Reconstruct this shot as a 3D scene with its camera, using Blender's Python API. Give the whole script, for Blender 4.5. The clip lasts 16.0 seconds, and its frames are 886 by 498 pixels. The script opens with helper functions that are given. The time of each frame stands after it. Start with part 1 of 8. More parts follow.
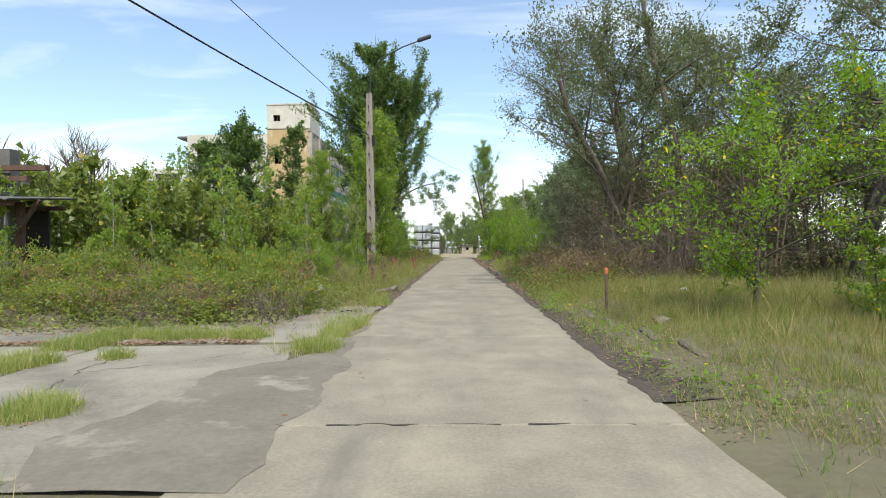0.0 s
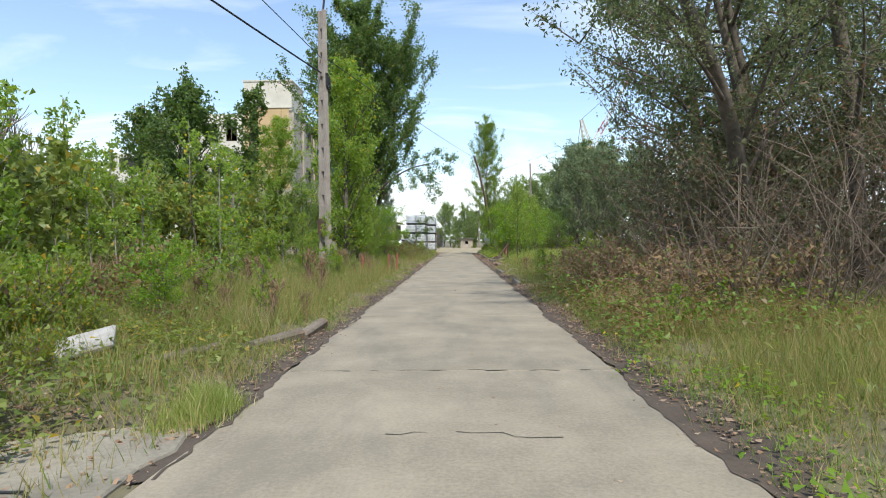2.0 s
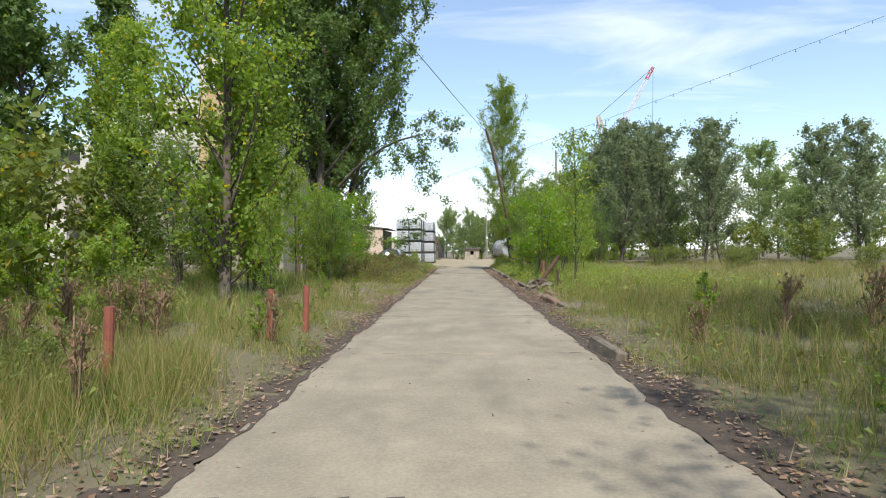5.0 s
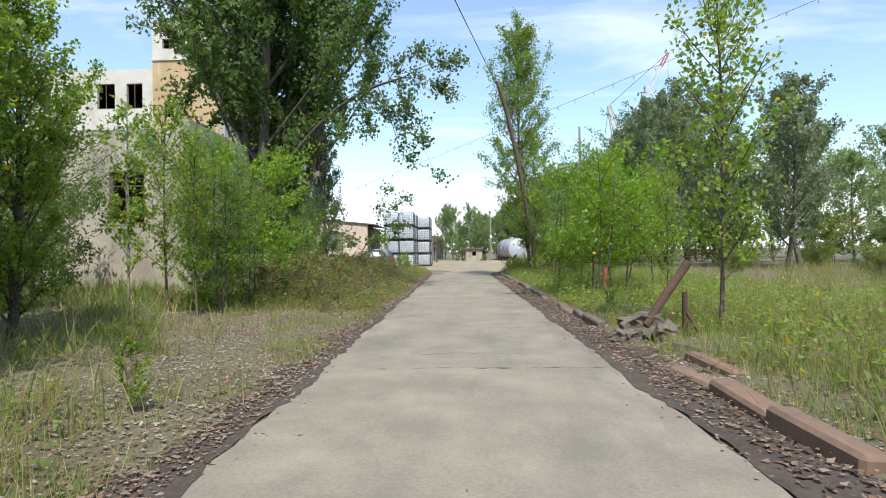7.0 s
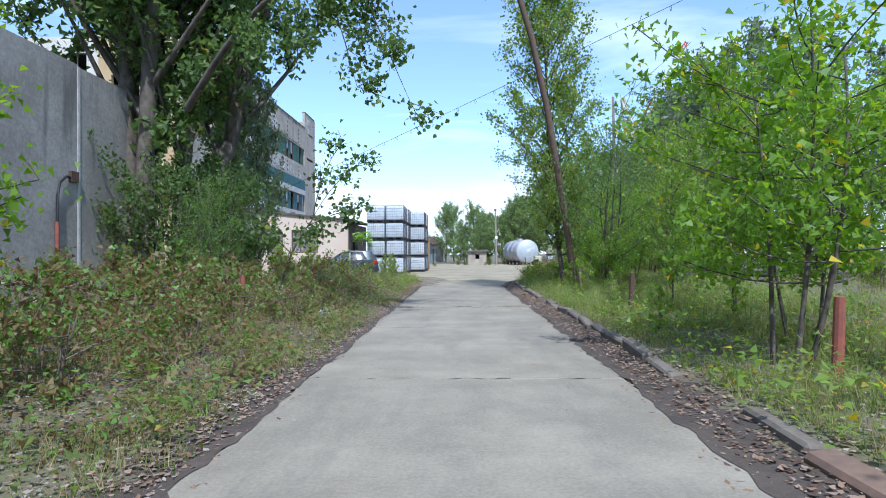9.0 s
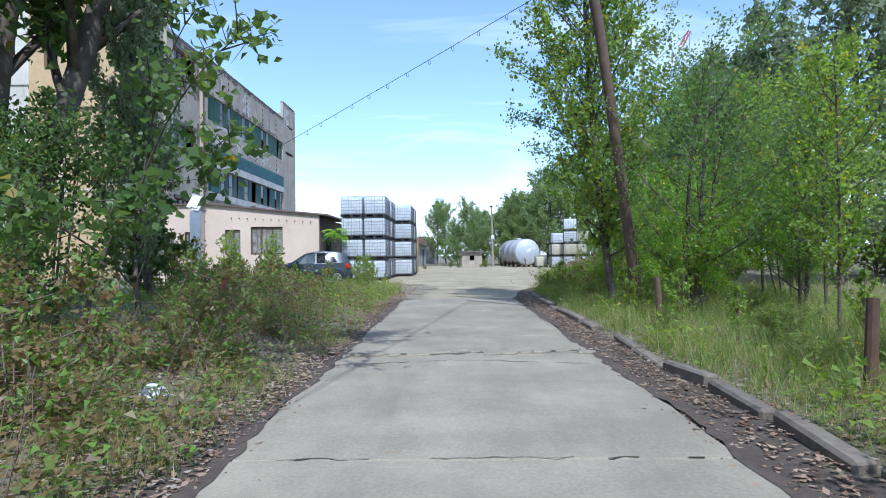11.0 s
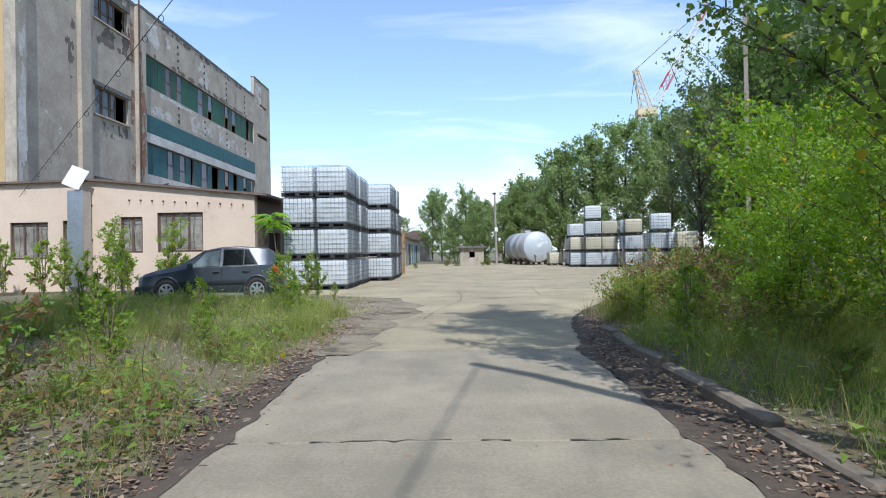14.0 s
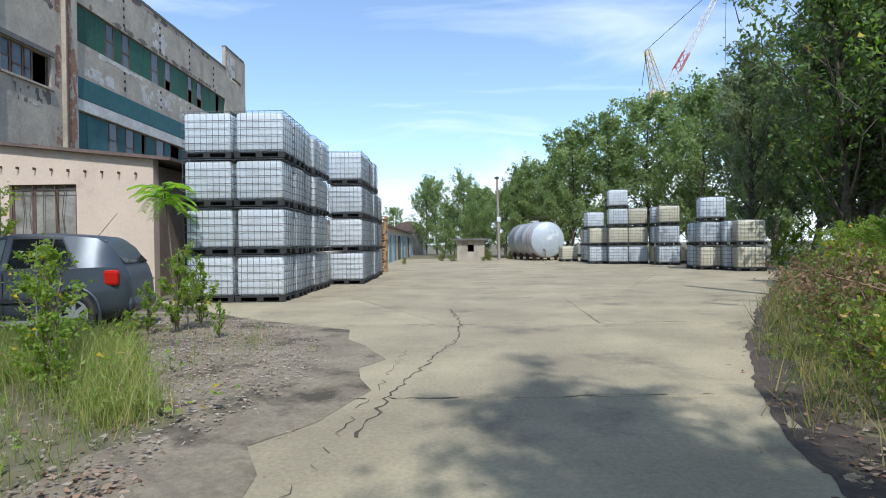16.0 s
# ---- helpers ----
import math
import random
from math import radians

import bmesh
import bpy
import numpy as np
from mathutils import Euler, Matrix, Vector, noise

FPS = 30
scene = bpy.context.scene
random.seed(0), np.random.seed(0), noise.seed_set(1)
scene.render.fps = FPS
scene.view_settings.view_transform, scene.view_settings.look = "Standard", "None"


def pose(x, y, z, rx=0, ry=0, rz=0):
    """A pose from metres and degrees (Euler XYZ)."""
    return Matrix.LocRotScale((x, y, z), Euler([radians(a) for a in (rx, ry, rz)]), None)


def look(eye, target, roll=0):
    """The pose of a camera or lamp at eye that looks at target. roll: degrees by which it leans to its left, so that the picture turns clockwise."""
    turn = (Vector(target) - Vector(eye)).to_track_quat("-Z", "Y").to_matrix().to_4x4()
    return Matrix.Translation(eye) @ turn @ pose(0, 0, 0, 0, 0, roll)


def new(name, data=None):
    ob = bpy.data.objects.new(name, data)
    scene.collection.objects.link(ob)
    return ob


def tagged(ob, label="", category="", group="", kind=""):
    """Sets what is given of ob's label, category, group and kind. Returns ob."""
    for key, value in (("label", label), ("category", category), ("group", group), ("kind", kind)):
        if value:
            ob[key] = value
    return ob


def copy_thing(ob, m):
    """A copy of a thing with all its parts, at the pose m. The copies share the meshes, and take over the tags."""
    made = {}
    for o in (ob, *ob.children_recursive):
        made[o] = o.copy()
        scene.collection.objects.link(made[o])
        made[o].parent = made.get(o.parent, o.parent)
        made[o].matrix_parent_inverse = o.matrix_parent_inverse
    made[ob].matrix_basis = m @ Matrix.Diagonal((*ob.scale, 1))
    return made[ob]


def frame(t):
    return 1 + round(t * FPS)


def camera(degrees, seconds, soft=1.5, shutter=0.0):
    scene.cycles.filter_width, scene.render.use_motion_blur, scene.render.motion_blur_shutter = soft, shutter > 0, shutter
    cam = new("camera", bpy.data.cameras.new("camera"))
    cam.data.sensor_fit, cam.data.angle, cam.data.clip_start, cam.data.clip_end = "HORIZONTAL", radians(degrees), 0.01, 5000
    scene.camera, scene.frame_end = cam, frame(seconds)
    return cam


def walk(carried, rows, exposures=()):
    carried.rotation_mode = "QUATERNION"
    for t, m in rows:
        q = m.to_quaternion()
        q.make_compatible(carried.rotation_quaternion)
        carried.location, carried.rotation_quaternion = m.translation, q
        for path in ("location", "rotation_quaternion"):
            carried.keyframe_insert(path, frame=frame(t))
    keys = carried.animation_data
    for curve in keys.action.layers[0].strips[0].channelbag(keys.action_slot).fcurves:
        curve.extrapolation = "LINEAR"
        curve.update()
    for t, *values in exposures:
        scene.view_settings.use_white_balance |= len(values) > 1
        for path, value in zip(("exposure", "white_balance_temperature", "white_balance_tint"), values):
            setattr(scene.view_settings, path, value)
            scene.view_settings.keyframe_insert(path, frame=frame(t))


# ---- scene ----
cam = camera(75.2, 16.0, soft=1.0)
PATH = [
    (0, (-0.000, 4.085, 1.335), (-0.248, 14.082, 1.308), -0.60),
    (0.5, (0.037, 6.364, 1.341), (-0.223, 16.358, 1.157), -0.62),
    (1, (0.057, 8.636, 1.338), (-0.190, 18.633, 1.271), -0.46),
    (1.5, (0.078, 11.030, 1.332), (-0.146, 21.027, 1.224), -0.43),
    (2, (0.101, 13.325, 1.330), (-0.130, 23.321, 1.191), -0.50),
    (2.5, (0.133, 16.132, 1.335), (-0.162, 26.127, 1.217), -0.45),
    (3, (0.125, 18.758, 1.327), (-0.216, 28.752, 1.263), -0.68),
    (3.5, (0.108, 21.513, 1.327), (-0.234, 31.507, 1.328), -0.66),
    (4, (0.105, 24.027, 1.324), (-0.215, 34.022, 1.342), -0.42),
    (6.3, (-0.132, 35.971, 1.327), (-0.358, 45.968, 1.388), -0.86),
    (6.5, (-0.107, 36.994, 1.326), (-0.350, 46.991, 1.386), -0.69),
    (7, (-0.059, 39.423, 1.324), (-0.340, 49.419, 1.374), -0.73),
    (7.5, (-0.091, 41.805, 1.325), (-0.406, 51.800, 1.414), -0.43),
    (8, (-0.088, 43.983, 1.320), (-0.430, 53.977, 1.354), -0.42),
    (8.5, (-0.037, 46.248, 1.334), (-0.388, 56.242, 1.370), -0.35),
    (9, (0.003, 48.478, 1.320), (-0.310, 58.472, 1.415), -0.38),
    (11.3, (-0.157, 56.223, 1.318), (-0.295, 66.221, 1.434), -0.51),
    (11.5, (-0.151, 56.969, 1.322), (-0.286, 66.968, 1.399), -0.25),
    (12, (-0.106, 58.729, 1.320), (-0.240, 68.727, 1.472), -0.37),
    (12.5, (-0.066, 60.461, 1.324), (-0.195, 70.460, 1.451), -0.39),
    (13, (-0.043, 62.027, 1.333), (-0.173, 72.025, 1.446), -0.91),
    (13.5, (-0.024, 63.653, 1.335), (-0.156, 73.651, 1.438), -0.93),
    (14, (0.016, 65.157, 1.331), (-0.118, 75.156, 1.379), -0.98),
    (14.5, (0.027, 66.796, 1.321), (-0.095, 76.795, 1.418), -0.70),
    (15, (0.032, 68.715, 1.332), (-0.063, 78.714, 1.475), -0.42),
    (15.5, (0.035, 70.565, 1.335), (-0.042, 80.564, 1.393), -0.11),
    (16, (0.124, 72.617, 1.333), (0.046, 82.616, 1.258), -0.69),
]
walk(cam, [(t, look(eye, target, roll)) for t, eye, target, roll in PATH],
     exposures=[(0, 0.6, 6450, 6), (1, 0.6, 6450, 7), (2.75, 0.64, 6150, 8), (4, 0.64, 6400, 9), (6.5, 0.7, 6450, 9), (7.3, 0.7, 5750, 10), (8, 0.69, 5350, 11), (9, 0.7, 5200, 11), (12, 0.67, 5200, 10), (13, 0.64, 5500, 10), (14, 0.58, 5700, 9), (16, 0.45, 5700, 8)])

# ---- world, sun ----
SUN_EL, SUN_AZ = radians(54), radians(167)
world = bpy.data.worlds.new("sky")
scene.world = world
world.use_nodes = True
wn, wl = world.node_tree.nodes, world.node_tree.links
wn.clear()


def wnode(kind, **kw):
    n = wn.new(kind)
    for k, v in kw.items():
        n.inputs[k].default_value = v
    return n


sky = wn.new("ShaderNodeTexSky")
sky.sky_type = "NISHITA"
sky.sun_disc = False
sky.sun_elevation, sky.sun_rotation = SUN_EL, SUN_AZ
sky.air_density, sky.dust_density, sky.ozone_density = 1.0, 0.5, 1.0
tc = wn.new("ShaderNodeTexCoord")
sep = wn.new("ShaderNodeSeparateXYZ")
wl.new(tc.outputs["Generated"], sep.inputs[0])
# clouds are laid on a flat layer overhead: direction divided by its height
hz = wn.new("ShaderNodeMath")
hz.operation = "ADD"
hz.inputs[1].default_value = 0.12
wl.new(sep.outputs["Z"], hz.inputs[0])
flat = wn.new("ShaderNodeCombineXYZ")
for axis in "XY":
    dv = wn.new("ShaderNodeMath")
    dv.operation = "DIVIDE"
    wl.new(sep.outputs[axis], dv.inputs[0])
    wl.new(hz.outputs[0], dv.inputs[1])
    wl.new(dv.outputs[0], flat.inputs[axis])
stretch = wn.new("ShaderNodeMapping")
stretch.inputs["Rotation"].default_value = (0, 0, radians(35))
stretch.inputs["Scale"].default_value = (0.75, 1.7, 1)
wl.new(flat.outputs[0], stretch.inputs[0])
cirrus = wnode("ShaderNodeTexNoise", Scale=1.1, Detail=7.0, Roughness=0.55, Distortion=0.6)
wl.new(stretch.outputs[0], cirrus.inputs["Vector"])
cir_r = wn.new("ShaderNodeMapRange")
cir_r.inputs["From Min"].default_value, cir_r.inputs["From Max"].default_value = 0.50, 0.82
cir_r.inputs["To Min"].default_value, cir_r.inputs["To Max"].default_value = 0.07, 0.75
wl.new(cirrus.outputs["Fac"], cir_r.inputs["Value"])
# bank of white cloud low over the horizon
bank = wnode("ShaderNodeTexNoise", Scale=3.2, Detail=6.0, Roughness=0.55)
bmap = wn.new("ShaderNodeMapping")
bmap.inputs["Scale"].default_value = (1, 1, 2.2)
wl.new(tc.outputs["Generated"], bmap.inputs[0])
wl.new(bmap.outputs[0], bank.inputs["Vector"])
edge = wn.new("ShaderNodeMath")
edge.operation = "MULTIPLY_ADD"
edge.inputs[1].default_value, edge.inputs[2].default_value = 0.26, -0.01
wl.new(bank.outputs["Fac"], edge.inputs[0])
low = wn.new("ShaderNodeMath")
low.operation = "SUBTRACT"
wl.new(edge.outputs[0], low.inputs[0])
wl.new(sep.outputs["Z"], low.inputs[1])
low_r = wn.new("ShaderNodeMapRange")
low_r.inputs["From Min"].default_value, low_r.inputs["From Max"].default_value = -0.03, 0.035
low_r.inputs["To Max"].default_value = 0.92
wl.new(low.outputs[0], low_r.inputs["Value"])
both = wn.new("ShaderNodeMath")
both.operation = "MAXIMUM"
wl.new(cir_r.outputs[0], both.inputs[0])
wl.new(low_r.outputs[0], both.inputs[1])
mixc = wn.new("ShaderNodeMix")
mixc.data_type = "RGBA"
mixc.inputs["B"].default_value = (6.0, 6.15, 6.3, 1)
wl.new(both.outputs[0], mixc.inputs["Factor"])
wl.new(sky.outputs[0], mixc.inputs["A"])
bg = wnode("ShaderNodeBackground", Strength=0.15)
wl.new(mixc.outputs["Result"], bg.inputs["Color"])
wout = wn.new("ShaderNodeOutputWorld")
wl.new(bg.outputs[0], wout.inputs[0])

sun = new("sun", bpy.data.lights.new("sun", "SUN"))
sun.data.energy, sun.data.angle, sun.data.color = 3.2, radians(0.6), (1.0, 0.95, 0.87)
to_sun = Vector((math.sin(SUN_AZ) * math.cos(SUN_EL), math.cos(SUN_AZ) * math.cos(SUN_EL), math.sin(SUN_EL)))
sun.matrix_world = look(to_sun * 60, (0, 0, 0))

# ---- materials ----


def mat(name, base, second=None, rough=0.8, metal=0.0, grain=40.0, patch=1.2, bump=0.3, amount=0.5, third=None,
        third_at=(0.58, 0.72), third_scale=2.5, obj_random=0.0, wave=None, dist=0.01):
    """Procedural surface: base and second colour mixed by patches and grain, a third as stains (in grey_render also as
    tree shadow), with relief.
    """
    m = bpy.data.materials.new(name)
    m.use_nodes = True
    nt = m.node_tree
    n, l = nt.nodes, nt.links
    b = n["Principled BSDF"]
    b.inputs["Roughness"].default_value, b.inputs["Metallic"].default_value = rough, metal
    co = n.new("ShaderNodeTexCoord")
    big = n.new("ShaderNodeTexNoise")
    big.inputs["Scale"].default_value, big.inputs["Detail"].default_value, big.inputs["Roughness"].default_value = patch, 9, 0.66
    fine = n.new("ShaderNodeTexNoise")
    fine.inputs["Scale"].default_value, fine.inputs["Detail"].default_value, fine.inputs["Roughness"].default_value = grain * 0.45, 7, 0.72
    for t in (big, fine):
        l.new(co.outputs["Object"], t.inputs["Vector"])
    add = n.new("ShaderNodeMath")
    add.operation = "MULTIPLY_ADD"
    add.inputs[1].default_value = 0.45
    l.new(fine.outputs["Fac"], add.inputs[0])
    half = n.new("ShaderNodeMath")
    half.operation = "MULTIPLY"
    half.inputs[1].default_value = 0.55
    l.new(big.outputs["Fac"], half.inputs[0])
    l.new(half.outputs[0], add.inputs[2])
    rng = n.new("ShaderNodeMapRange")
    rng.inputs["From Min"].default_value, rng.inputs["From Max"].default_value = 0.39, 0.61
    rng.inputs["To Max"].default_value = amount * 2
    l.new(add.outputs[0], rng.inputs["Value"])
    mix = n.new("ShaderNodeMix")
    mix.data_type = "RGBA"
    second = second or tuple(c * 0.7 for c in base)
    mix.inputs["A"].default_value, mix.inputs["B"].default_value = (*base, 1), (*second, 1)
    l.new(rng.outputs[0], mix.inputs["Factor"])
    col = mix.outputs["Result"]
    if third:
        st = n.new("ShaderNodeTexNoise")
        st.inputs["Scale"].default_value, st.inputs["Detail"].default_value, st.inputs["Roughness"].default_value = third_scale, 8, 0.65
        sm = n.new("ShaderNodeMapping")
        sm.inputs["Location"].default_value = (3.1, 7.7, 1.3)
        if wave:
            sm.inputs["Scale"].default_value = wave
        l.new(co.outputs["Object"], sm.inputs[0])
        l.new(sm.outputs[0], st.inputs["Vector"])
        sr = n.new("ShaderNodeMapRange")
        sr.inputs["From Min"].default_value, sr.inputs["From Max"].default_value = third_at
        l.new(st.outputs["Fac"], sr.inputs["Value"])
        mx = n.new("ShaderNodeMix")
        mx.data_type = "RGBA"
        mx.inputs["B"].default_value = (*third, 1)
        l.new(sr.outputs[0], mx.inputs["Factor"])
        l.new(col, mx.inputs["A"])
        col = mx.outputs["Result"]
    if obj_random:
        info = n.new("ShaderNodeObjectInfo")
        hs = n.new("ShaderNodeHueSaturation")
        rr = n.new("ShaderNodeMapRange")
        rr.inputs["To Min"].default_value, rr.inputs["To Max"].default_value = 1 - obj_random, 1 + obj_random
        l.new(info.outputs["Random"], rr.inputs["Value"])
        l.new(rr.outputs[0], hs.inputs["Value"])
        l.new(col, hs.inputs["Color"])
        col = hs.outputs["Color"]
    l.new(col, b.inputs["Base Color"])
    bp = n.new("ShaderNodeBump")
    bp.inputs["Strength"].default_value, bp.inputs["Distance"].default_value = bump, dist
    l.new(add.outputs[0], bp.inputs["Height"])
    l.new(bp.outputs[0], b.inputs["Normal"])
    return m


def leafy(name, base, second, odd=None, odd_share=0.06, through_light=0.35, rough=0.45):
    """Foliage: each leaf its own shade; some leaves of an odd colour; light shines through."""
    m = bpy.data.materials.new(name)
    m.use_nodes = True
    n, l = m.node_tree.nodes, m.node_tree.links
    b = n["Principled BSDF"]
    b.inputs["Roughness"].default_value = rough
    b.inputs["Specular IOR Level"].default_value = 0.35
    g = n.new("ShaderNodeNewGeometry")
    mix = n.new("ShaderNodeMix")
    mix.data_type = "RGBA"
    mix.inputs["A"].default_value, mix.inputs["B"].default_value = (*base, 1), (*second, 1)
    co = n.new("ShaderNodeTexCoord")
    ns = n.new("ShaderNodeTexNoise")
    ns.inputs["Scale"].default_value, ns.inputs["Detail"].default_value = 0.8, 2
    l.new(co.outputs["Object"], ns.inputs["Vector"])
    av = n.new("ShaderNodeMath")
    av.operation = "MULTIPLY_ADD"
    av.inputs[1].default_value = 0.75
    l.new(g.outputs["Random Per Island"], av.inputs[0])
    nv = n.new("ShaderNodeMapRange")
    nv.inputs["From Min"].default_value, nv.inputs["From Max"].default_value = 0.35, 0.65
    nv.inputs["To Min"].default_value, nv.inputs["To Max"].default_value = -0.15, 0.4
    l.new(ns.outputs["Fac"], nv.inputs["Value"])
    l.new(nv.outputs[0], av.inputs[2])
    l.new(av.outputs[0], mix.inputs["Factor"])
    col = mix.outputs["Result"]
    if odd:
        gt = n.new("ShaderNodeMath")
        gt.operation = "GREATER_THAN"
        gt.inputs[1].default_value = 1 - odd_share
        # a second lot drawn from the same number, so that odd leaves are not all the palest
        fr = n.new("ShaderNodeMath")
        fr.operation = "FRACT"
        ml = n.new("ShaderNodeMath")
        ml.operation = "MULTIPLY"
        ml.inputs[1].default_value = 37.3
        l.new(g.outputs["Random Per Island"], ml.inputs[0])
        l.new(ml.outputs[0], fr.inputs[0])
        l.new(fr.outputs[0], gt.inputs[0])
        mo = n.new("ShaderNodeMix")
        mo.data_type = "RGBA"
        mo.inputs["B"].default_value = (*odd, 1)
        l.new(gt.outputs[0], mo.inputs["Factor"])
        l.new(col, mo.inputs["A"])
        col = mo.outputs["Result"]
    l.new(col, b.inputs["Base Color"])
    tr = n.new("ShaderNodeBsdfTranslucent")
    hs = n.new("ShaderNodeHueSaturation")
    hs.inputs["Hue"].default_value, hs.inputs["Saturation"].default_value, hs.inputs["Value"].default_value = 0.485, 1.15, 1.6
    l.new(col, hs.inputs["Color"])
    l.new(hs.outputs[0], tr.inputs["Color"])
    ms = n.new("ShaderNodeMixShader")
    ms.inputs[0].default_value = through_light
    l.new(b.outputs[0], ms.inputs[1])
    l.new(tr.outputs[0], ms.inputs[2])
    l.new(ms.outputs[0], n["Material Output"].inputs["Surface"])
    return m


def plain(name, base, rough=0.5, metal=0.0, **kw):
    m = bpy.data.materials.new(name)
    m.use_nodes = True
    b = m.node_tree.nodes["Principled BSDF"]
    b.inputs["Base Color"].default_value = (*base, 1)
    b.inputs["Roughness"].default_value, b.inputs["Metallic"].default_value = rough, metal
    for k, v in kw.items():
        b.inputs[k].default_value = v
    return m


M_ROAD = mat("road_concrete", (0.335, 0.285, 0.205), (0.22, 0.188, 0.135), rough=0.9, grain=75, patch=1.1, bump=0.5, amount=0.6, third=(0.17, 0.15, 0.115), third_at=(0.52, 0.80), third_scale=0.9, wave=(1.9, 0.5, 1), obj_random=0.04)
M_YARD = mat("yard_concrete", (0.40, 0.335, 0.21), (0.25, 0.207, 0.132), rough=0.9, grain=60, patch=0.55, bump=0.35, amount=0.55, third=(0.14, 0.12, 0.085), third_at=(0.56, 0.74), third_scale=0.8, obj_random=0.07)
M_SOIL = mat("soil_and_dry_grass", (0.175, 0.145, 0.09), (0.105, 0.088, 0.052), rough=1, grain=28, patch=0.9, bump=0.9, third=(0.15, 0.138, 0.068), third_at=(0.44, 0.62), third_scale=0.8, dist=0.04)
M_APRON = mat("worn_apron_concrete", (0.345, 0.305, 0.23), (0.215, 0.19, 0.145), rough=0.9, grain=60, patch=0.8, bump=0.4, amount=0.55, third=(0.13, 0.115, 0.09), third_at=(0.52, 0.72), third_scale=0.7, obj_random=0.05)
M_WASH = mat("washed_dirt", (0.15, 0.128, 0.096), (0.22, 0.19, 0.143), rough=1, grain=40, patch=1.4, bump=0.6, dist=0.01, third=(0.30, 0.26, 0.20), third_at=(0.56, 0.68), third_scale=2.0)
M_RUBBLE = mat("rough_rubble", (0.21, 0.175, 0.13), (0.10, 0.08, 0.06), rough=1, grain=40, patch=5, bump=1.0, dist=0.04)
M_GRAVEL = mat("dirty_gravel", (0.29, 0.24, 0.165), (0.16, 0.128, 0.085), rough=1, grain=42, patch=1.8, bump=1.0, dist=0.03, third=(0.075, 0.06, 0.04), third_at=(0.53, 0.63), third_scale=1.1)
M_DIRT = mat("dark_joint_dirt", (0.06, 0.05, 0.035), (0.10, 0.085, 0.06), rough=1, grain=30, bump=0.6)
M_KERBRED = mat("rusty_red_kerb_stone", (0.25, 0.155, 0.10), (0.17, 0.11, 0.075), rough=0.95, grain=30, patch=3, third=(0.30, 0.26, 0.21), third_at=(0.55, 0.66), obj_random=0.12)
M_KERB = mat("weathered_kerb_stone", (0.21, 0.175, 0.135), (0.12, 0.095, 0.07), rough=0.95, grain=30, patch=3, third=(0.33, 0.14, 0.07), third_at=(0.55, 0.62), obj_random=0.12)
M_BARK = mat("grey_bark", (0.16, 0.13, 0.10), (0.07, 0.055, 0.04), rough=0.95, grain=18, patch=4, bump=0.9, dist=0.03)
M_BARK_PALE = mat("pale_bark", (0.34, 0.31, 0.26), (0.16, 0.14, 0.11), rough=0.95, grain=14, patch=3, bump=0.7, dist=0.02)
M_POLE = mat("weathered_pole_concrete", (0.36, 0.31, 0.26), (0.24, 0.20, 0.165), rough=0.9, grain=35, patch=1.5, bump=0.4, third=(0.20, 0.11, 0.07), third_at=(0.6, 0.75))
M_LITTERSOIL = mat("dark_litter_soil", (0.055, 0.041, 0.03), (0.105, 0.078, 0.056), rough=1, grain=40, patch=2.5, bump=0.9, dist=0.03)
# the dark upright streaks are stains and also painted tree shadow
M_GREYWALL = mat("grey_render", (0.42, 0.385, 0.335), (0.27, 0.24, 0.21), rough=0.95, grain=26, patch=0.7, bump=0.45, amount=0.65, third=(0.125, 0.115, 0.105), third_at=(0.52, 0.70), third_scale=0.9, wave=(1.6, 1.6, 0.22))
M_FACADE = mat("facade_render", (0.47, 0.405, 0.315), (0.335, 0.285, 0.225), rough=0.95, grain=14, patch=0.6, bump=0.35, amount=0.6, third=(0.17, 0.148, 0.12), third_at=(0.56, 0.80), third_scale=0.7, wave=(1.1, 1.1, 0.35))
M_OCHRE = mat("ochre_render", (0.50, 0.36, 0.19), (0.40, 0.28, 0.14), rough=0.95, grain=20, patch=0.5, bump=0.25, third=(0.60, 0.52, 0.40), third_at=(0.57, 0.68), third_scale=0.45, wave=(1.2, 1.2, 0.4))
M_CREAM = mat("pale_render", (0.60, 0.56, 0.47), (0.46, 0.42, 0.34), rough=0.95, grain=25, patch=0.5, bump=0.25, third=(0.30, 0.27, 0.22), third_at=(0.58, 0.76), third_scale=0.7, wave=(1.3, 1.3, 0.3))
M_BEIGE = mat("stained_beige_render", (0.47, 0.41, 0.32), (0.33, 0.285, 0.22), rough=0.95, grain=22, patch=0.7, bump=0.3, third=(0.20, 0.17, 0.13), third_at=(0.5, 0.72), third_scale=0.8, wave=(1.2, 1.2, 0.4))
M_PINK = mat("pink_render", (0.66, 0.52, 0.40), (0.57, 0.44, 0.335), rough=0.95, grain=30, patch=0.6, bump=0.2, third=(0.40, 0.30, 0.22), third_at=(0.62, 0.8), third_scale=0.9)
M_WHITEFLAKE = mat("flaking_white_paint", (0.62, 0.60, 0.565), (0.40, 0.365, 0.315), rough=0.9, grain=12, patch=1.0, bump=0.6)
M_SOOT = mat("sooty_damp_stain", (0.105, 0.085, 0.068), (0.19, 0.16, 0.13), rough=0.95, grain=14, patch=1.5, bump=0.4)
M_BRICK = mat("bared_brickwork", (0.30, 0.155, 0.095), (0.17, 0.10, 0.07), rough=0.95, grain=14, patch=2.5, bump=0.6, third=(0.42, 0.36, 0.29), third_at=(0.52, 0.66))
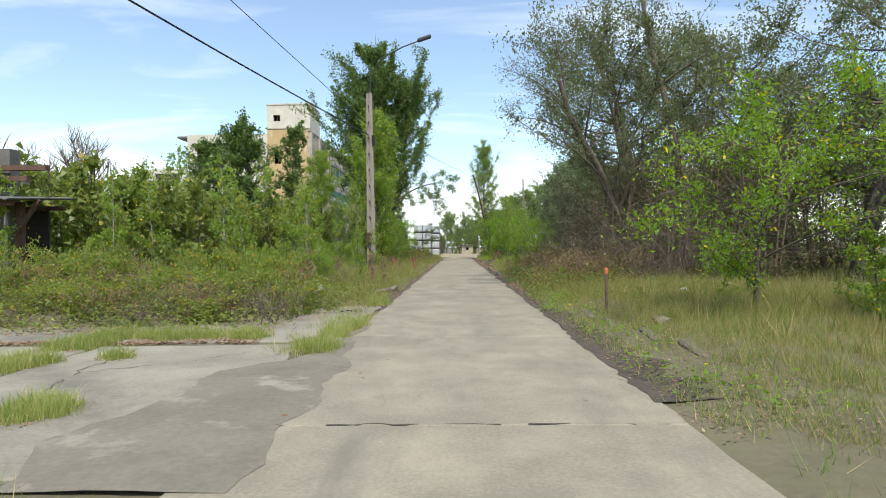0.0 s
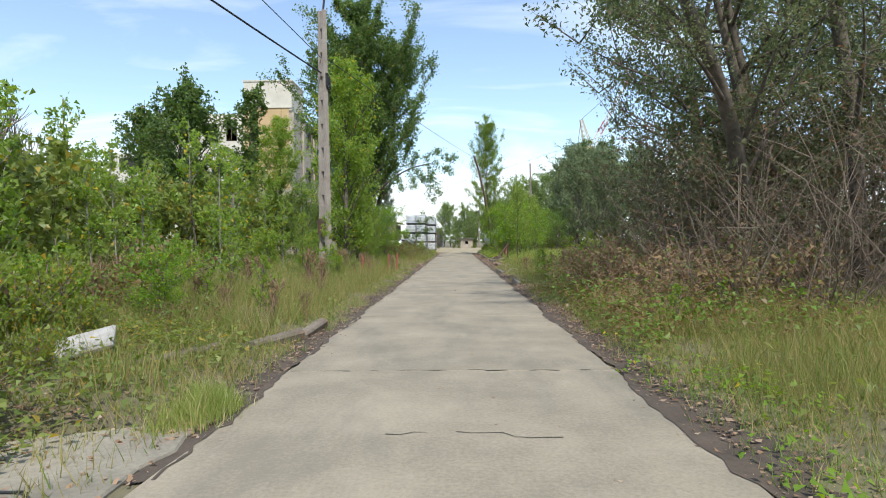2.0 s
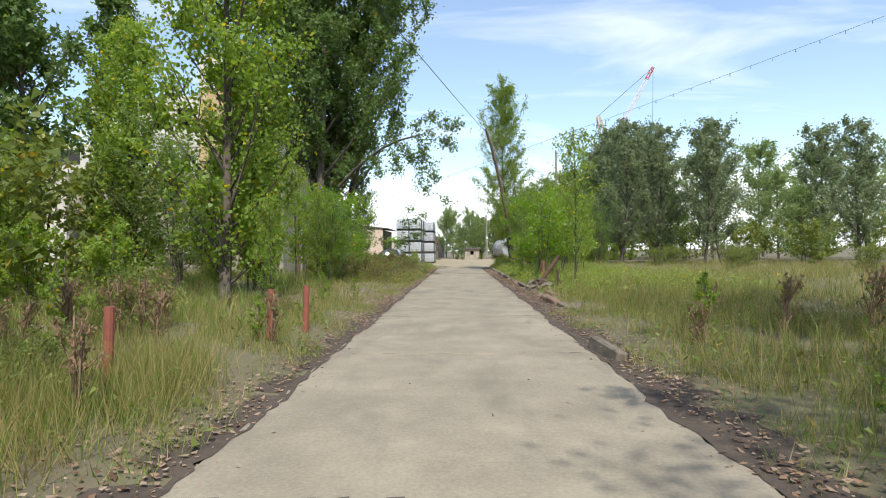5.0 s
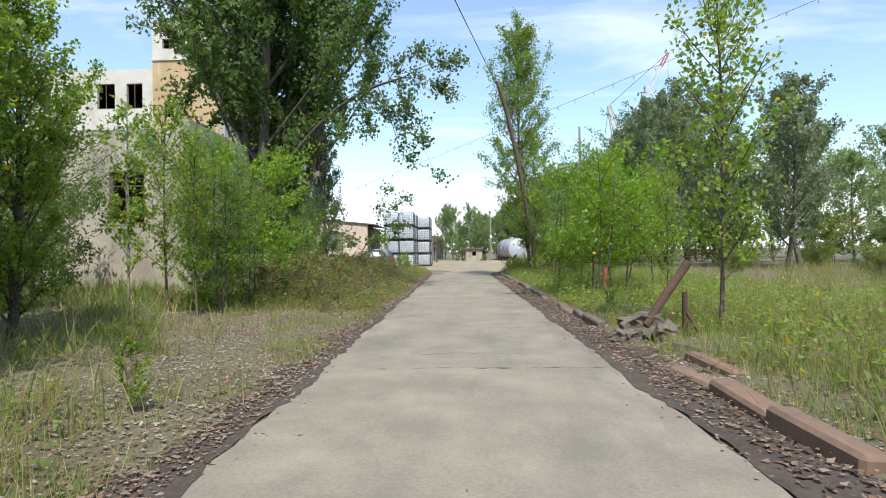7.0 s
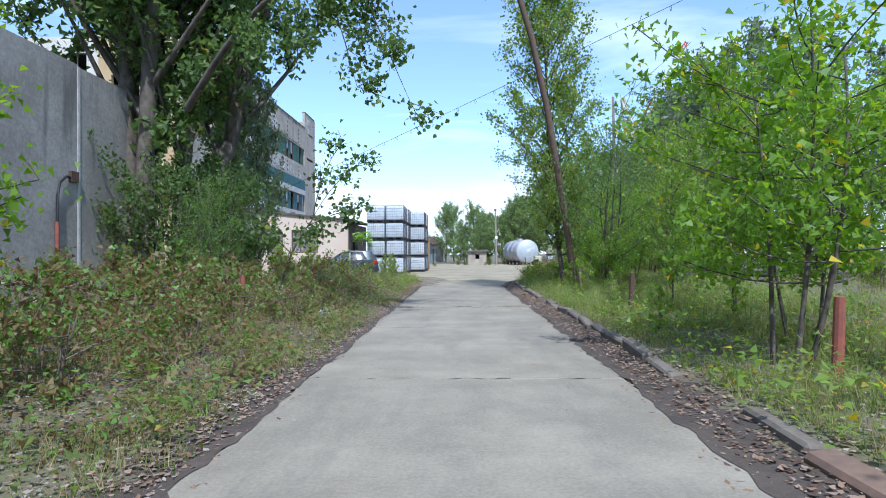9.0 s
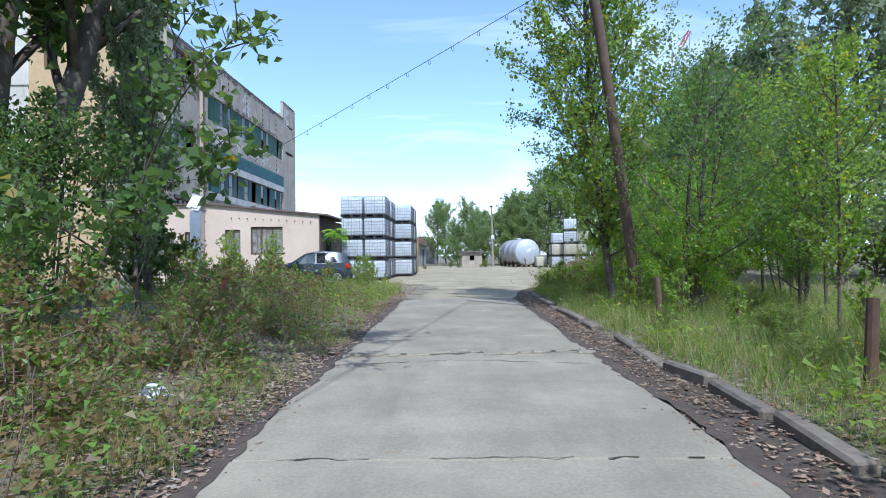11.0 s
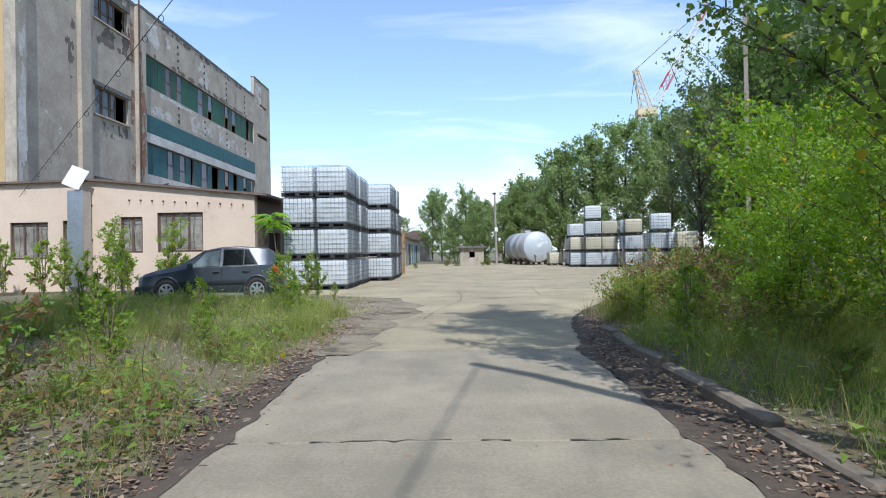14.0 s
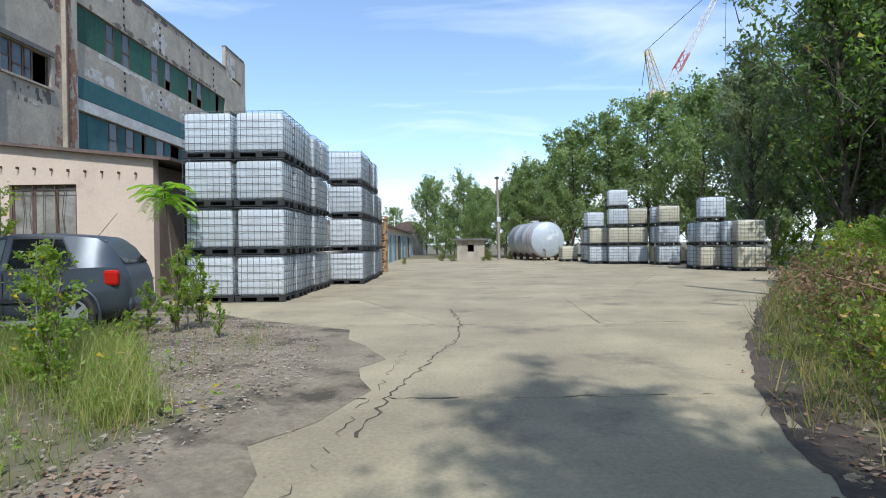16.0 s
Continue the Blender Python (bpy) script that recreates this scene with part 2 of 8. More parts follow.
M_TEAL = mat("teal_panel", (0.018, 0.074, 0.082), (0.032, 0.115, 0.118), rough=0.72, grain=10, patch=0.8, bump=0.15, obj_random=0.2)
M_GREEN = mat("green_panel", (0.009, 0.055, 0.03), (0.015, 0.092, 0.05), rough=0.7, grain=10, patch=0.8, bump=0.15, obj_random=0.2)
# near-black colour that paints the shade inside openings and under roofs
M_DARK = mat("painted_opening_shade", (0.03, 0.028, 0.025), (0.05, 0.045, 0.04), rough=1)
M_FRAME = mat("rusty_window_frame", (0.16, 0.10, 0.07), (0.09, 0.06, 0.045), rough=0.85, grain=25)
M_RUST = mat("rusty_steel", (0.13, 0.07, 0.045), (0.065, 0.04, 0.028), rough=0.9, grain=25, patch=3, bump=0.5)
M_REDPAINT = mat("faded_red_paint", (0.33, 0.10, 0.06), (0.20, 0.07, 0.05), rough=0.8, grain=25, patch=4)
M_ORANGE = mat("faded_orange_paint", (0.52, 0.14, 0.055), (0.34, 0.10, 0.05), rough=0.8, grain=25, patch=6)
M_ROOF = mat("rusty_roof_sheet", (0.19, 0.13, 0.105), (0.10, 0.075, 0.06), rough=0.8, grain=15, patch=1.0)
M_CORR = mat("corrugated_cement_sheet", (0.17, 0.16, 0.145), (0.10, 0.09, 0.08), rough=0.95, grain=30, patch=1.5)
M_PALECORR = mat("bleached_cement_sheet", (0.40, 0.385, 0.355), (0.27, 0.255, 0.23), rough=0.95, grain=30, patch=2)
M_GALV = mat("galvanised_steel", (0.55, 0.56, 0.57), (0.40, 0.41, 0.42), rough=0.4, metal=0.85, grain=30, patch=2)
M_CAGE = plain("galvanised_tube", (0.15, 0.155, 0.16), 0.5, 0.35)
M_PALLET = mat("black_plastic_pallet", (0.018, 0.018, 0.02), (0.035, 0.033, 0.03), rough=0.6, grain=30)
M_TANK = mat("worn_tank_paint", (0.47, 0.48, 0.49), (0.35, 0.345, 0.34), rough=0.5, metal=0.1, grain=12, patch=0.8, third=(0.24, 0.15, 0.10), third_at=(0.55, 0.72), third_scale=1.4, wave=(0.5, 1.6, 0.4))
M_TANKEND = mat("pale_tank_end", (0.50, 0.53, 0.55), (0.40, 0.43, 0.45), rough=0.5, metal=0.15, grain=12, patch=1.4, third=(0.66, 0.66, 0.64), third_at=(0.56, 0.62), third_scale=1.1)
M_SHEET = mat("white_sheet_metal", (0.74, 0.75, 0.76), (0.6, 0.6, 0.6), rough=0.5, grain=15)
M_WOOD = mat("raw_pallet_wood", (0.42, 0.27, 0.13), (0.28, 0.17, 0.08), rough=0.85, grain=20)
M_WOODPOLE = mat("brown_timber_pole", (0.155, 0.10, 0.068), (0.085, 0.055, 0.038), rough=0.9, grain=20, bump=0.6)
M_WIRE = plain("black_wire", (0.02, 0.02, 0.022), 0.6)
M_PAINT = mat("dark_grey_car_paint", (0.066, 0.079, 0.094), (0.056, 0.067, 0.081), rough=0.36, metal=0.25, grain=6, patch=2, bump=0.0)
M_GLASS = plain("car_window_glass", (0.008, 0.010, 0.011), 0.04, 0.0, **{"Specular IOR Level": 0.6})
# pale colour paints in the sky reflection and see-through light; the glass is untinted
M_GLASS_REFLECT = plain("car_glass_painted_reflection", (0.15, 0.18, 0.17), 0.06, 0.0, **{"Specular IOR Level": 0.8})
M_PANE = mat("dirty_window_pane", (0.05, 0.065, 0.075), (0.10, 0.12, 0.125), rough=0.28, grain=8, patch=1.5, bump=0.05, obj_random=0.5)
M_ANNEXPANE = mat("dusty_curtained_pane", (0.14, 0.125, 0.105), (0.36, 0.335, 0.29), rough=0.2, grain=3, patch=1.6, bump=0.03, amount=0.6)
M_TYRE = mat("tyre_rubber", (0.022, 0.022, 0.022), (0.04, 0.038, 0.035), rough=0.9)
M_RIM = plain("silver_wheel_cover", (0.55, 0.56, 0.57), 0.35, 0.7)
M_TRIM = plain("black_trim_plastic", (0.02, 0.02, 0.021), 0.6)
M_REDLAMP = plain("red_tail_lamp", (0.45, 0.015, 0.01), 0.15)
M_CLEARLAMP = plain("clear_head_lamp", (0.65, 0.67, 0.7), 0.08, 0.3)
M_CRANE = mat("yellow_crane_paint", (0.62, 0.50, 0.30), (0.5, 0.40, 0.24), rough=0.6, grain=10)
M_CRANE_WHITE = mat("white_crane_paint", (0.75, 0.72, 0.70), (0.6, 0.56, 0.54), rough=0.6, grain=10)
M_CRANE_RED = mat("red_crane_paint", (0.50, 0.09, 0.06), (0.4, 0.08, 0.06), rough=0.6, grain=10)
M_BLUEDOOR = mat("faded_blue_paint", (0.16, 0.33, 0.42), (0.28, 0.40, 0.44), rough=0.7, grain=15, patch=1)

L_POPLAR = leafy("dark_poplar_leaves", (0.072, 0.125, 0.034), (0.150, 0.220, 0.062), (0.30, 0.24, 0.04), 0.012, 0.5)
L_YOUNG = leafy("bright_young_leaves", (0.150, 0.240, 0.036), (0.275, 0.370, 0.078), (0.585, 0.442, 0.039), 0.025, 0.54)
L_ROADSIDE = leafy("green_roadside_leaves", (0.105, 0.190, 0.042), (0.205, 0.300, 0.082), (0.50, 0.40, 0.05), 0.015, 0.54)
L_SHRUB = leafy("mixed_shrub_leaves", (0.122, 0.168, 0.036), (0.235, 0.275, 0.072), (0.42, 0.33, 0.07), 0.045, 0.44)
L_OLIVE = leafy("olive_willow_leaves", (0.088, 0.114, 0.045), (0.172, 0.200, 0.086), (0.22, 0.16, 0.09), 0.05, 0.44)
L_DARK = leafy("dark_thicket_leaves", (0.062, 0.080, 0.034), (0.125, 0.138, 0.060), (0.19, 0.125, 0.07), 0.22, 0.4)
L_LIME = leafy("lime_maple_leaves", (0.132, 0.240, 0.028), (0.245, 0.375, 0.056), (0.66, 0.50, 0.04), 0.02, 0.54)
L_FAR = leafy("distant_wood_leaves", (0.16, 0.225, 0.085), (0.30, 0.37, 0.15), None, 0, 0.54)
L_GREYPOP = leafy("grey_green_poplar_leaves", (0.135, 0.175, 0.085), (0.235, 0.275, 0.150), None, 0, 0.5)
L_SUMAC = leafy("tree_of_heaven_leaves", (0.17, 0.37, 0.02), (0.28, 0.48, 0.045), None, 0, 0.48)
L_RUSSET = leafy("russet_weed_leaves", (0.175, 0.105, 0.048), (0.25, 0.20, 0.08), (0.16, 0.26, 0.05), 0.44, 0.42)
L_GRASS = leafy("green_verge_grass", (0.125, 0.215, 0.036), (0.250, 0.315, 0.085), (0.468, 0.377, 0.169), 0.22, 0.38, 0.6)
L_STRAW = leafy("dry_verge_grass", (0.37, 0.295, 0.125), (0.27, 0.255, 0.085), (0.14, 0.20, 0.04), 0.36, 0.36, 0.7)
L_LUSH = leafy("lush_joint_grass", (0.165, 0.235, 0.045), (0.33, 0.37, 0.11), (0.50, 0.43, 0.20), 0.2, 0.42, 0.55)
L_DEAD = leafy("withered_brown_leaves", (0.19, 0.125, 0.066), (0.30, 0.205, 0.11), (0.14, 0.19, 0.045), 0.32, 0.3, 0.7)
L_BANK = leafy("pinkish_fallen_leaves", (0.235, 0.16, 0.105), (0.38, 0.275, 0.195), (0.12, 0.07, 0.045), 0.3, 0.15, 0.85)
L_PALELITTER = leafy("bleached_fallen_leaves", (0.25, 0.20, 0.15), (0.42, 0.36, 0.29), (0.20, 0.12, 0.075), 0.22, 0.15, 0.85)
L_LITTER = leafy("fallen_dry_leaves", (0.20, 0.115, 0.065), (0.34, 0.225, 0.135), (0.40, 0.30, 0.21), 0.10, 0.15, 0.8)
L_REDTWIG = mat("dead_reddish_stalks", (0.30, 0.195, 0.12), (0.20, 0.128, 0.08), rough=0.95)
L_TWIG = mat("dry_grey_twigs", (0.22, 0.17, 0.125), (0.12, 0.09, 0.065), rough=0.95)


def bottle_plastic():
    m = bpy.data.materials.new("white_tank_plastic")
    m.use_nodes = True
    n, l = m.node_tree.nodes, m.node_tree.links
    b = n["Principled BSDF"]
    b.inputs["Roughness"].default_value = 0.38
    info = n.new("ShaderNodeObjectInfo")
    mix = n.new("ShaderNodeMix")
    mix.data_type = "RGBA"
    mix.inputs["A"].default_value, mix.inputs["B"].default_value = (0.80, 0.84, 0.86, 1), (0.90, 0.92, 0.93, 1)
    l.new(info.outputs["Random"], mix.inputs["Factor"])
    co = n.new("ShaderNodeTexCoord")
    ns = n.new("ShaderNodeTexNoise")
    ns.inputs["Scale"].default_value, ns.inputs["Detail"].default_value = 2.5, 6
    l.new(co.outputs["Object"], ns.inputs["Vector"])
    rg = n.new("ShaderNodeMapRange")
    rg.inputs["From Min"].default_value, rg.inputs["From Max"].default_value, rg.inputs["To Max"].default_value = 0.5, 0.8, 0.45
    l.new(ns.outputs["Fac"], rg.inputs["Value"])
    mx = n.new("ShaderNodeMix")
    mx.data_type = "RGBA"
    mx.inputs["B"].default_value = (0.50, 0.49, 0.44, 1)
    l.new(rg.outputs[0], mx.inputs["Factor"])
    l.new(mix.outputs["Result"], mx.inputs["A"])
    l.new(mx.outputs["Result"], b.inputs["Base Color"])
    tr = n.new("ShaderNodeBsdfTranslucent")
    l.new(mx.outputs["Result"], tr.inputs["Color"])
    ms = n.new("ShaderNodeMixShader")
    ms.inputs[0].default_value = 0.4
    l.new(b.outputs[0], ms.inputs[1])
    l.new(tr.outputs[0], ms.inputs[2])
    l.new(ms.outputs[0], n["Material Output"].inputs["Surface"])
    return m


M_BOTTLE = bottle_plastic()
M_BOTTLE_OLD = mat("yellowed_tank_plastic", (0.62, 0.57, 0.42), (0.48, 0.43, 0.30), rough=0.45, grain=10, patch=1.5, obj_random=0.15)

# ---- mesh helpers ----


def thing(name, place=(0, 0, 0), label="", category="", group="", kind="", turn=0.0):
    ob = new(name)
    ob.empty_display_size = 0.2
    ob.matrix_basis = pose(*place, 0, 0, turn)
    return tagged(ob, label, category, group, kind)


def adopt(ob, parent, label=""):
    ob.parent = parent
    if label:
        ob["label"] = label
    return ob


def part(name, bm, material, parent=None, label="", smooth=False):
    me = bpy.data.meshes.new(name)
    bm.to_mesh(me)
    bm.free()
    me.materials.append(material)
    if smooth:
        for p in me.polygons:
            p.use_smooth = True
    ob = new(name, me)
    return adopt(ob, parent, label) if parent else ob


def same(name, mesh, parent, m):
    """One more piece on a mesh that is already there."""
    ob = new(name, mesh)
    ob.parent = parent
    ob.matrix_basis = m
    return ob


def box(bm, x0, x1, y0, y1, z0, z1, m=None):
    vs = [bm.verts.new(m @ Vector(c) if m else c) for c in
          ((x0, y0, z0), (x1, y0, z0), (x1, y1, z0), (x0, y1, z0), (x0, y0, z1), (x1, y0, z1), (x1, y1, z1), (x0, y1, z1))]
    for f in ((3, 2, 1, 0), (4, 5, 6, 7), (0, 1, 5, 4), (1, 2, 6, 5), (2, 3, 7, 6), (3, 0, 4, 7)):
        bm.faces.new([vs[i] for i in f])
    return vs


def boxes(*bs):
    bm = bmesh.new()
    for b in bs:
        box(bm, *b)
    return bm


def soft_box(x0, x1, y0, y1, z0, z1, r, seg=2):
    bm = boxes((x0, x1, y0, y1, z0, z1))
    bmesh.ops.bevel(bm, geom=bm.edges[:], offset=r, segments=seg, affect="EDGES", profile=0.5)
    return bm


def raw_mesh(name, verts, faces_flat, corners, material, smooth=False):
    """A mesh from numpy arrays; every face has the same number of corners."""
    me = bpy.data.meshes.new(name)
    verts = np.asarray(verts, np.float32)
    idx = np.asarray(faces_flat, np.int32).ravel()
    nf = len(idx) // corners
    me.vertices.add(len(verts))
    me.vertices.foreach_set("co", verts.ravel())
    me.loops.add(len(idx))
    me.loops.foreach_set("vertex_index", idx)
    me.polygons.add(nf)
    me.polygons.foreach_set("loop_start", np.arange(0, nf * corners, corners, dtype=np.int32))
    me.polygons.foreach_set("loop_total", np.full(nf, corners, np.int32))
    if smooth:
        me.polygons.foreach_set("use_smooth", np.ones(nf, bool))
    me.update(calc_edges=True)
    me.materials.append(material)
    return me


def tubes(name, lines, material, sides=5):
    """Tapered tubes along polylines: lines of (points, first radius, last radius)."""
    V, F, base = [], [], 0
    ang = np.arange(sides) * 2 * np.pi / sides
    for pts, r0, r1 in lines:
        pts = np.asarray(pts, float)
        n = len(pts)
        d = np.gradient(pts, axis=0)
        d /= np.linalg.norm(d, axis=1, keepdims=True) + 1e-9
        ref = np.where(np.abs(d[:, 2:3]) > 0.9, [[1.0, 0, 0]], [[0, 0, 1.0]])
        u = np.cross(d, ref)
        u /= np.linalg.norm(u, axis=1, keepdims=True) + 1e-9
        w = np.cross(d, u)
        r = np.linspace(r0, r1, n)[:, None, None]
        ring = pts[:, None, :] + r * (u[:, None, :] * np.cos(ang)[None, :, None] + w[:, None, :] * np.sin(ang)[None, :, None])
        V.append(ring.reshape(-1, 3))
        i = np.arange(n - 1)[:, None] * sides
        j = np.arange(sides)[None, :]
        k = (j + 1) % sides
        F.append(np.stack([i + j, i + k, i + sides + k, i + sides + j], -1).reshape(-1, 4) + base)
        base += n * sides
    return raw_mesh(name, np.concatenate(V), np.concatenate(F), 4, material, True)


def leaves(name, centres, length, width, material, rng, droop=0.3, flat=0.0, spread=0.35, fold=True):
    """One small folded diamond for each leaf, or a plain triangle."""
    c = np.asarray(centres)
    n = len(c)
    a = rng.normal(size=(n, 3))
    a[:, 2] = a[:, 2] * (1 - flat) - droop
    a /= np.linalg.norm(a, axis=1, keepdims=True)
    s = np.cross(a, rng.normal(size=(n, 3)) + [0, 0, flat * 3])
    if flat:
        s = np.cross(a, [0, 0, 1.0]) + rng.normal(size=(n, 3)) * 0.25
    s /= np.linalg.norm(s, axis=1, keepdims=True) + 1e-9
    nn = np.cross(a, s)
    L = (length * (1 + spread * rng.uniform(-1, 1, n)))[:, None]
    W = L * (width / length) * 0.5
    if not fold:
        v = np.stack([c - a * L * 0.45 - s * W, c - a * L * 0.45 + s * W, c + a * L * 0.55], 1)
        return raw_mesh(name, v.reshape(-1, 3), np.arange(n * 3), 3, material)
    v = np.stack([c - a * L * 0.5, c + s * W - a * L * 0.08 + nn * W * 0.35, c + a * L * 0.5, c - s * W - a * L * 0.08 + nn * W * 0.35], 1)
    return raw_mesh(name, v.reshape(-1, 3), np.arange(n * 4), 4, material)


def curve_to(p0, p1, bend, n=5):
    t = np.linspace(0, 1, n)[:, None]
    mid = (p0 + p1) / 2 + bend
    return (1 - t) ** 2 * p0 + 2 * t * (1 - t) * mid + t ** 2 * p1


def tree(name, seed, h, crown_base, crown_r, limbs, n_leaves, leaf, material, bark=None, up=0.9, shape="egg", trunk_r=None,
         clump=0.45, stems=1, lean=(0, 0), leaf_w=0.75, subs=4, label="", category="tree", group="", droop=0.3, fold=True, fan=0.35, even=0.65):
    """A trunk or several stems with limbs, and a crown of leaf clumps round the limb ends, open between them."""
    rng = np.random.default_rng(seed)
    bark = bark or M_BARK
    trunk_r = trunk_r or 0.011 * h + 0.02
    boles, lines, thin, segs, weight = [], [], [], [], []

    def width(f):
        if shape == "egg":
            return 0.35 + 0.75 * math.sin(math.pi * min(1, 0.18 + 0.8 * f)) - 0.25 * f
        if shape == "spire":
            return 0.45 + 0.6 * math.sin(math.pi * (0.15 + 0.75 * f)) - 0.2 * f
        return 0.6 + 0.5 * math.sin(math.pi * f)

    for s in range(stems):
        az = rng.uniform(0, 6.28) + s * 2.4
        off = crown_r * fan * (stems > 1)
        hh = h * (rng.uniform(0.75, 1.0) if stems > 1 else 1)
        top = np.array([math.cos(az) * off + lean[0], math.sin(az) * off + lean[1], hh * 0.96])
        foot = np.array([math.cos(az), math.sin(az), 0]) * (0.12 * (stems > 1) * crown_r)
        foot[2] = -0.15
        trunk = curve_to(foot, top, rng.normal(size=3) * [0.04 * h, 0.04 * h, 0], 9)
        boles.append((trunk, trunk_r / stems ** 0.45, 0.012))
        for i in range(limbs // stems):
            f = (i + rng.uniform(0.1, 0.9)) / (limbs // stems)
            z0 = (crown_base + (hh * 0.97 - crown_base) * f) / (hh * 0.96)
            z0 = min(0.99, max(0.04, z0 * (0.9 if up > 0.6 else 1)))
            k = z0 * 8
            a = trunk[int(k)] + (trunk[min(8, int(k) + 1)] - trunk[int(k)]) * (k - int(k))
            r = crown_r * width(f) * rng.uniform(0.6, 1.12)
            th = i * 2.399 + rng.uniform(-0.5, 0.5) + s
            rise = up * (0.25 + 0.75 * f) if category == "shrub" else up
            b = a + np.array([math.cos(th) * r, math.sin(th) * r, r * rise * rng.uniform(0.6, 1.3)])
            b[2] = min(b[2], hh * rng.uniform(0.94, 1.03))
            limb = curve_to(a, b, np.array([0, 0, -0.12 * r if up > 0.4 else 0.25 * r]) + rng.normal(size=3) * 0.08 * r)
            lr = max(0.012, trunk_r * (1 - 0.85 * z0) * 0.42 / stems ** 0.3)
            lines.append((limb, lr, 0.008))
            segs += [(limb[2], limb[3]), (limb[3], limb[4])]
            weight += [0.5, 1.0]
            for j in range(subs):
                q = limb[rng.integers(1, 5)]
                d = rng.normal(size=3)
                d[2] = abs(d[2]) * 0.7 + 0.2 * up
                d = d / np.linalg.norm(d) * r * rng.uniform(0.22, 0.5) + (b - a) * 0.12
                e = q + d
                thin.append(((q, e), lr * 0.42, 0.004))
                segs.append((q, e))
                weight.append(1.3)
    segs, weight = np.array(segs), np.array(weight) * rng.uniform(1 - even, 1 + even, len(weight))
    pick = rng.choice(len(segs), n_leaves, p=weight / weight.sum())
    size = clump * rng.uniform(0.4, 1.2, len(segs))
    along = (1.08 * rng.uniform(0, 1, n_leaves) ** 0.7)[:, None]
    pos = segs[pick, 0] * (1 - along) + segs[pick, 1] * along + rng.normal(size=(n_leaves, 3)) * size[pick][:, None] * [0.42, 0.42, 0.40]
    pos[:, 2] = np.maximum(pos[:, 2], 0.06)
    ob = thing(name, (0, 0, 0), label, category, group)
    for b in boles:
        adopt(new("trunk" if stems == 1 else "stem", tubes("trunk", [b], bark, 6)), ob)
    tagged(adopt(new("branchwork", tubes("branchwork", lines + thin, bark, 3)), ob), kind="stuff")
    adopt(new("crown", leaves("crown", pos, leaf, leaf * leaf_w, material, rng, droop, fold=fold)), ob)
    return ob


def along(y):
    """Plants on the middle of the way stand a little nearer to its start than first drawn."""
    return y - 1.25 * smooth((y - 35) / 5) * (1 - smooth((y - 59) / 7))


def put(ob, x, y, z=None, turn=0.0, s=1.0, sz=None, label="", group="", tip=(0, 0)):
    """A copy of a plant or other thing at a place, turned and scaled."""
    y = along(y)
    z = gz(x, y) if z is None else z
    m = pose(x, y, z, tip[0], tip[1], turn) @ Matrix.Diagonal((s, s, sz or s, 1))
    o = copy_thing(ob, m)
    if label:
        o["label"] = label
    if group:
        o["group"] = group
    return o


def first(ob, x, y, z=None, turn=0.0, s=1.0, sz=None):
    y = along(y)
    z = gz(x, y) if z is None else z
    ob.matrix_basis = pose(x, y, z, 0, 0, turn) @ Matrix.Diagonal((s, s, sz or s, 1))
    return ob


# ---- ground plan ----
ROAD_L, ROAD_R = -1.66, 1.72
YARD_Y = [73.0, 76.5, 78.0, 80.0, 82.0, 83.6, 85.0, 88.0, 95.0, 110.0, 128.0]
YARD_L = [-1.66, -1.5, -1.1, -1.3, -2.2, -4.6, -6.9, -7.2, -7.2, -6.5, -5.0]
YARD_R = [1.8, 2.4, 3.0, 4.0, 5.1, 6.0, 6.9, 8.7, 13.0, 24.0, 27.0]


def smooth(t):
    t = min(1.0, max(0.0, t))
    return t * t * (3 - 2 * t)


def paved(x, y):
    """How far a place lies outside the paving (metres, negative inside)."""
    if y < 73:
        return max(ROAD_L - x, x - ROAD_R)
    if y > 128:
        return max(-2.6 - x, x - 2.6)
    return max(float(np.interp(y, YARD_Y, YARD_L)) - x, x - float(np.interp(y, YARD_Y, YARD_R)))


def gz(x, y):
    """Height of the ground sheet."""
    d = paved(x, y)
    bumps = 0.035 * math.sin(1.3 * x + 0.7) * math.sin(0.9 * y + 0.4 * x) + 0.025 * math.sin(2.7 * x - 1.9 * y) + 0.02 * math.sin(0.31 * y)
    if y > 84 and x < 0:
        return -0.05 + smooth((d + 0.1) / 0.6) * 0.04
    if x < 0 and 7.2 < y < 17.4 and x > -11 and (y < 14.6 or x > -4.2):
        return -0.03
    rise = 1 - smooth((y - 68) / 8) if x < 0 else 1.0
    return -0.035 + smooth((d + 0.05) / 0.4) * 0.05 + rise * (smooth((d - 0.1) / 2.0) * (0.09 + bumps) + smooth((d - 4) / 6) * 0.12)


def ground_sheet():
    xs = np.unique(np.concatenate([np.linspace(-12, 12, 65), np.linspace(-45, 45, 61), [-2500, -900, -300, -120, -70, 70, 120, 300, 900, 2500]]))
    ys = np.unique(np.concatenate([np.linspace(-10, 130, 211), [-2500, -900, -300, -100, -40, -20, 145, 165, 190, 230, 300, 450, 900, 2500]]))
    V = [(x, y, gz(x, y) if abs(x) < 45.1 and -10.1 < y < 130.1 else -0.06) for y in ys for x in xs]
    nx = len(xs)
    i = (np.arange(len(ys) - 1)[:, None] * nx + np.arange(nx - 1)[None, :])
    F = np.stack([i, i + 1, i + nx + 1, i + nx], -1).reshape(-1, 4)
    return new("ground", raw_mesh("ground", V, F, 4, M_SOIL, True))


tagged(ground_sheet(), "weedy brown soil strewn with dry leaves", "ground", kind="structure")

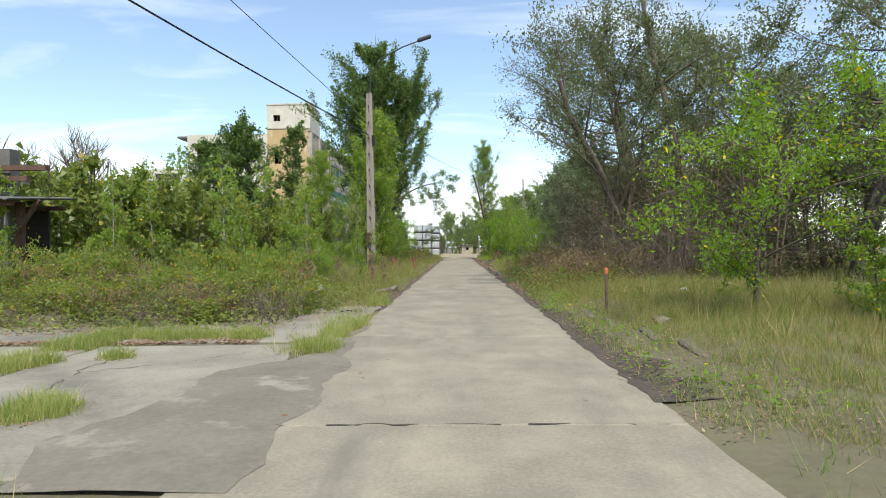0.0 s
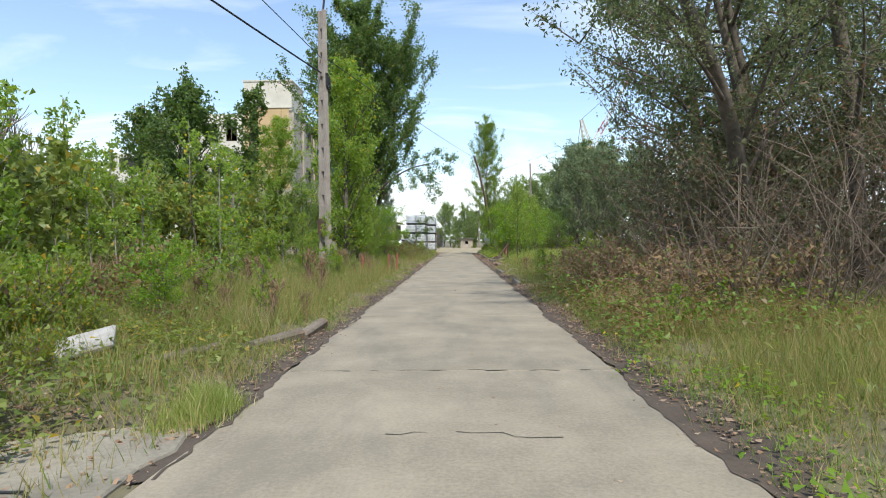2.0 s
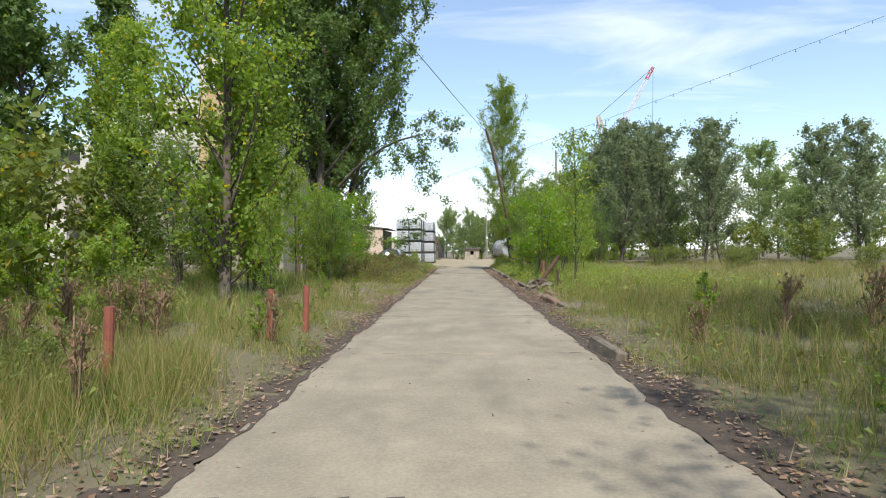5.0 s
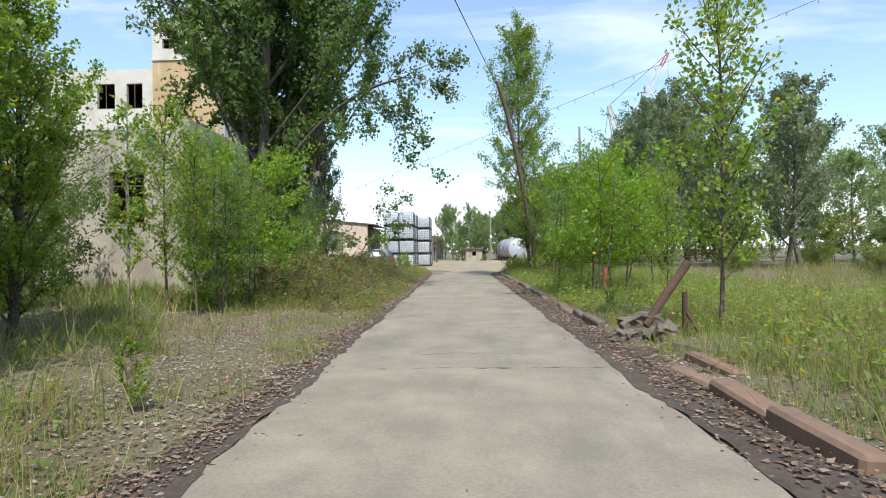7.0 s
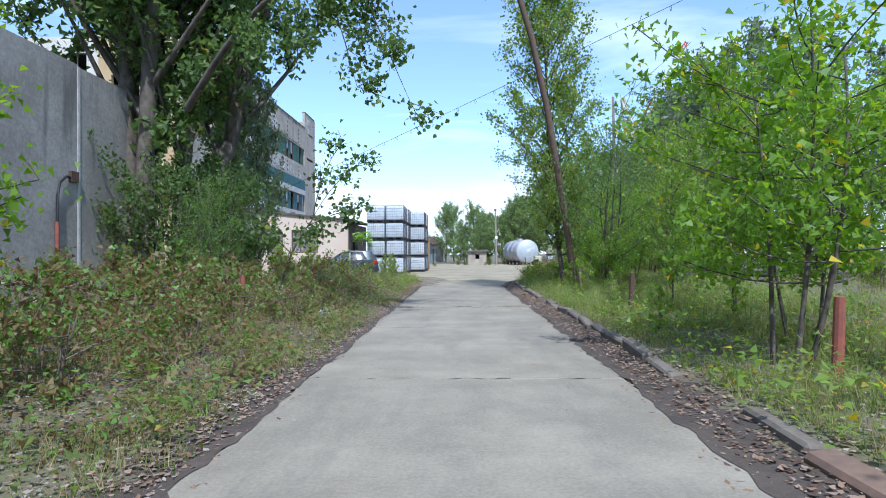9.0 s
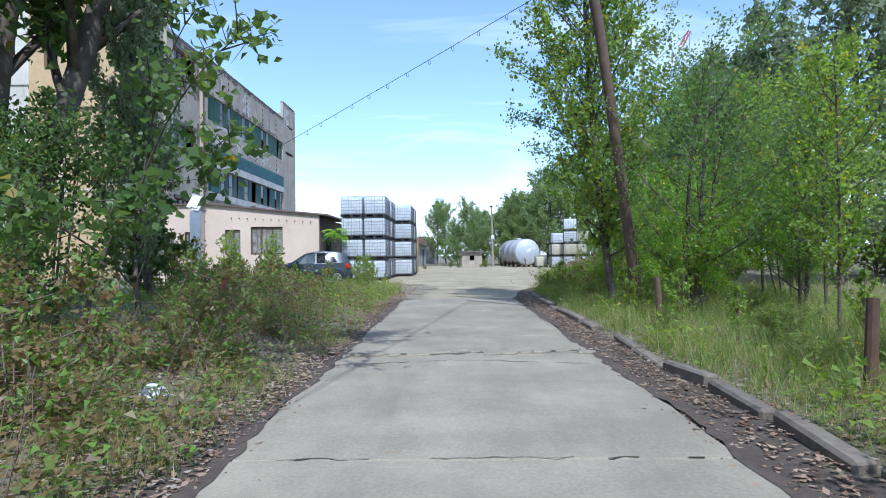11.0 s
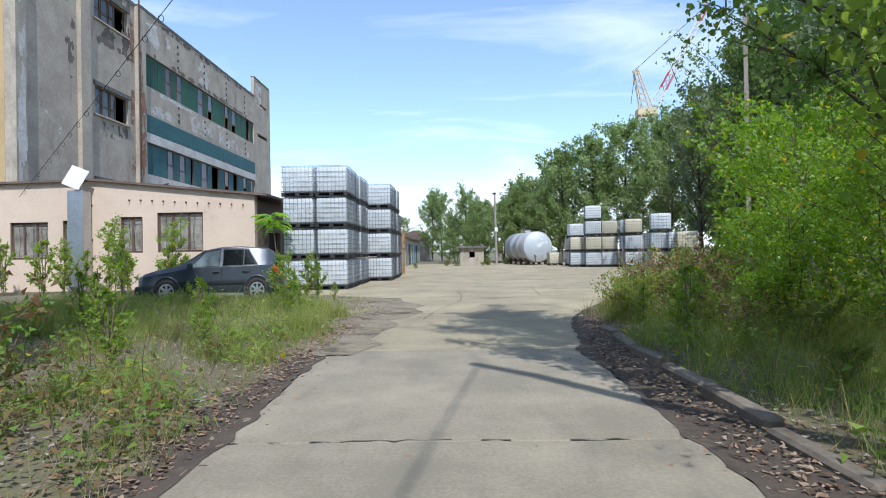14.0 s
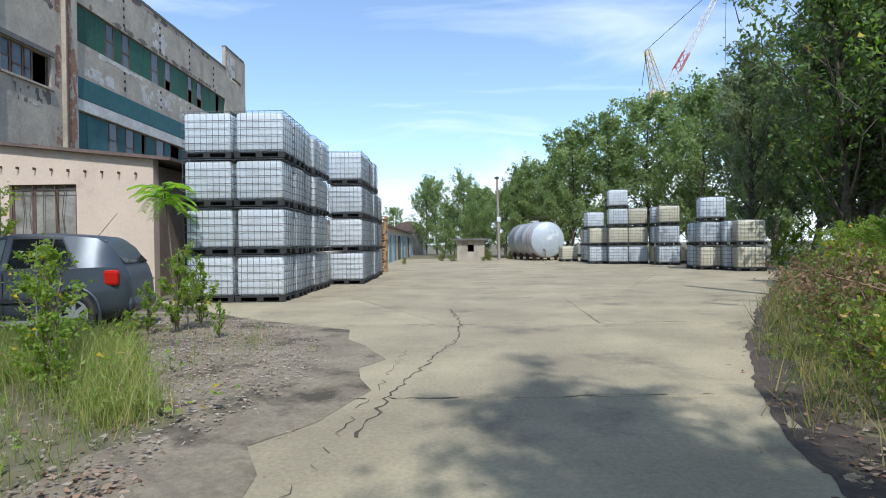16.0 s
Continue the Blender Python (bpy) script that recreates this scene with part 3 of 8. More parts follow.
# ---- road and yard paving ----
road = thing("road", (0, 0, 0), "pale worn concrete slab road with dark joints", "road", kind="structure")
JOINTS = [-9, -4.6, -0.2, 4.1, 8.4, 12.7, 15.0, 19.2, 23.5, 27.8, 32.2, 36.6, 40.85, 45.95, 50.0, 54.6, 58.9, 62.9, 64.6, 69.2, 73.0]


def slab(name, corners, z1, thick, material, parent, seed, rough_edge=0.05, step=0.3):
    """A paving slab with an uneven, chipped outline and a bevelled lip."""
    rng = random.Random(seed)
    pts = []
    for (ax, ay), (bx, by) in zip(corners, corners[1:] + corners[:1]):
        n = max(2, int(math.hypot(bx - ax, by - ay) / step))
        for k in range(n):
            f = k / n
            pts.append((ax + (bx - ax) * f + rng.uniform(-1, 1) * rough_edge * (k > 0), ay + (by - ay) * f + rng.uniform(-1, 1) * rough_edge * 0.35 * (k > 0)))
    cx, cy = sum(p[0] for p in pts) / len(pts), sum(p[1] for p in pts) / len(pts)
    bm = bmesh.new()
    tiltx, tilty = rng.uniform(-0.0005, 0.0005), rng.uniform(-0.0005, 0.0005)
    top = [bm.verts.new((x - (x > cx) * 0.012 + (x < cx) * 0.012, y - (y > cy) * 0.012 + (y < cy) * 0.012, z1 + (x - cx) * tiltx + (y - cy) * tilty)) for x, y in pts]
    lip = [bm.verts.new((x, y, z1 - 0.014)) for x, y in pts]
    bot = [bm.verts.new((x, y, z1 - thick)) for x, y in pts]
    bm.faces.new(top)
    n = len(pts)
    for k in range(n):
        j = (k + 1) % n
        bm.faces.new((lip[k], lip[j], top[j], top[k]))
        bm.faces.new((bot[k], bot[j], lip[j], lip[k]))
    return part(name, bm, material, parent)


for k, (a, b) in enumerate(zip(JOINTS, JOINTS[1:])):
    slab("road_slab", [(ROAD_L, a + 0.007), (ROAD_R, a + 0.007), (ROAD_R, b - 0.007), (ROAD_L, b - 0.007)], 0.0, 0.12, M_ROAD, road, k, 0.035)
part("joint_bed", boxes((ROAD_L + 0.05, ROAD_R - 0.05, -9, 73, -0.10, -0.022)), M_DIRT, road, "dirt-filled dark joints")

yard = thing("yard_pavement", (0, 0, 0), "cracked pale concrete yard with dirty joints", "pavement", kind="structure")
rows_y = [73.02, 77.6, 82.2, 86.8, 91.4, 96.0, 100.6, 105.2, 109.8, 114.4, 119.0, 123.6, 128.0]
for a, b in zip(rows_y, rows_y[1:]):
    la, lb = np.interp((a, b), YARD_Y, YARD_L)
    ra, rb = np.interp((a, b), YARD_Y, YARD_R)
    nx = max(1, round((max(ra, rb) - min(la, lb)) / 4.8)) if a > 82 else 1
    for i in range(nx):
        f, g = i / nx, (i + 1) / nx
        q = 0.005
        slab("yard_slab", [(la + (ra - la) * f + q, a + q), (la + (ra - la) * g - q, a + q), (lb + (rb - lb) * g - q, b - q), (lb + (rb - lb) * f + q, b - q)],
             0.0, 0.12, M_YARD, yard, int(a * 10) + i, 0.012)
bm = bmesh.new()
strip = [(bm.verts.new((np.interp(y, YARD_Y, YARD_L) + 0.1, y, -0.02)), bm.verts.new((np.interp(y, YARD_Y, YARD_R) - 0.1, y, -0.02))) for y in YARD_Y]
for (a, b), (c, d) in zip(strip, strip[1:]):
    bm.faces.new((a, b, d, c))
part("joint_bed", bm, M_DIRT, yard, "dirt-filled dark joints")


def crack(line, w, seed, parent, name="crack", wander=0.045, z=0.0045, gaps=0.0):
    """A dark ragged line laid along a polyline, of uneven width."""
    rng = random.Random(seed)
    pts = []
    for (ax, ay), (bx, by) in zip(line, line[1:]):
        ln = math.hypot(bx - ax, by - ay)
        nx, ny = -(by - ay) / ln, (bx - ax) / ln
        n = max(2, int(ln / 0.1))
        for k in range(n):
            o = rng.uniform(-wander, wander)
            pts.append((ax + (bx - ax) * k / n + nx * o, ay + (by - ay) * k / n + ny * o, nx, ny))
    bm = bmesh.new()
    prev = None
    for x, y, nx, ny in pts:
        if rng.random() < gaps:
            prev = None
            continue
        ww = w * rng.uniform(0.2, 1.3)
        c = bm.verts.new((x + nx * ww, y + ny * ww, z)), bm.verts.new((x - nx * ww, y - ny * ww, z))
        if prev:
            bm.faces.new((prev[0], prev[1], c[1], c[0]))
        prev = c
    return part(name, bm, M_DIRT, parent, "dark weathered crack")


for k, y in enumerate(JOINTS[2:-1]):
    crack([(ROAD_L + 0.05, y), (0.0, y + 0.03 * (k % 3 - 1)), (ROAD_R - 0.05, y)], 0.008, 60 + k, road, "joint_dirt", 0.02, gaps=0.3)
for k, y in enumerate((77.6, 82.2, 86.8, 91.4, 96.0)):
    crack([(float(np.interp(y, YARD_Y, YARD_L)) + 0.3, y), (float(np.interp(y, YARD_Y, YARD_R)) - 0.3, y + 0.05)], 0.009, 120 + k, yard, "joint_dirt", 0.02, gaps=0.35)
crack([(-0.55, 76.6), (-0.35, 78.0), (-0.05, 79.4), (0.25, 80.7), (0.35, 82.3), (0.15, 84.6)], 0.012, 3, yard)
crack([(0.15, 84.6), (0.4, 86.5), (0.3, 89.0)], 0.005, 4, yard, gaps=0.3)
crack([(-1.3, 73.4), (-0.7, 76.0), (-0.4, 80.0)], 0.004, 5, yard, gaps=0.3)
crack([(5.4, 87.0), (7.6, 87.6), (9.5, 87.1)], 0.008, 6, yard, gaps=0.2)
crack([(-0.9, 17.2), (0.1, 17.35), (1.0, 17.1)], 0.007, 7, road, gaps=0.15)
crack([(-1.5, 62.2), (0.0, 62.45), (1.6, 62.1)], 0.011, 8, road, gaps=0.1)
crack([(0.3, 30.4), (0.42, 30.5), (0.5, 30.45)], 0.03, 9, road)
crack([(-1.2, 46.65), (-0.2, 46.95), (1.0, 46.8)], 0.007, 10, road, gaps=0.15)

# heaved joint: broken lips of both slabs with a dark gap and grass
crack([(ROAD_L + 0.05, 62.95), (-0.4, 62.86), (0.5, 62.98), (ROAD_R - 0.05, 63.08)], 0.045, 11, road, "joint_gap", 0.03, 0.006)
rb = random.Random(33)
x = ROAD_L + 0.1
while x < ROAD_R - 0.2:
    w = rb.uniform(0.12, 0.34)
    yc = 62.84 + 0.06 * x + rb.uniform(-0.05, 0.05) + (0.2 if rb.random() < 0.4 else 0)
    o = slab("broken_lip", [(x, yc - rb.uniform(0.05, 0.11)), (x + w * 0.6, yc - rb.uniform(0.06, 0.12)), (x + w, yc), (x + w * 0.7, yc + rb.uniform(0.05, 0.1)), (x + 0.02, yc + 0.06)], 0.02 + rb.uniform(0, 0.022), 0.05, M_ROAD, road, int(x * 100) + 900, 0.015, 0.08)
    x += w * rb.uniform(0.9, 1.3)

apron = thing("side_apron", (0, 0, 0), "broken concrete apron with grass strips", "pavement", kind="structure")
slab("apron_slab", [(-4.7, 7.4), (-1.9, 7.4), (-1.95, 9.4), (-2.2, 12.1), (-5.0, 12.0)], 0.0, 0.1, M_APRON, apron, 31, 0.05)
slab("apron_slab", [(-10.5, 7.4), (-4.78, 7.4), (-5.08, 12.0), (-10.5, 12.2)], -0.004, 0.1, M_APRON, apron, 32, 0.05)
slab("apron_slab", [(-5.0, 12.4), (-2.5, 12.4), (-1.76, 13.6), (-1.74, 17.6), (-2.9, 17.2), (-3.7, 15.7), (-4.7, 14.6)], 0.0, 0.1, M_APRON, apron, 33, 0.06)
slab("apron_slab", [(-10.5, 12.7), (-5.1, 12.5), (-4.8, 14.5), (-10.5, 14.3)], -0.006, 0.1, M_APRON, apron, 34, 0.06)
# sandy dirt washed over the paving where the apron meets the road
wash = bmesh.new()
rd = random.Random(17)
prev = None
for k in range(34):
    y = 7.2 + k * 0.21
    lo = -2.75 + 1.0 * smooth((y - 9.2) / 3.0) + 0.16 * math.sin(y * 2.9) + rd.uniform(-0.07, 0.07)
    hi = -1.28 - 0.28 * smooth((y - 10.0) / 3.0) + 0.06 * math.sin(y * 4.3) + rd.uniform(-0.04, 0.04)
    row = [wash.verts.new((lo + (max(hi, lo + 0.05) - lo) * f, y, 0.0035 + 0.016 * math.sin(math.pi * f) * (0.6 + 0.4 * math.sin(y * 5 + f * 7)))) for f in (0, 0.2, 0.4, 0.6, 0.8, 1)]
    if prev:
        for a in range(5):
            wash.faces.new((prev[a], prev[a + 1], row[a + 1], row[a]))
    prev = row
tagged(part("dirt_wash", wash, M_WASH, None, "", True), "dark sandy dirt washed over the concrete", "dirt", kind="stuff")
for line, w, sd in (([(-3.4, 8.8), (-4.0, 9.5), (-4.2, 10.3), (-4.35, 11.9)], 0.008, 21), ([(-4.2, 10.3), (-3.2, 10.9), (-2.6, 11.6)], 0.006, 22), ([(-2.5, 12.5), (-2.9, 14.2), (-3.4, 15.6)], 0.007, 23), ([(-1.9, 16.2), (-2.6, 16.0), (-3.3, 16.3)], 0.007, 24)):
    crack(line, w, sd, apron, gaps=0.15)

gravel = bmesh.new()
grid = {}
for j in range(26):
    for i in range(14):
        y = 72.6 + j * 0.48
        x_in = float(np.interp(y, YARD_Y, YARD_L)) + 0.46 + 0.12 * math.sin(y * 3.1) + 0.08 * math.sin(y * 7.7)
        x_out = -2.1 - max(0, y - 77.0) * 0.62 + 0.2 * math.sin(y * 2.3)
        x = x_in + (min(x_out, x_in - 0.3) - x_in) * i / 13
        grid[i, j] = gravel.verts.new((x, y, 0.004 if i == 0 else gz(x, y) + 0.002 if i == 13 else max(0.012, gz(x, y) + 0.012) + 0.007 * math.sin(i * 2.1 + j * 1.7)))
for j in range(25):
    for i in range(13):
        gravel.faces.new((grid[i, j], grid[i, j + 1], grid[i + 1, j + 1], grid[i + 1, j]))
tagged(part("gravel_patch", gravel, M_GRAVEL, None, "", True), "brown gravel and dirt beside the concrete", "gravel", kind="stuff")

kerb = thing("kerb", (0, 0, 0), "broken weathered concrete kerb stones, some rusty red", "kerb", kind="structure")
kb = soft_box(-0.075, 0.075, -0.48, 0.48, -0.14, 0.16, 0.025, 1)
kerb_ob = part("kerb_stone", kb, M_KERB, kerb)
kerb_ob.matrix_basis = pose(2.35, 42.15, -0.05, 1, 4, 3)
red_kerb = part("kerb_stone", soft_box(-0.11, 0.11, -0.48, 0.48, -0.14, 0.17, 0.03, 1), M_KERBRED, kerb, "rusty red kerb stone")
red_kerb.matrix_basis = pose(2.62, 45.6, -0.03, 2, 7, 5)
rk = random.Random(5)
y = 43.25
while y < 75.5:
    if rk.random() > 0.16:
        x = 2.28 - 0.02 * math.sin(y * 0.5) + rk.uniform(-0.03, 0.03) + (0.25 * (y - 72) / 3 if y > 72 else 0)
        same("kerb_stone", red_kerb.data if y < 48.4 or rk.random() < 0.12 else kerb_ob.data, kerb, pose(x, y, rk.uniform(-0.10, 0.0), rk.uniform(-3, 3), rk.uniform(-9, 9), rk.uniform(-4, 4)))
    y += rk.uniform(1.0, 1.12)
for x, y, rz in ((2.9, 46.35, 40), (2.55, 41.75, -20), (1.85, 36.5, 8), (1.9, 30.8, 3), (-2.95, 19.6, -38), (-2.25, 20.6, -32), (-2.0, 21.6, -4)):
    same("kerb_stone", kerb_ob.data, kerb, pose(x, y, -0.02, 4, 12, rz))
for x, y, rz in ((2.46, 14.9, -4), (2.56, 13.8, -7), (2.72, 12.3, -6), (2.84, 11.1, -5)):
    same("kerb_stone", kerb_ob.data, kerb, pose(x, y, gz(x, y) - 0.12, 2, 6, rz))


def edge_strip(name, side, y0, y1, seed):
    """Ragged strip of dark soil and rotted leaves along the paving's edge."""
    rng = random.Random(seed)
    bm = bmesh.new()
    prev = None
    y = y0
    while y < y1:
        e = ROAD_L if side < 0 else ROAD_R
        if y > 73:
            e = float(np.interp(y, YARD_Y, YARD_L if side < 0 else YARD_R))
        w = (0.32 if side < 0 else 0.5) * rng.uniform(0.5, 1.3)
        if 41 < y:
            w *= 1.25
        inner = e - side * (rng.uniform(0.0, 0.075) + 0.05 * math.sin(y * 1.7) * math.sin(y * 0.6))
        row = [bm.verts.new((inner, y, 0.006))]
        for f in (0.3, 0.65, 1.0):
            x = e + side * w * f
            row.append(bm.verts.new((x, y, max(0.006 if f < 0.2 else -1, gz(x, y) + 0.014 * (1.2 - f)))))
        if prev:
            for k in range(3):
                q = (prev[k], prev[k + 1], row[k + 1], row[k])
                bm.faces.new(q if side > 0 else q[::-1])
        prev = row
        y += rng.uniform(0.09, 0.2)
    return tagged(part(name, bm, M_LITTERSOIL, None, "", True), "dark soil and rotted leaves at the road edge", "soil", kind="stuff")


edge_strip("edge_soil", -1, 16.5, 73.2, 1)
edge_strip("edge_soil", 1, 9, 90, 2)

# ---- large building: facade along the road at x = -23.3 ----
FX = -23.3
factory = thing("factory_building", (0, 0, 0), "derelict concrete factory with broken green window bands", "building")
WALL_T = 0.35


def wall_x(name, y0, y1, z0, z1, holes, material, parent, x=FX, label=""):
    """Wall facing +x with rectangular openings (y0, y1, z0, z1)."""
    bm = bmesh.new()
    ys = sorted({y0, y1, *[h[0] for h in holes], *[h[1] for h in holes]})
    zs = sorted({z0, z1, *[h[2] for h in holes], *[h[3] for h in holes]})
    for a, b in zip(ys, ys[1:]):
        for c, d in zip(zs, zs[1:]):
            if not any(h[0] < (a + b) / 2 < h[1] and h[2] < (c + d) / 2 < h[3] for h in holes):
                box(bm, x - WALL_T, x, a, b, c, d)
    bmesh.ops.remove_doubles(bm, verts=bm.verts[:], dist=0.0005)
    return part(name, bm, material, parent, label)


def wall_y(name, x0, x1, z0, z1, holes, material, parent, y, label="", t=0.35):
    """Wall facing -y with rectangular openings (x0, x1, z0, z1)."""
    bm = bmesh.new()
    xs = sorted({x0, x1, *[h[0] for h in holes], *[h[1] for h in holes]})
    zs = sorted({z0, z1, *[h[2] for h in holes], *[h[3] for h in holes]})
    for a, b in zip(xs, xs[1:]):
        for c, d in zip(zs, zs[1:]):
            if not any(h[0] < (a + b) / 2 < h[1] and h[2] < (c + d) / 2 < h[3] for h in holes):
                box(bm, a, b, y, y + t, c, d)
    bmesh.ops.remove_doubles(bm, verts=bm.verts[:], dist=0.0005)
    return part(name, bm, material, parent, label)


# road front: plain bay, then the long bay of window bands, then the stair tower
SQ = [(102.8, 106.7, 17.3, 19.1), (102.8, 106.7, 10.9, 12.75), (102.8, 106.7, 4.6, 6.4)]
BANDS = [(108.5, 133.7, 14.6, 17.1), (108.5, 133.7, 7.75, 10.2), (108.5, 133.7, 1.6, 4.2)]
wall_x("wall", 101.4, 108.3, 0, 20.0, SQ, M_FACADE, factory)
wall_x("wall", 95.5, 101.4, 0, 20.0, [], M_FACADE, factory)
wall_x("wall", 108.3, 133.9, 0, 20.3, BANDS, M_FACADE, factory)
wall_x("wall", 133.9, 139.5, 0, 22.7, [(135.0, 138.6, 19.6, 20.0), (135.0, 138.6, 15.8, 16.2)], M_FACADE, factory, label="stair tower wall")
for y, w, m in ((95.9, 0.4, M_BEIGE), (101.5, 0.5, M_FACADE), (108.2, 0.55, M_BEIGE)):
    part("pilaster", boxes((FX + 0.003, FX + 0.28, y - w, y + w, 0, 20.05)), m, factory, "projecting render pilaster")
part("downpipe", boxes((FX + 0.283, FX + 0.36, 107.72, 107.8, 3.5, 20.9)), M_RUST, factory, "rusty downpipe")
# parapet, sheet metal coping and roof
part("parapet", boxes((FX - 0.4, FX + 0.06, 95.4, 108.3, 20.0, 20.25)), M_CORR, factory, "dark coping")
part("parapet", boxes((FX - 0.4, FX + 0.06, 108.3, 133.9, 20.3, 20.5)), M_CORR, factory, "dark coping")
part("parapet", boxes((FX - 0.4, FX + 0.05, 133.9, 139.5, 22.7, 22.85)), M_CORR, factory, "dark coping")
part("roof", boxes((-45, FX - 0.36, 95.9, 139.4, 19.4, 19.7)), M_CORR, factory)
part("end_wall", boxes((-45, FX, 139.5, 139.85, 0, 22.7)), M_FACADE, factory)
# floors and inner wall in near-black: painted shade behind the window gaps
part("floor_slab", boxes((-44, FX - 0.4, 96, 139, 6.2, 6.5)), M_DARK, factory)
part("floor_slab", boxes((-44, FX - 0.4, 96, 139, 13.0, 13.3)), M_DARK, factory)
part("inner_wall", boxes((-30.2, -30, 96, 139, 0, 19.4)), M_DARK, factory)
# gable that faces down the road: stair tower, then the lower wing
GY = 95.5
GH = [(-29.2, -28.1, 21.8, 22.8), (-29.1, -28.1, 15.0, 16.5), (-29.1, -28.1, 11.0, 12.4), (-29.1, -28.1, 7.0, 8.4)]
wall_y("wall", -30.2, FX - 0.36, 0, 20.6, GH[1:], M_OCHRE, factory, GY, "ochre and white stained gable")
wall_y("wall", -30.2, FX - 0.36, 20.6, 24.4, GH[:1], M_CREAM, factory, GY, "cream rendered tower wall")
part("tower_side", boxes((FX - 0.36, FX - 0.003, 95.5, 102, 20.26, 24.4)), M_CREAM, factory)
part("tower_back", boxes((-30.2, FX - 0.36, 101.65, 102, 19.7, 24.4)), M_CREAM, factory)
part("tower_side", boxes((-30.2, -29.85, 95.86, 101.65, 19.7, 24.4)), M_CREAM, factory)
part("tower_roof", boxes((-30.35, FX + 0.12, 95.4, 102.1, 24.4, 24.62)), M_CREAM, factory)
part("cornice", boxes((-30.3, FX + 0.03, 95.36, 95.497, 20.6, 20.85)), M_CREAM, factory)
part("ledge", boxes((-30.2, FX - 1.15, 95.30, 95.497, 12.15, 12.32)), M_OCHRE, factory, "projecting ledge on the ochre gable")
# dark strip under the ledge paints its shadow line, in the rust colour
part("ledge_shadow_gap", boxes((-30.2, FX - 1.15, 95.34, 95.497, 12.06, 12.146)), M_RUST, factory, "dark strip painted as the ledge's shadow")
part("pale_string_course", boxes((-30.2, FX - 1.0, 95.43, 95.497, 6.15, 6.3)), M_WHITEFLAKE, factory)
WH = [(-41.7, -40.7, 16.0, 18.5), (-39.5, -37.8, 16.0, 18.5), (-36.0, -34.2, 16.0, 18.5), (-41.7, -40.7, 11.0, 13.2), (-38.8, -36.5, 11.0, 13.2), (-35.2, -32.8, 11.0, 13.2), (-33.0, -31.4, 16.0, 18.5)]
wall_y("wall", -43, -30.2, 0, 19.9, WH, M_CREAM, factory, GY + 0.3, "pale stained wing wall")
part("wing_side", boxes((-43.3, -43, 95.8, 139, 0, 19.9)), M_CREAM, factory)
part("wing_band", boxes((-43.2, -30.3, 95.7, 95.797, 13.9, 15.2)), M_CREAM, factory, "pale spandrel band")
part("low_wing", boxes((-50, -43.31, 95.6, 130, 0, 14.4)), M_CREAM, factory)
# near-black slab on the wall, the window's shade as colour
part("low_wing_window", boxes((-48.5, -44.5, 95.55, 95.597, 12.0, 13.7)), M_DARK, factory)
for h in GH + WH:
    bm = boxes((h[0], h[1], GY + 0.34, GY + 0.38, h[2], h[2] + 0.06), (h[0], h[1], GY + 0.34, GY + 0.38, h[3] - 0.06, h[3]),
               ((h[0] + h[1]) / 2 - 0.03, (h[0] + h[1]) / 2 + 0.03, GY + 0.34, GY + 0.38, h[2] + 0.06, h[3] - 0.06))
    part("window_frame", bm, M_FRAME, factory)

# glazing: wide painted panels, single casements and gaps, as they follow along each band
TOP_BAND = ((109.05, "gap"), (112.5, "panel"), (113.55, "sash"), (114.5, "panel"), (115.55, "sash"), (118.6, "panel"), (119.85, "sash"), (120.85, "panel"), (121.97, "sash"),
            (123.3, "panel"), (125.1, "panel"), (126.17, "sash"), (126.97, "panel"), (128.2, "sash"), (129.8, "panel"), (131.5, "panel"), (132.4, "gap"), (133.7, "panel"))
LOW_BAND = ((109.1, "gap"), (112.7, "panel"), (113.85, "sash"), (114.8, "panel"), (116.05, "sash"), (117.05, "panel"), (117.6, "gap"), (119.2, "panel"), (120.65, "sash"), (121.7, "panel"),
            (123.3, "gap"), (124.85, "panel"), (126.0, "sash"), (127.3, "panel"), (128.4, "gap"), (130.2, "panel"), (131.3, "sash"), (132.6, "panel"), (133.7, "sash"))
rw = random.Random(11)


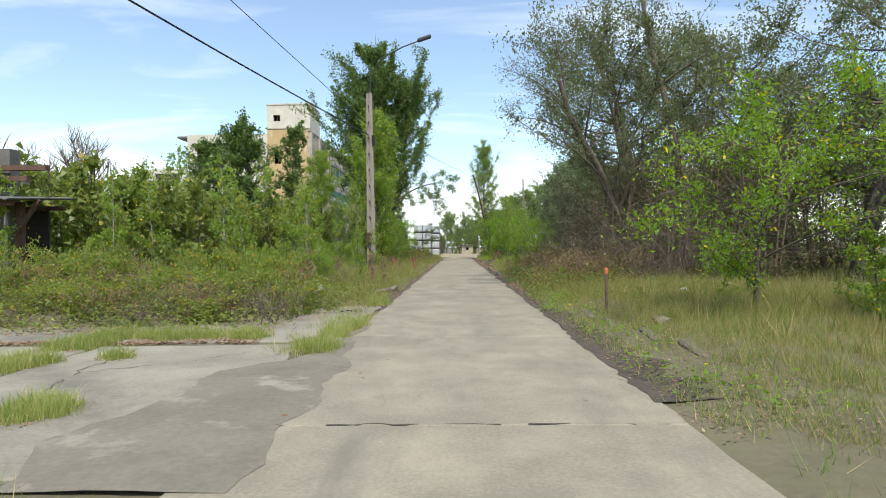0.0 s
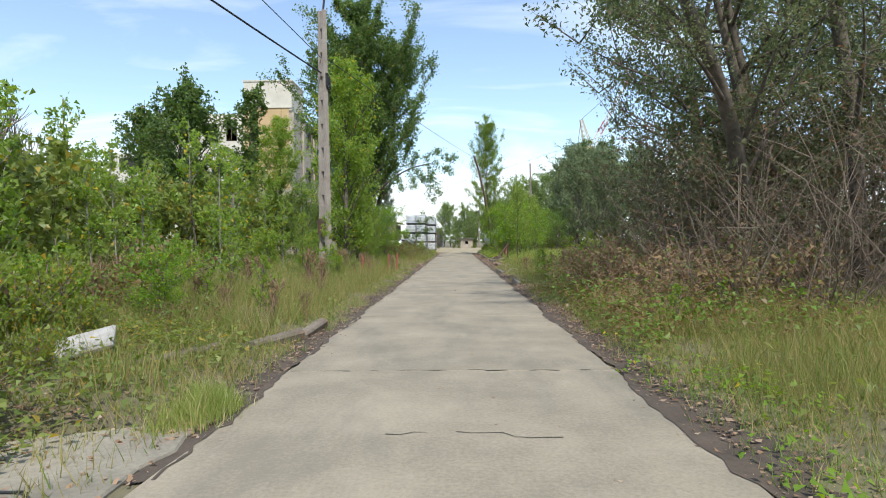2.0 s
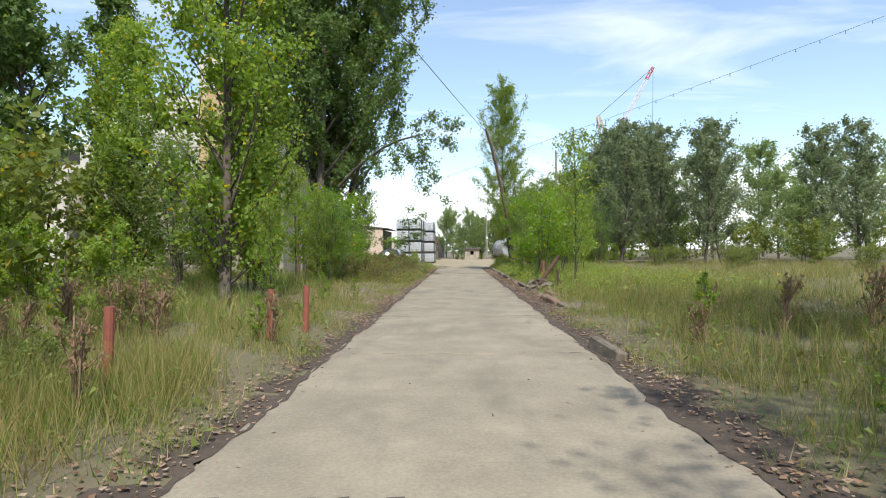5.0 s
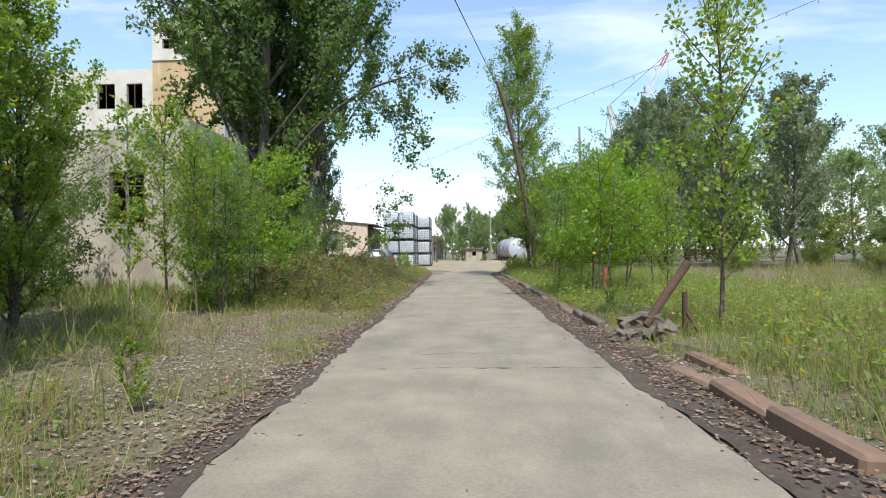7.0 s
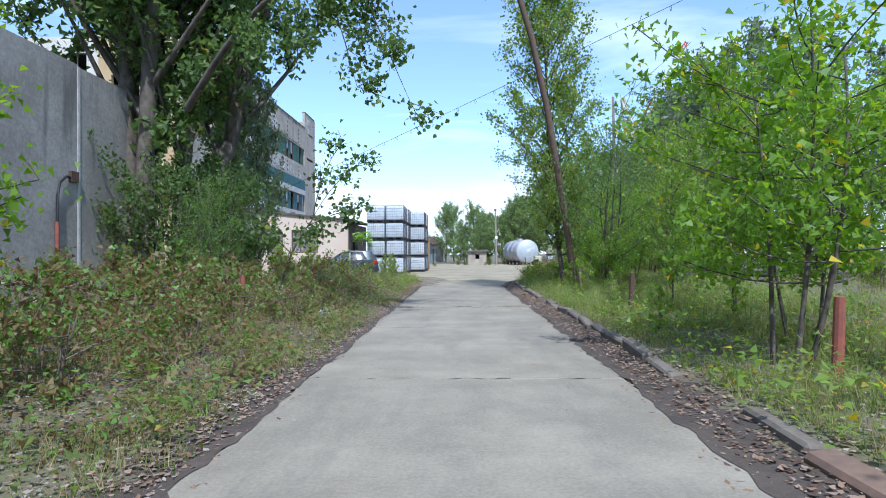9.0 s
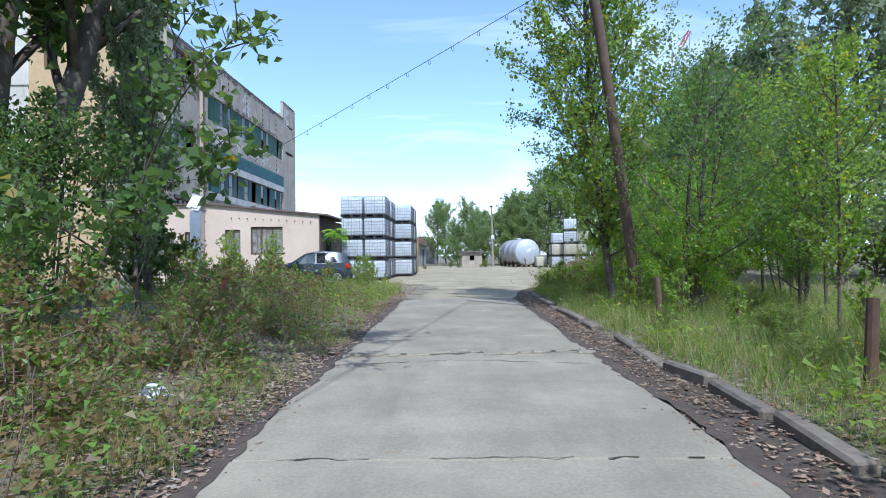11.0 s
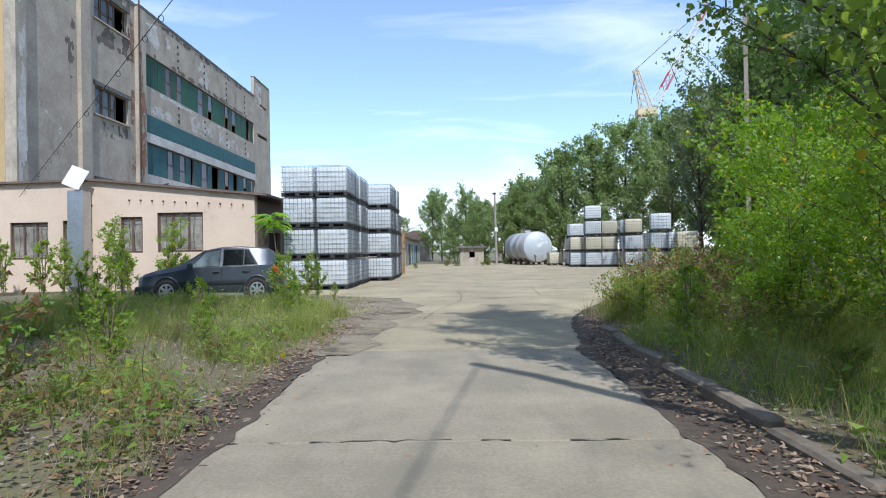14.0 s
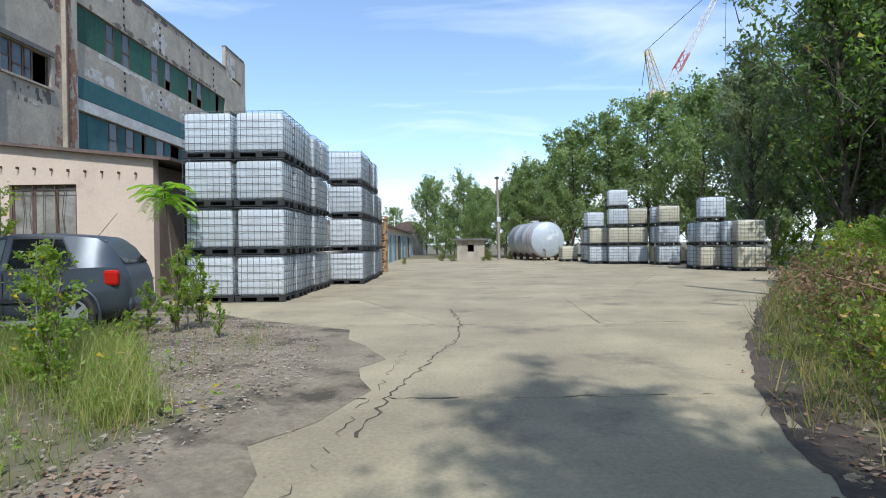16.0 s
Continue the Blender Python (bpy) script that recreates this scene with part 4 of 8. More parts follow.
def glaze(y0, y1, z0, z1, pattern, panels, parent):
    """A band of steel frames: each bay ends at a given y and holds a panel, a casement of two panes or nothing."""
    win = boxes((FX - 0.24, FX - 0.16, y0, y1, z0, z0 + 0.07), (FX - 0.24, FX - 0.16, y0, y1, z1 - 0.07, z1), (FX - 0.24, FX - 0.16, y0, y0 + 0.07, z0 + 0.07, z1 - 0.07))
    for e, _ in pattern:
        box(win, FX - 0.24, FX - 0.16, e - 0.09, e, z0 + 0.07, z1 - 0.07)
    frame_ob = part("window_frame", win, M_FRAME, parent, "rusty steel window frame")
    a = y0 + 0.08
    for e, kind in pattern:
        b = e - 0.1
        if kind == "panel":
            n = max(1, round((b - a) / 1.15))
            for k in range(n):
                c, d = a + (b - a) * k / n, a + (b - a) * (k + 1) / n
                o = rw.uniform(-0.012, 0.012)
                part("window_panel", boxes((FX - 0.19 + o, FX - 0.15 + o, c + 0.006, d - 0.006, z0 + 0.075, z1 - 0.075)), panels, frame_ob)
        elif kind == "sash":
            zc = z0 + (z1 - z0) * rw.choice((0.42, 0.5, 0.36))
            sash = boxes((FX - 0.2, FX - 0.13, a, b, zc - 0.05, zc + 0.05), (FX - 0.2, FX - 0.13, a, a + 0.07, z0 + 0.07, z1 - 0.07), (FX - 0.2, FX - 0.13, b - 0.07, b, z0 + 0.07, z1 - 0.07))
            part("sash_frame", sash, M_FRAME, frame_ob)
            part("pane", boxes((FX - 0.18, FX - 0.17, a + 0.07, b - 0.07, zc + 0.05, z1 - 0.075)), M_PANE, frame_ob)
            if rw.random() < 0.6:
                part("pane", boxes((FX - 0.18, FX - 0.17, a + 0.07, b - 0.07, z0 + 0.075, zc - 0.05)), M_PANE, frame_ob)
        a = e + 0.01


glaze(*BANDS[0], TOP_BAND, M_GREEN, factory)
glaze(*BANDS[1], LOW_BAND, M_TEAL, factory)
glaze(*BANDS[2], LOW_BAND, M_TEAL, factory)
SQ_BAY = ((0.95, "sash"), (1.9, "sash"), (2.6, "sash"), (3.9, "gap"))
for h in SQ:
    glaze(*h, [(h[0] + e, kind) for e, kind in SQ_BAY], M_TEAL, factory)
    part("sill", boxes((FX + 0.003, FX + 0.14, h[0] - 0.15, h[1] + 0.15, h[2] - 0.14, h[2] - 0.02)), M_FACADE, factory)
    part("lintel", boxes((FX + 0.003, FX + 0.12, h[0] - 0.2, h[1] + 0.2, h[3] + 0.02, h[3] + 0.3)), M_CORR, factory, "dark stained lintel")
part("spandrel_band", boxes((FX + 0.003, FX + 0.07, 108.5, 133.7, 11.0, 12.35)), M_TEAL, factory, "teal painted spandrel band")
part("flaking_band", boxes((FX + 0.003, FX + 0.09, 108.5, 133.8, 10.22, 10.95)), M_WHITEFLAKE, factory, "flaking white band")
part("flaking_band", boxes((FX + 0.003, FX + 0.09, 108.5, 133.8, 7.05, 7.7)), M_WHITEFLAKE, factory, "flaking white band")


def peel(bm, y0, y1, z0, z1, seed, share=0.5, step=0.09, tall=1.0, x=FX, lift=0.012):
    """Ragged patch on a wall facing +x: small cells kept where a noise is high, thinning towards the rim."""
    ny, nz = max(2, int((y1 - y0) / step)), max(2, int((z1 - z0) / step))
    grid = {}
    for i in range(ny):
        for k in range(nz):
            u, v = (i + 0.5) / ny, (k + 0.5) / nz
            rim = min(1.0, 5 * min(u, 1 - u)) * min(1.0, 5 * min(v, 1 - v))
            p = Vector((y0 + u * (y1 - y0), (z0 + v * (z1 - z0)) / tall, seed * 3.7))
            if 0.5 + 0.6 * noise.noise(p * 1.3) + 0.3 * noise.noise(p * 4.1) > 1.18 - share * (0.35 + 0.65 * rim):
                ring = []
                for a, b in ((0, 0), (1, 0), (1, 1), (0, 1)):
                    key = (i + a, k + b)
                    if key not in grid:
                        q = Vector((key[0], key[1], seed))
                        grid[key] = bm.verts.new((x + lift + 0.01 * noise.noise(q * 0.7), y0 + (y1 - y0) * (key[0] + 0.4 * noise.noise(q * 1.7)) / ny, z0 + (z1 - z0) * (key[1] + 0.4 * noise.noise(q * 2.3)) / nz))
                    ring.append(grid[key])
                f = bm.faces.new(ring)
                f.normal_update()
                if f.normal.x < 0:
                    f.normal_flip()


flakes = bmesh.new()
for k, (y0, y1, z0, z1, share) in enumerate(((108.9, 114.4, 12.4, 13.5, 0.75), (116.2, 122.6, 12.4, 14.5, 0.7), (109.2, 111.4, 17.7, 20.0, 0.85), (118.0, 121.0, 17.2, 20.1, 0.8), (122.4, 128.8, 12.4, 14.2, 0.62), (134.0, 136.8, 19.4, 22.6, 0.78), (112.2, 114.6, 18.4, 20.1, 0.5),
                                             (127.6, 133.4, 12.4, 13.4, 0.7), (108.7, 118.0, 14.2, 14.58, 0.8), (118.0, 133.4, 14.2, 14.58, 0.6), (102.3, 106.5, 9.4, 10.7, 0.4), (97.2, 100.4, 7.5, 10.5, 0.4), (123.0, 133.5, 17.2, 18.0, 0.5))):
    peel(flakes, y0, y1, z0, z1, k, share)
tagged(part("flaked_render", flakes, M_WHITEFLAKE, factory, "patches of flaked pale render"), kind="stuff")
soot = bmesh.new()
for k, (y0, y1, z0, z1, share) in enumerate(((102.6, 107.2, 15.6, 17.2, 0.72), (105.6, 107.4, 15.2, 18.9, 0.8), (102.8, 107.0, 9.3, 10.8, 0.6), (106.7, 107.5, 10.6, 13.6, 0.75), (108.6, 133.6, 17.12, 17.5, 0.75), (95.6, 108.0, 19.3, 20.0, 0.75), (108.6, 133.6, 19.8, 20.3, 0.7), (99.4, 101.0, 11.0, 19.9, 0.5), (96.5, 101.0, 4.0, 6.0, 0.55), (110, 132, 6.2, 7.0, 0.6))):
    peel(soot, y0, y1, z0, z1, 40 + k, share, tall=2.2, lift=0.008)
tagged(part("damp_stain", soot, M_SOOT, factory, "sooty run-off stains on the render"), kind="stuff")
bared = bmesh.new()
for k, (y0, y1, z0, z1, share) in enumerate(((107.0, 107.62, 6.0, 9.5, 0.75), (107.0, 107.62, 10.5, 14.2, 0.85), (107.0, 107.62, 15.5, 19.4, 0.8))):
    peel(bared, y0, y1, z0, z1, 60 + k, share, step=0.07, lift=0.016)
tagged(part("bared_brick", bared, M_BRICK, factory, "brickwork bared beside the pilaster"), kind="stuff")
streak = bmesh.new()
for k, (z0, z1, share) in enumerate(((5.0, 19.9, 0.62), (9.0, 16.0, 0.6))):
    peel(streak, 107.7, 108.7, z0, z1, 70 + k, share, tall=3.0, x=FX + 0.283, lift=0.012 + 0.008 * k)
tagged(part("rust_streak", streak, M_BRICK, factory, "rust-brown streaks down the pilaster"), kind="stuff")
white = bmesh.new()
peel(white, 95.52, 96.28, 0.5, 20.0, 80, 0.85, tall=3.0, x=FX + 0.283)
tagged(part("flaked_corner", white, M_WHITEFLAKE, factory, "white flaked corner strip"), kind="stuff")
# near-black blocks on the wall face paint the shade of small holes
peg = boxes((0, 0.06, -0.07, 0.07, -0.1, 0.1))
peg_ob = part("anchor_hole", peg, M_DARK, factory)
peg_ob.matrix_basis = pose(FX + 0.003, 114.5, 13.0)
for y in (114.5, 119.8, 125.2, 130.6):
    for z in (12.9, 13.5, 14.1, 17.6, 18.2, 18.8, 19.4):
        same("anchor_hole", peg_ob.data, factory, pose(FX + 0.003, y, z))

# ---- pink annex in front of the factory ----
annex = thing("annex_building", (0, 0, 0), "low pink rendered annex with barred windows", "building")
AY, AX0, AX1 = 88.2, -18.9, -7.85
AW = [(-13.3, -12.4, 1.5, 2.95), (-11.8, -9.95, 1.5, 3.1), (-17.8, -16.25, 1.3, 2.8), (-15.65, -15.1, 1.3, 2.85)]


def roof_z(x):
    return float(np.interp(x, (-18.9, -14.3, -7.0), (4.40, 4.48, 3.72)))


bm = bmesh.new()
xs = sorted({AX0, AX1, -14.3, *[h[0] for h in AW], *[h[1] for h in AW]})
zs = sorted({-0.05, 3.5, *[h[2] for h in AW], *[h[3] for h in AW]})
for a, b in zip(xs, xs[1:]):
    for c, d in zip(zs, zs[1:]):
        if not any(h[0] < (a + b) / 2 < h[1] and h[2] < (c + d) / 2 < h[3] for h in AW):
            vs = box(bm, a, b, AY, AY + 0.3, c, d)
            if d == 3.5:
                for v in vs[4:]:
                    v.co.z = roof_z(v.co.x) - 0.06
bmesh.ops.remove_doubles(bm, verts=bm.verts[:], dist=0.0005)
part("wall", bm, M_PINK, annex)
bm = boxes((AX1 - 0.3, AX1, AY + 0.303, 90.0, -0.05, 3.6), (AX1 - 0.3, AX1, 91.6, 96.0, -0.05, 3.6), (AX1 - 0.3, AX1, 90.0, 91.6, 2.3, 3.6))
part("side_wall", bm, mat("brown_render", (0.30, 0.22, 0.155), (0.2, 0.15, 0.11), rough=0.95, grain=20, patch=0.6), annex, "brown weathered side wall")
# sheet across the doorway, its near-black colour stands in for shade
part("doorway_shade", boxes((AX1 - 0.2, AX1 - 0.14, 90.0, 91.6, 0, 2.3)), M_DARK, annex, "near-black sheet painted as the doorway's shade")
bm = bmesh.new()
prof = [(AX0 - 0.1, roof_z(AX0)), (-14.3, roof_z(-14.3)), (AX1 + 0.55, roof_z(AX1 + 0.55))]
for (xa, za), (xb, zb) in zip(prof, prof[1:]):
    vs = box(bm, xa, xb, AY - 0.16, 96.2, 0, 1)
    for v, z in zip(vs, (za - 0.06, zb - 0.06, zb - 0.06, za - 0.06, za + 0.03, zb + 0.03, zb + 0.03, za + 0.03)):
        v.co.z = z
part("roof", bm, M_ROOF, annex, "rusty sheet roof with a thin edge")
part("end_wall", boxes((AX0, AX0 + 0.3, AY + 0.3, 95.4, -0.05, 4.3)), M_PINK, annex)
# one near-black sheet in place of the room, shade put into its colour
part("room_shade_sheet", boxes((AX0 + 0.35, AX1 - 0.35, 92, 92.2, 0, 3.5)), M_DARK, annex)
for h in AW:
    fr = boxes((h[0], h[0] + 0.07, AY + 0.10, AY + 0.16, h[2], h[3]), (h[1] - 0.07, h[1], AY + 0.10, AY + 0.16, h[2], h[3]),
               (h[0] + 0.07, h[1] - 0.07, AY + 0.10, AY + 0.16, h[2], h[2] + 0.07), (h[0] + 0.07, h[1] - 0.07, AY + 0.10, AY + 0.16, h[3] - 0.07, h[3]),
               *[(h[0] + (h[1] - h[0]) * f - 0.045, h[0] + (h[1] - h[0]) * f + 0.045, AY + 0.10, AY + 0.16, h[2] + 0.07, h[3] - 0.07) for f in ((0.33, 0.67) if h[1] - h[0] > 1.2 else (0.5,))])
    win = part("window_frame", fr, M_FRAME, annex, "brown window frame")
    part("pane", boxes((h[0] + 0.07, h[1] - 0.07, AY + 0.13, AY + 0.14, h[2] + 0.07, h[3] - 0.07)), M_ANNEXPANE, win)
    lines = []
    n = max(3, round((h[1] - h[0]) / 0.3))
    for k in range(n + 1):
        x = h[0] + 0.03 + (h[1] - h[0] - 0.06) * k / n
        lines.append(([(x, AY + 0.03, h[2] + 0.02), (x + 0.09 * math.sin(k * 2.1), AY + 0.02, (h[2] + h[3]) / 2), (x, AY + 0.03, h[3] - 0.02)], 0.011, 0.011))
    for z in (h[2] + 0.15, h[3] - 0.15):
        lines.append(([(h[0], AY + 0.03, z), (h[1], AY + 0.03, z)], 0.011, 0.011))
    for ln in lines:
        adopt(new("window_bar", tubes("window_bar", [ln], M_FRAME, 4)), win)
stub = boxes((-0.014, 0.014, -0.10, 0.003, -0.035, 0.035))
stub_ob = part("beam_stub", stub, M_WOODPOLE, annex)
stub_ob.matrix_basis = pose(-12.9, AY, roof_z(-12.9) - 0.72)
for k in range(1, 11):
    x = -12.9 + k * 0.46
    same("beam_stub", stub_ob.data, annex, pose(x, AY, roof_z(x) - 0.5 - 0.02 * (10 - k)))

rd = random.Random(4)
for k in range(9):
    x, y = -18.2 + k * 0.95 + rd.uniform(-0.3, 0.3), rd.uniform(88.6, 91.5)
    bm = boxes((-rd.uniform(0.4, 0.9), rd.uniform(0.4, 0.9), -0.07, 0.07, 0, 0.04))
    bmesh.ops.transform(bm, matrix=pose(x, y, roof_z(x) + 0.05, rd.uniform(-8, 8), rd.uniform(-9, 9), rd.uniform(-40, 40)), verts=bm.verts[:])
    part("broken_board", bm, M_CORR if k % 2 else M_WOODPOLE, annex, "dark broken board on the roof")

chute = thing("ventilation_duct", (-14.75, 87.85, 0), "grey metal duct standing against the pink wall", "duct")
part("shaft", soft_box(-0.32, 0.32, -0.26, 0.3, 0, 4.0, 0.03, 1), M_GALV, chute)
bm = boxes((-0.36, 0.36, -0.42, 0.42, 0, 0.04))
bmesh.ops.transform(bm, matrix=pose(0.02, -0.2, 4.5, 74, 22, 0), verts=bm.verts[:])
part("bent_cap", bm, M_SHEET, chute, "bent white sheet metal cap")
part("bracket", boxes((-0.33, 0.33, 0.3, 0.36, 2.0, 2.08), (-0.33, 0.33, 0.3, 0.36, 3.4, 3.48)), M_RUST, chute)

# ---- low grey building among the trees ----
low_house = thing("low_grey_building", (0, 0, 0), "low rendered building with an empty window frame", "building")
LX, LY, LZ = -9.0, 58.35, 5.6
LH = [(-11.75, -10.55, 2.35, 4.15)]
wall_y("wall", -20, LX - 0.31, -0.05, LZ - 0.1, LH, M_BEIGE, low_house, LY, "pale stained front wall", 0.3)
vs_bm = boxes((LX - 0.3, LX, LY - 0.003, 61.75, -0.05, LZ + 0.25), (LX - 0.3, LX, 61.753, 65.25, -0.05, LZ + 0.2))
part("road_wall", vs_bm, M_GREYWALL, low_house, "grey rendered side wall, stains and tree shadow painted in")
part("seam", boxes((LX + 0.002, LX + 0.02, 61.71, 61.79, 0, LZ + 0.2)), M_WHITEFLAKE, low_house, "pale vertical seam")
part("roof", boxes((-20, LX - 0.31, LY + 0.3, 65.25, LZ - 0.5, LZ - 0.3)), M_CORR, low_house)
part("back_wall", boxes((-20, LX - 0.31, 64.95, 65.25, -0.05, LZ)), M_GREYWALL, low_house)
part("end_wall", boxes((-20.3, -20, LY, 65.25, -0.05, LZ)), M_GREYWALL, low_house)
h = LH[0]
lw = boxes((h[0], h[0] + 0.08, LY + 0.1, LY + 0.18, h[2], h[3]), (h[1] - 0.08, h[1], LY + 0.1, LY + 0.18, h[2], h[3]), (h[0] + 0.08, h[1] - 0.08, LY + 0.1, LY + 0.18, h[3] - 0.08, h[3]),
           (h[0] + 0.08, h[1] - 0.08, LY + 0.1, LY + 0.18, h[2], h[2] + 0.08), (h[0] + 0.5, h[0] + 0.57, LY + 0.1, LY + 0.18, h[2] + 0.08, h[3] - 0.08),
           *[(h[0] + 0.08, h[1] - 0.08, LY + 0.12, LY + 0.16, z, z + 0.04) for z in (2.8, 3.2, 3.65)])
part("window_frame", lw, M_FRAME, low_house, "empty rusty window frame")
part("room_wall", boxes((-14, LX - 0.4, 61.25, 61.45, 0, LZ - 0.5)), M_CREAM, low_house)
lines = [([(LX + 0.06, 60.95, 0.2), (LX + 0.06, 60.95, 2.1)], 0.045, 0.045)]
adopt(new("pipe", tubes("pipe", lines, M_REDPAINT, 8)), low_house, "rusty red standing pipe")
arc = [(LX + 0.06, 60.95, 2.1), (LX + 0.06, 60.97, 2.7), (LX + 0.06, 61.05, 3.0), (LX + 0.06, 61.25, 3.15), (LX + 0.03, 61.5, 3.15)]
adopt(new("hose", tubes("hose", [(arc, 0.03, 0.03)], M_TRIM, 8)), low_house, "black bent hose")
part("bracket_box", boxes((LX, LX + 0.08, 61.4, 61.65, 3.05, 3.3)), M_RUST, low_house)

# ---- derelict canopy at the roadside ----
canopy = thing("derelict_canopy", (-0.65, 0, 0.05), "dark derelict canopy with corrugated roof sheets", "canopy")
for x, y, w, hh in ((-9.55, 17.3, 0.07, 2.45), (-10.15, 17.7, 0.16, 3.75), (-12.4, 17.4, 0.16, 3.2), (-12.9, 21.0, 0.16, 3.2)):
    part("post", boxes((x - w, x + w, y - w, y + w, -0.1, hh)), M_CORR if w > 0.1 else M_RUST, canopy)
bm = bmesh.new()
n = 60
rows = []
for y, z in ((16.3, 2.48), (18.6, 2.66)):
    rows.append([bm.verts.new((-14.6 + i * 5.55 / n, y, z + 0.03 * math.sin(i * math.pi / 2) - 0.004 * (i - 30) * 0.3)) for i in range(n + 1)])
for i in range(n):
    bm.faces.new((rows[0][i], rows[0][i + 1], rows[1][i + 1], rows[1][i]))
ex = bmesh.ops.extrude_face_region(bm, geom=bm.faces[:])
bmesh.ops.translate(bm, vec=(0, 0, 0.02), verts=[v for v in ex["geom"] if isinstance(v, bmesh.types.BMVert)])
part("roof_sheet", bm, M_CORR, canopy, "grey corrugated sheet")
for y in (16.6, 18.3):
    part("purlin", boxes((-14.5, -9.2, y - 0.05, y + 0.05, 2.32, 2.42)), M_RUST, canopy)
for z, x1 in ((3.2, -8.95), (2.95, -9.4), (3.45, -10.2)):
    part("beam", boxes((-14.5, x1, 17.3, 17.44, z, z + 0.12)), M_RUST, canopy, "rusty steel beam")
bm = boxes((-0.04, 0.04, -0.04, 0.04, 0, 0.9))
bmesh.ops.transform(bm, matrix=pose(-9.55, 17.2, 1.75, 0, 35, 0), verts=bm.verts[:])
part("brace", bm, M_RUST, canopy)
# near-black panel paints the shade beneath the canopy
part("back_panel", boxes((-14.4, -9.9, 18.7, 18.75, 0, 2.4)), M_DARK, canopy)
rc = random.Random(15)
for k in range(9):
    bm = boxes((-rc.uniform(0.3, 0.8), rc.uniform(0.2, 0.6), -0.06, 0.06, 0, rc.choice((0.03, 0.05, 0.12))))
    bmesh.ops.transform(bm, matrix=pose(-9.9 - rc.uniform(0, 2.2), 17.2 + rc.uniform(0, 0.8), 2.85 + rc.uniform(0, 0.5), rc.uniform(-25, 25), rc.uniform(-22, 22), rc.uniform(-50, 50)), verts=bm.verts[:])
    part("twisted_strip", bm, M_RUST if k % 3 else M_CORR, canopy, "bent rusty strip on the wrecked roof")
part("glazing_bar", boxes((-10.0, -9.95, 17.35, 17.4, 0.2, 2.3), (-10.4, -10.35, 17.35, 17.4, 0.2, 2.3)), M_WHITEFLAKE, canopy, "flaking white uprights")
canopy.matrix_basis = pose(-0.78, -0.82, -0.21) @ Matrix.Scale(1.2, 4)

# ---- poles and wires ----


def ladder_pole(name, h, label, lamp=False):
    """Concrete pole of two legs joined by rungs, tapering upwards."""
    ob = thing(name, (0, 0, 0), label, "utility pole")
    for s in (-1, 1):
        bm = bmesh.new()
        vs = box(bm, -0.06, 0.06, -0.09, 0.09, -0.3, h)
        for v in vs:
            f = v.co.z / h
            v.co.x = v.co.x * (1 - 0.25 * f) + s * (0.17 - 0.07 * f)
            v.co.y *= 1 - 0.3 * f
        part("leg", bm, M_POLE, ob)
    k = 0
    z = 0.5
    while z < h:
        f = z / h
        w = 0.17 - 0.07 * f - 0.05
        part("rung", boxes((-w, w, -0.055, 0.055, z, z + 0.42)), M_POLE, ob)
        z += 0.78
    return ob


pole = ladder_pole("concrete_pole", 8.9, "brown weathered concrete pole with ladder openings")
pole.matrix_basis = pose(-4.22, 32.25, 0.05, 0, 0.3, 141)
TURN_ARM = Matrix.Rotation(radians(-121), 4, "Z")
arm = [(0.0, 0, 7.6), (0.02, 0, 8.8), (0.15, 0, 9.9), (0.7, 0, 10.7), (1.7, -0.1, 11.3), (2.5, -0.2, 11.65)]
arm = [TURN_ARM @ Vector(p) for p in arm]
adopt(new("lamp_arm", tubes("lamp_arm", [(arm, 0.04, 0.03)], M_WIRE, 6)), pole, "thin curved steel lamp arm")
bm = soft_box(-0.36, 0.36, -0.13, 0.13, -0.09, 0.09, 0.05)
bmesh.ops.transform(bm, matrix=TURN_ARM @ pose(2.8, -0.25, 11.8, 0, -22, -5), verts=bm.verts[:])
part("lamp_head", bm, M_TRIM, pole, "dark lamp head")
part("fuse_box", boxes((-0.15, 0.13, 0.095, 0.21, 1.55, 2.05)), M_RUST, pole, "rusty fuse box")
coil = [(-0.2 - 0.03 * math.cos(a * 1.1), -0.06 + 0.09 * math.sin(a * 1.1), 6.55 + 0.26 * math.sin(a)) for a in np.linspace(0, 19, 60)]
adopt(new("cable_coil", tubes("cable_coil", [(coil, 0.02, 0.02)], M_WIRE, 5)), pole, "hanging coil of black cable")

pole_b = ladder_pole("concrete_pole", 10.5, "brown concrete pole overgrown by trees")
pole_b.matrix_basis = pose(9.22, 83.0, 0.05, 0, -2.2, 62) @ Matrix.Diagonal((0.8, 0.8, 1, 1))

timber = thing("timber_pole", (3.75, 67.25, 0.05), "brown leaning timber pole among leaves", "utility pole")
adopt(new("shaft", tubes("shaft", [([(0, 0, -0.3), (-0.36, -0.4, 1.9), (-0.72, -0.8, 3.8), (-1.1, -1.2, 5.7), (-1.6, -1.5, 7.8), (-2.0, -1.7, 9.0)], 0.115, 0.085)], M_WOODPOLE, 10)), timber)

far_pole = thing("yard_pole", (4.45, 121.0, 0), "thin grey pole at the end of the yard", "utility pole")
adopt(new("shaft", tubes("shaft", [([(0, 0, -0.2), (-0.05, 0, 3.5), (-0.1, 0, 7.0)], 0.14, 0.09)], M_POLE, 8)), far_pole)
part("lamp_head", boxes((-0.3, 0.05, -0.1, 0.1, 6.8, 6.95)), M_TRIM, far_pole)
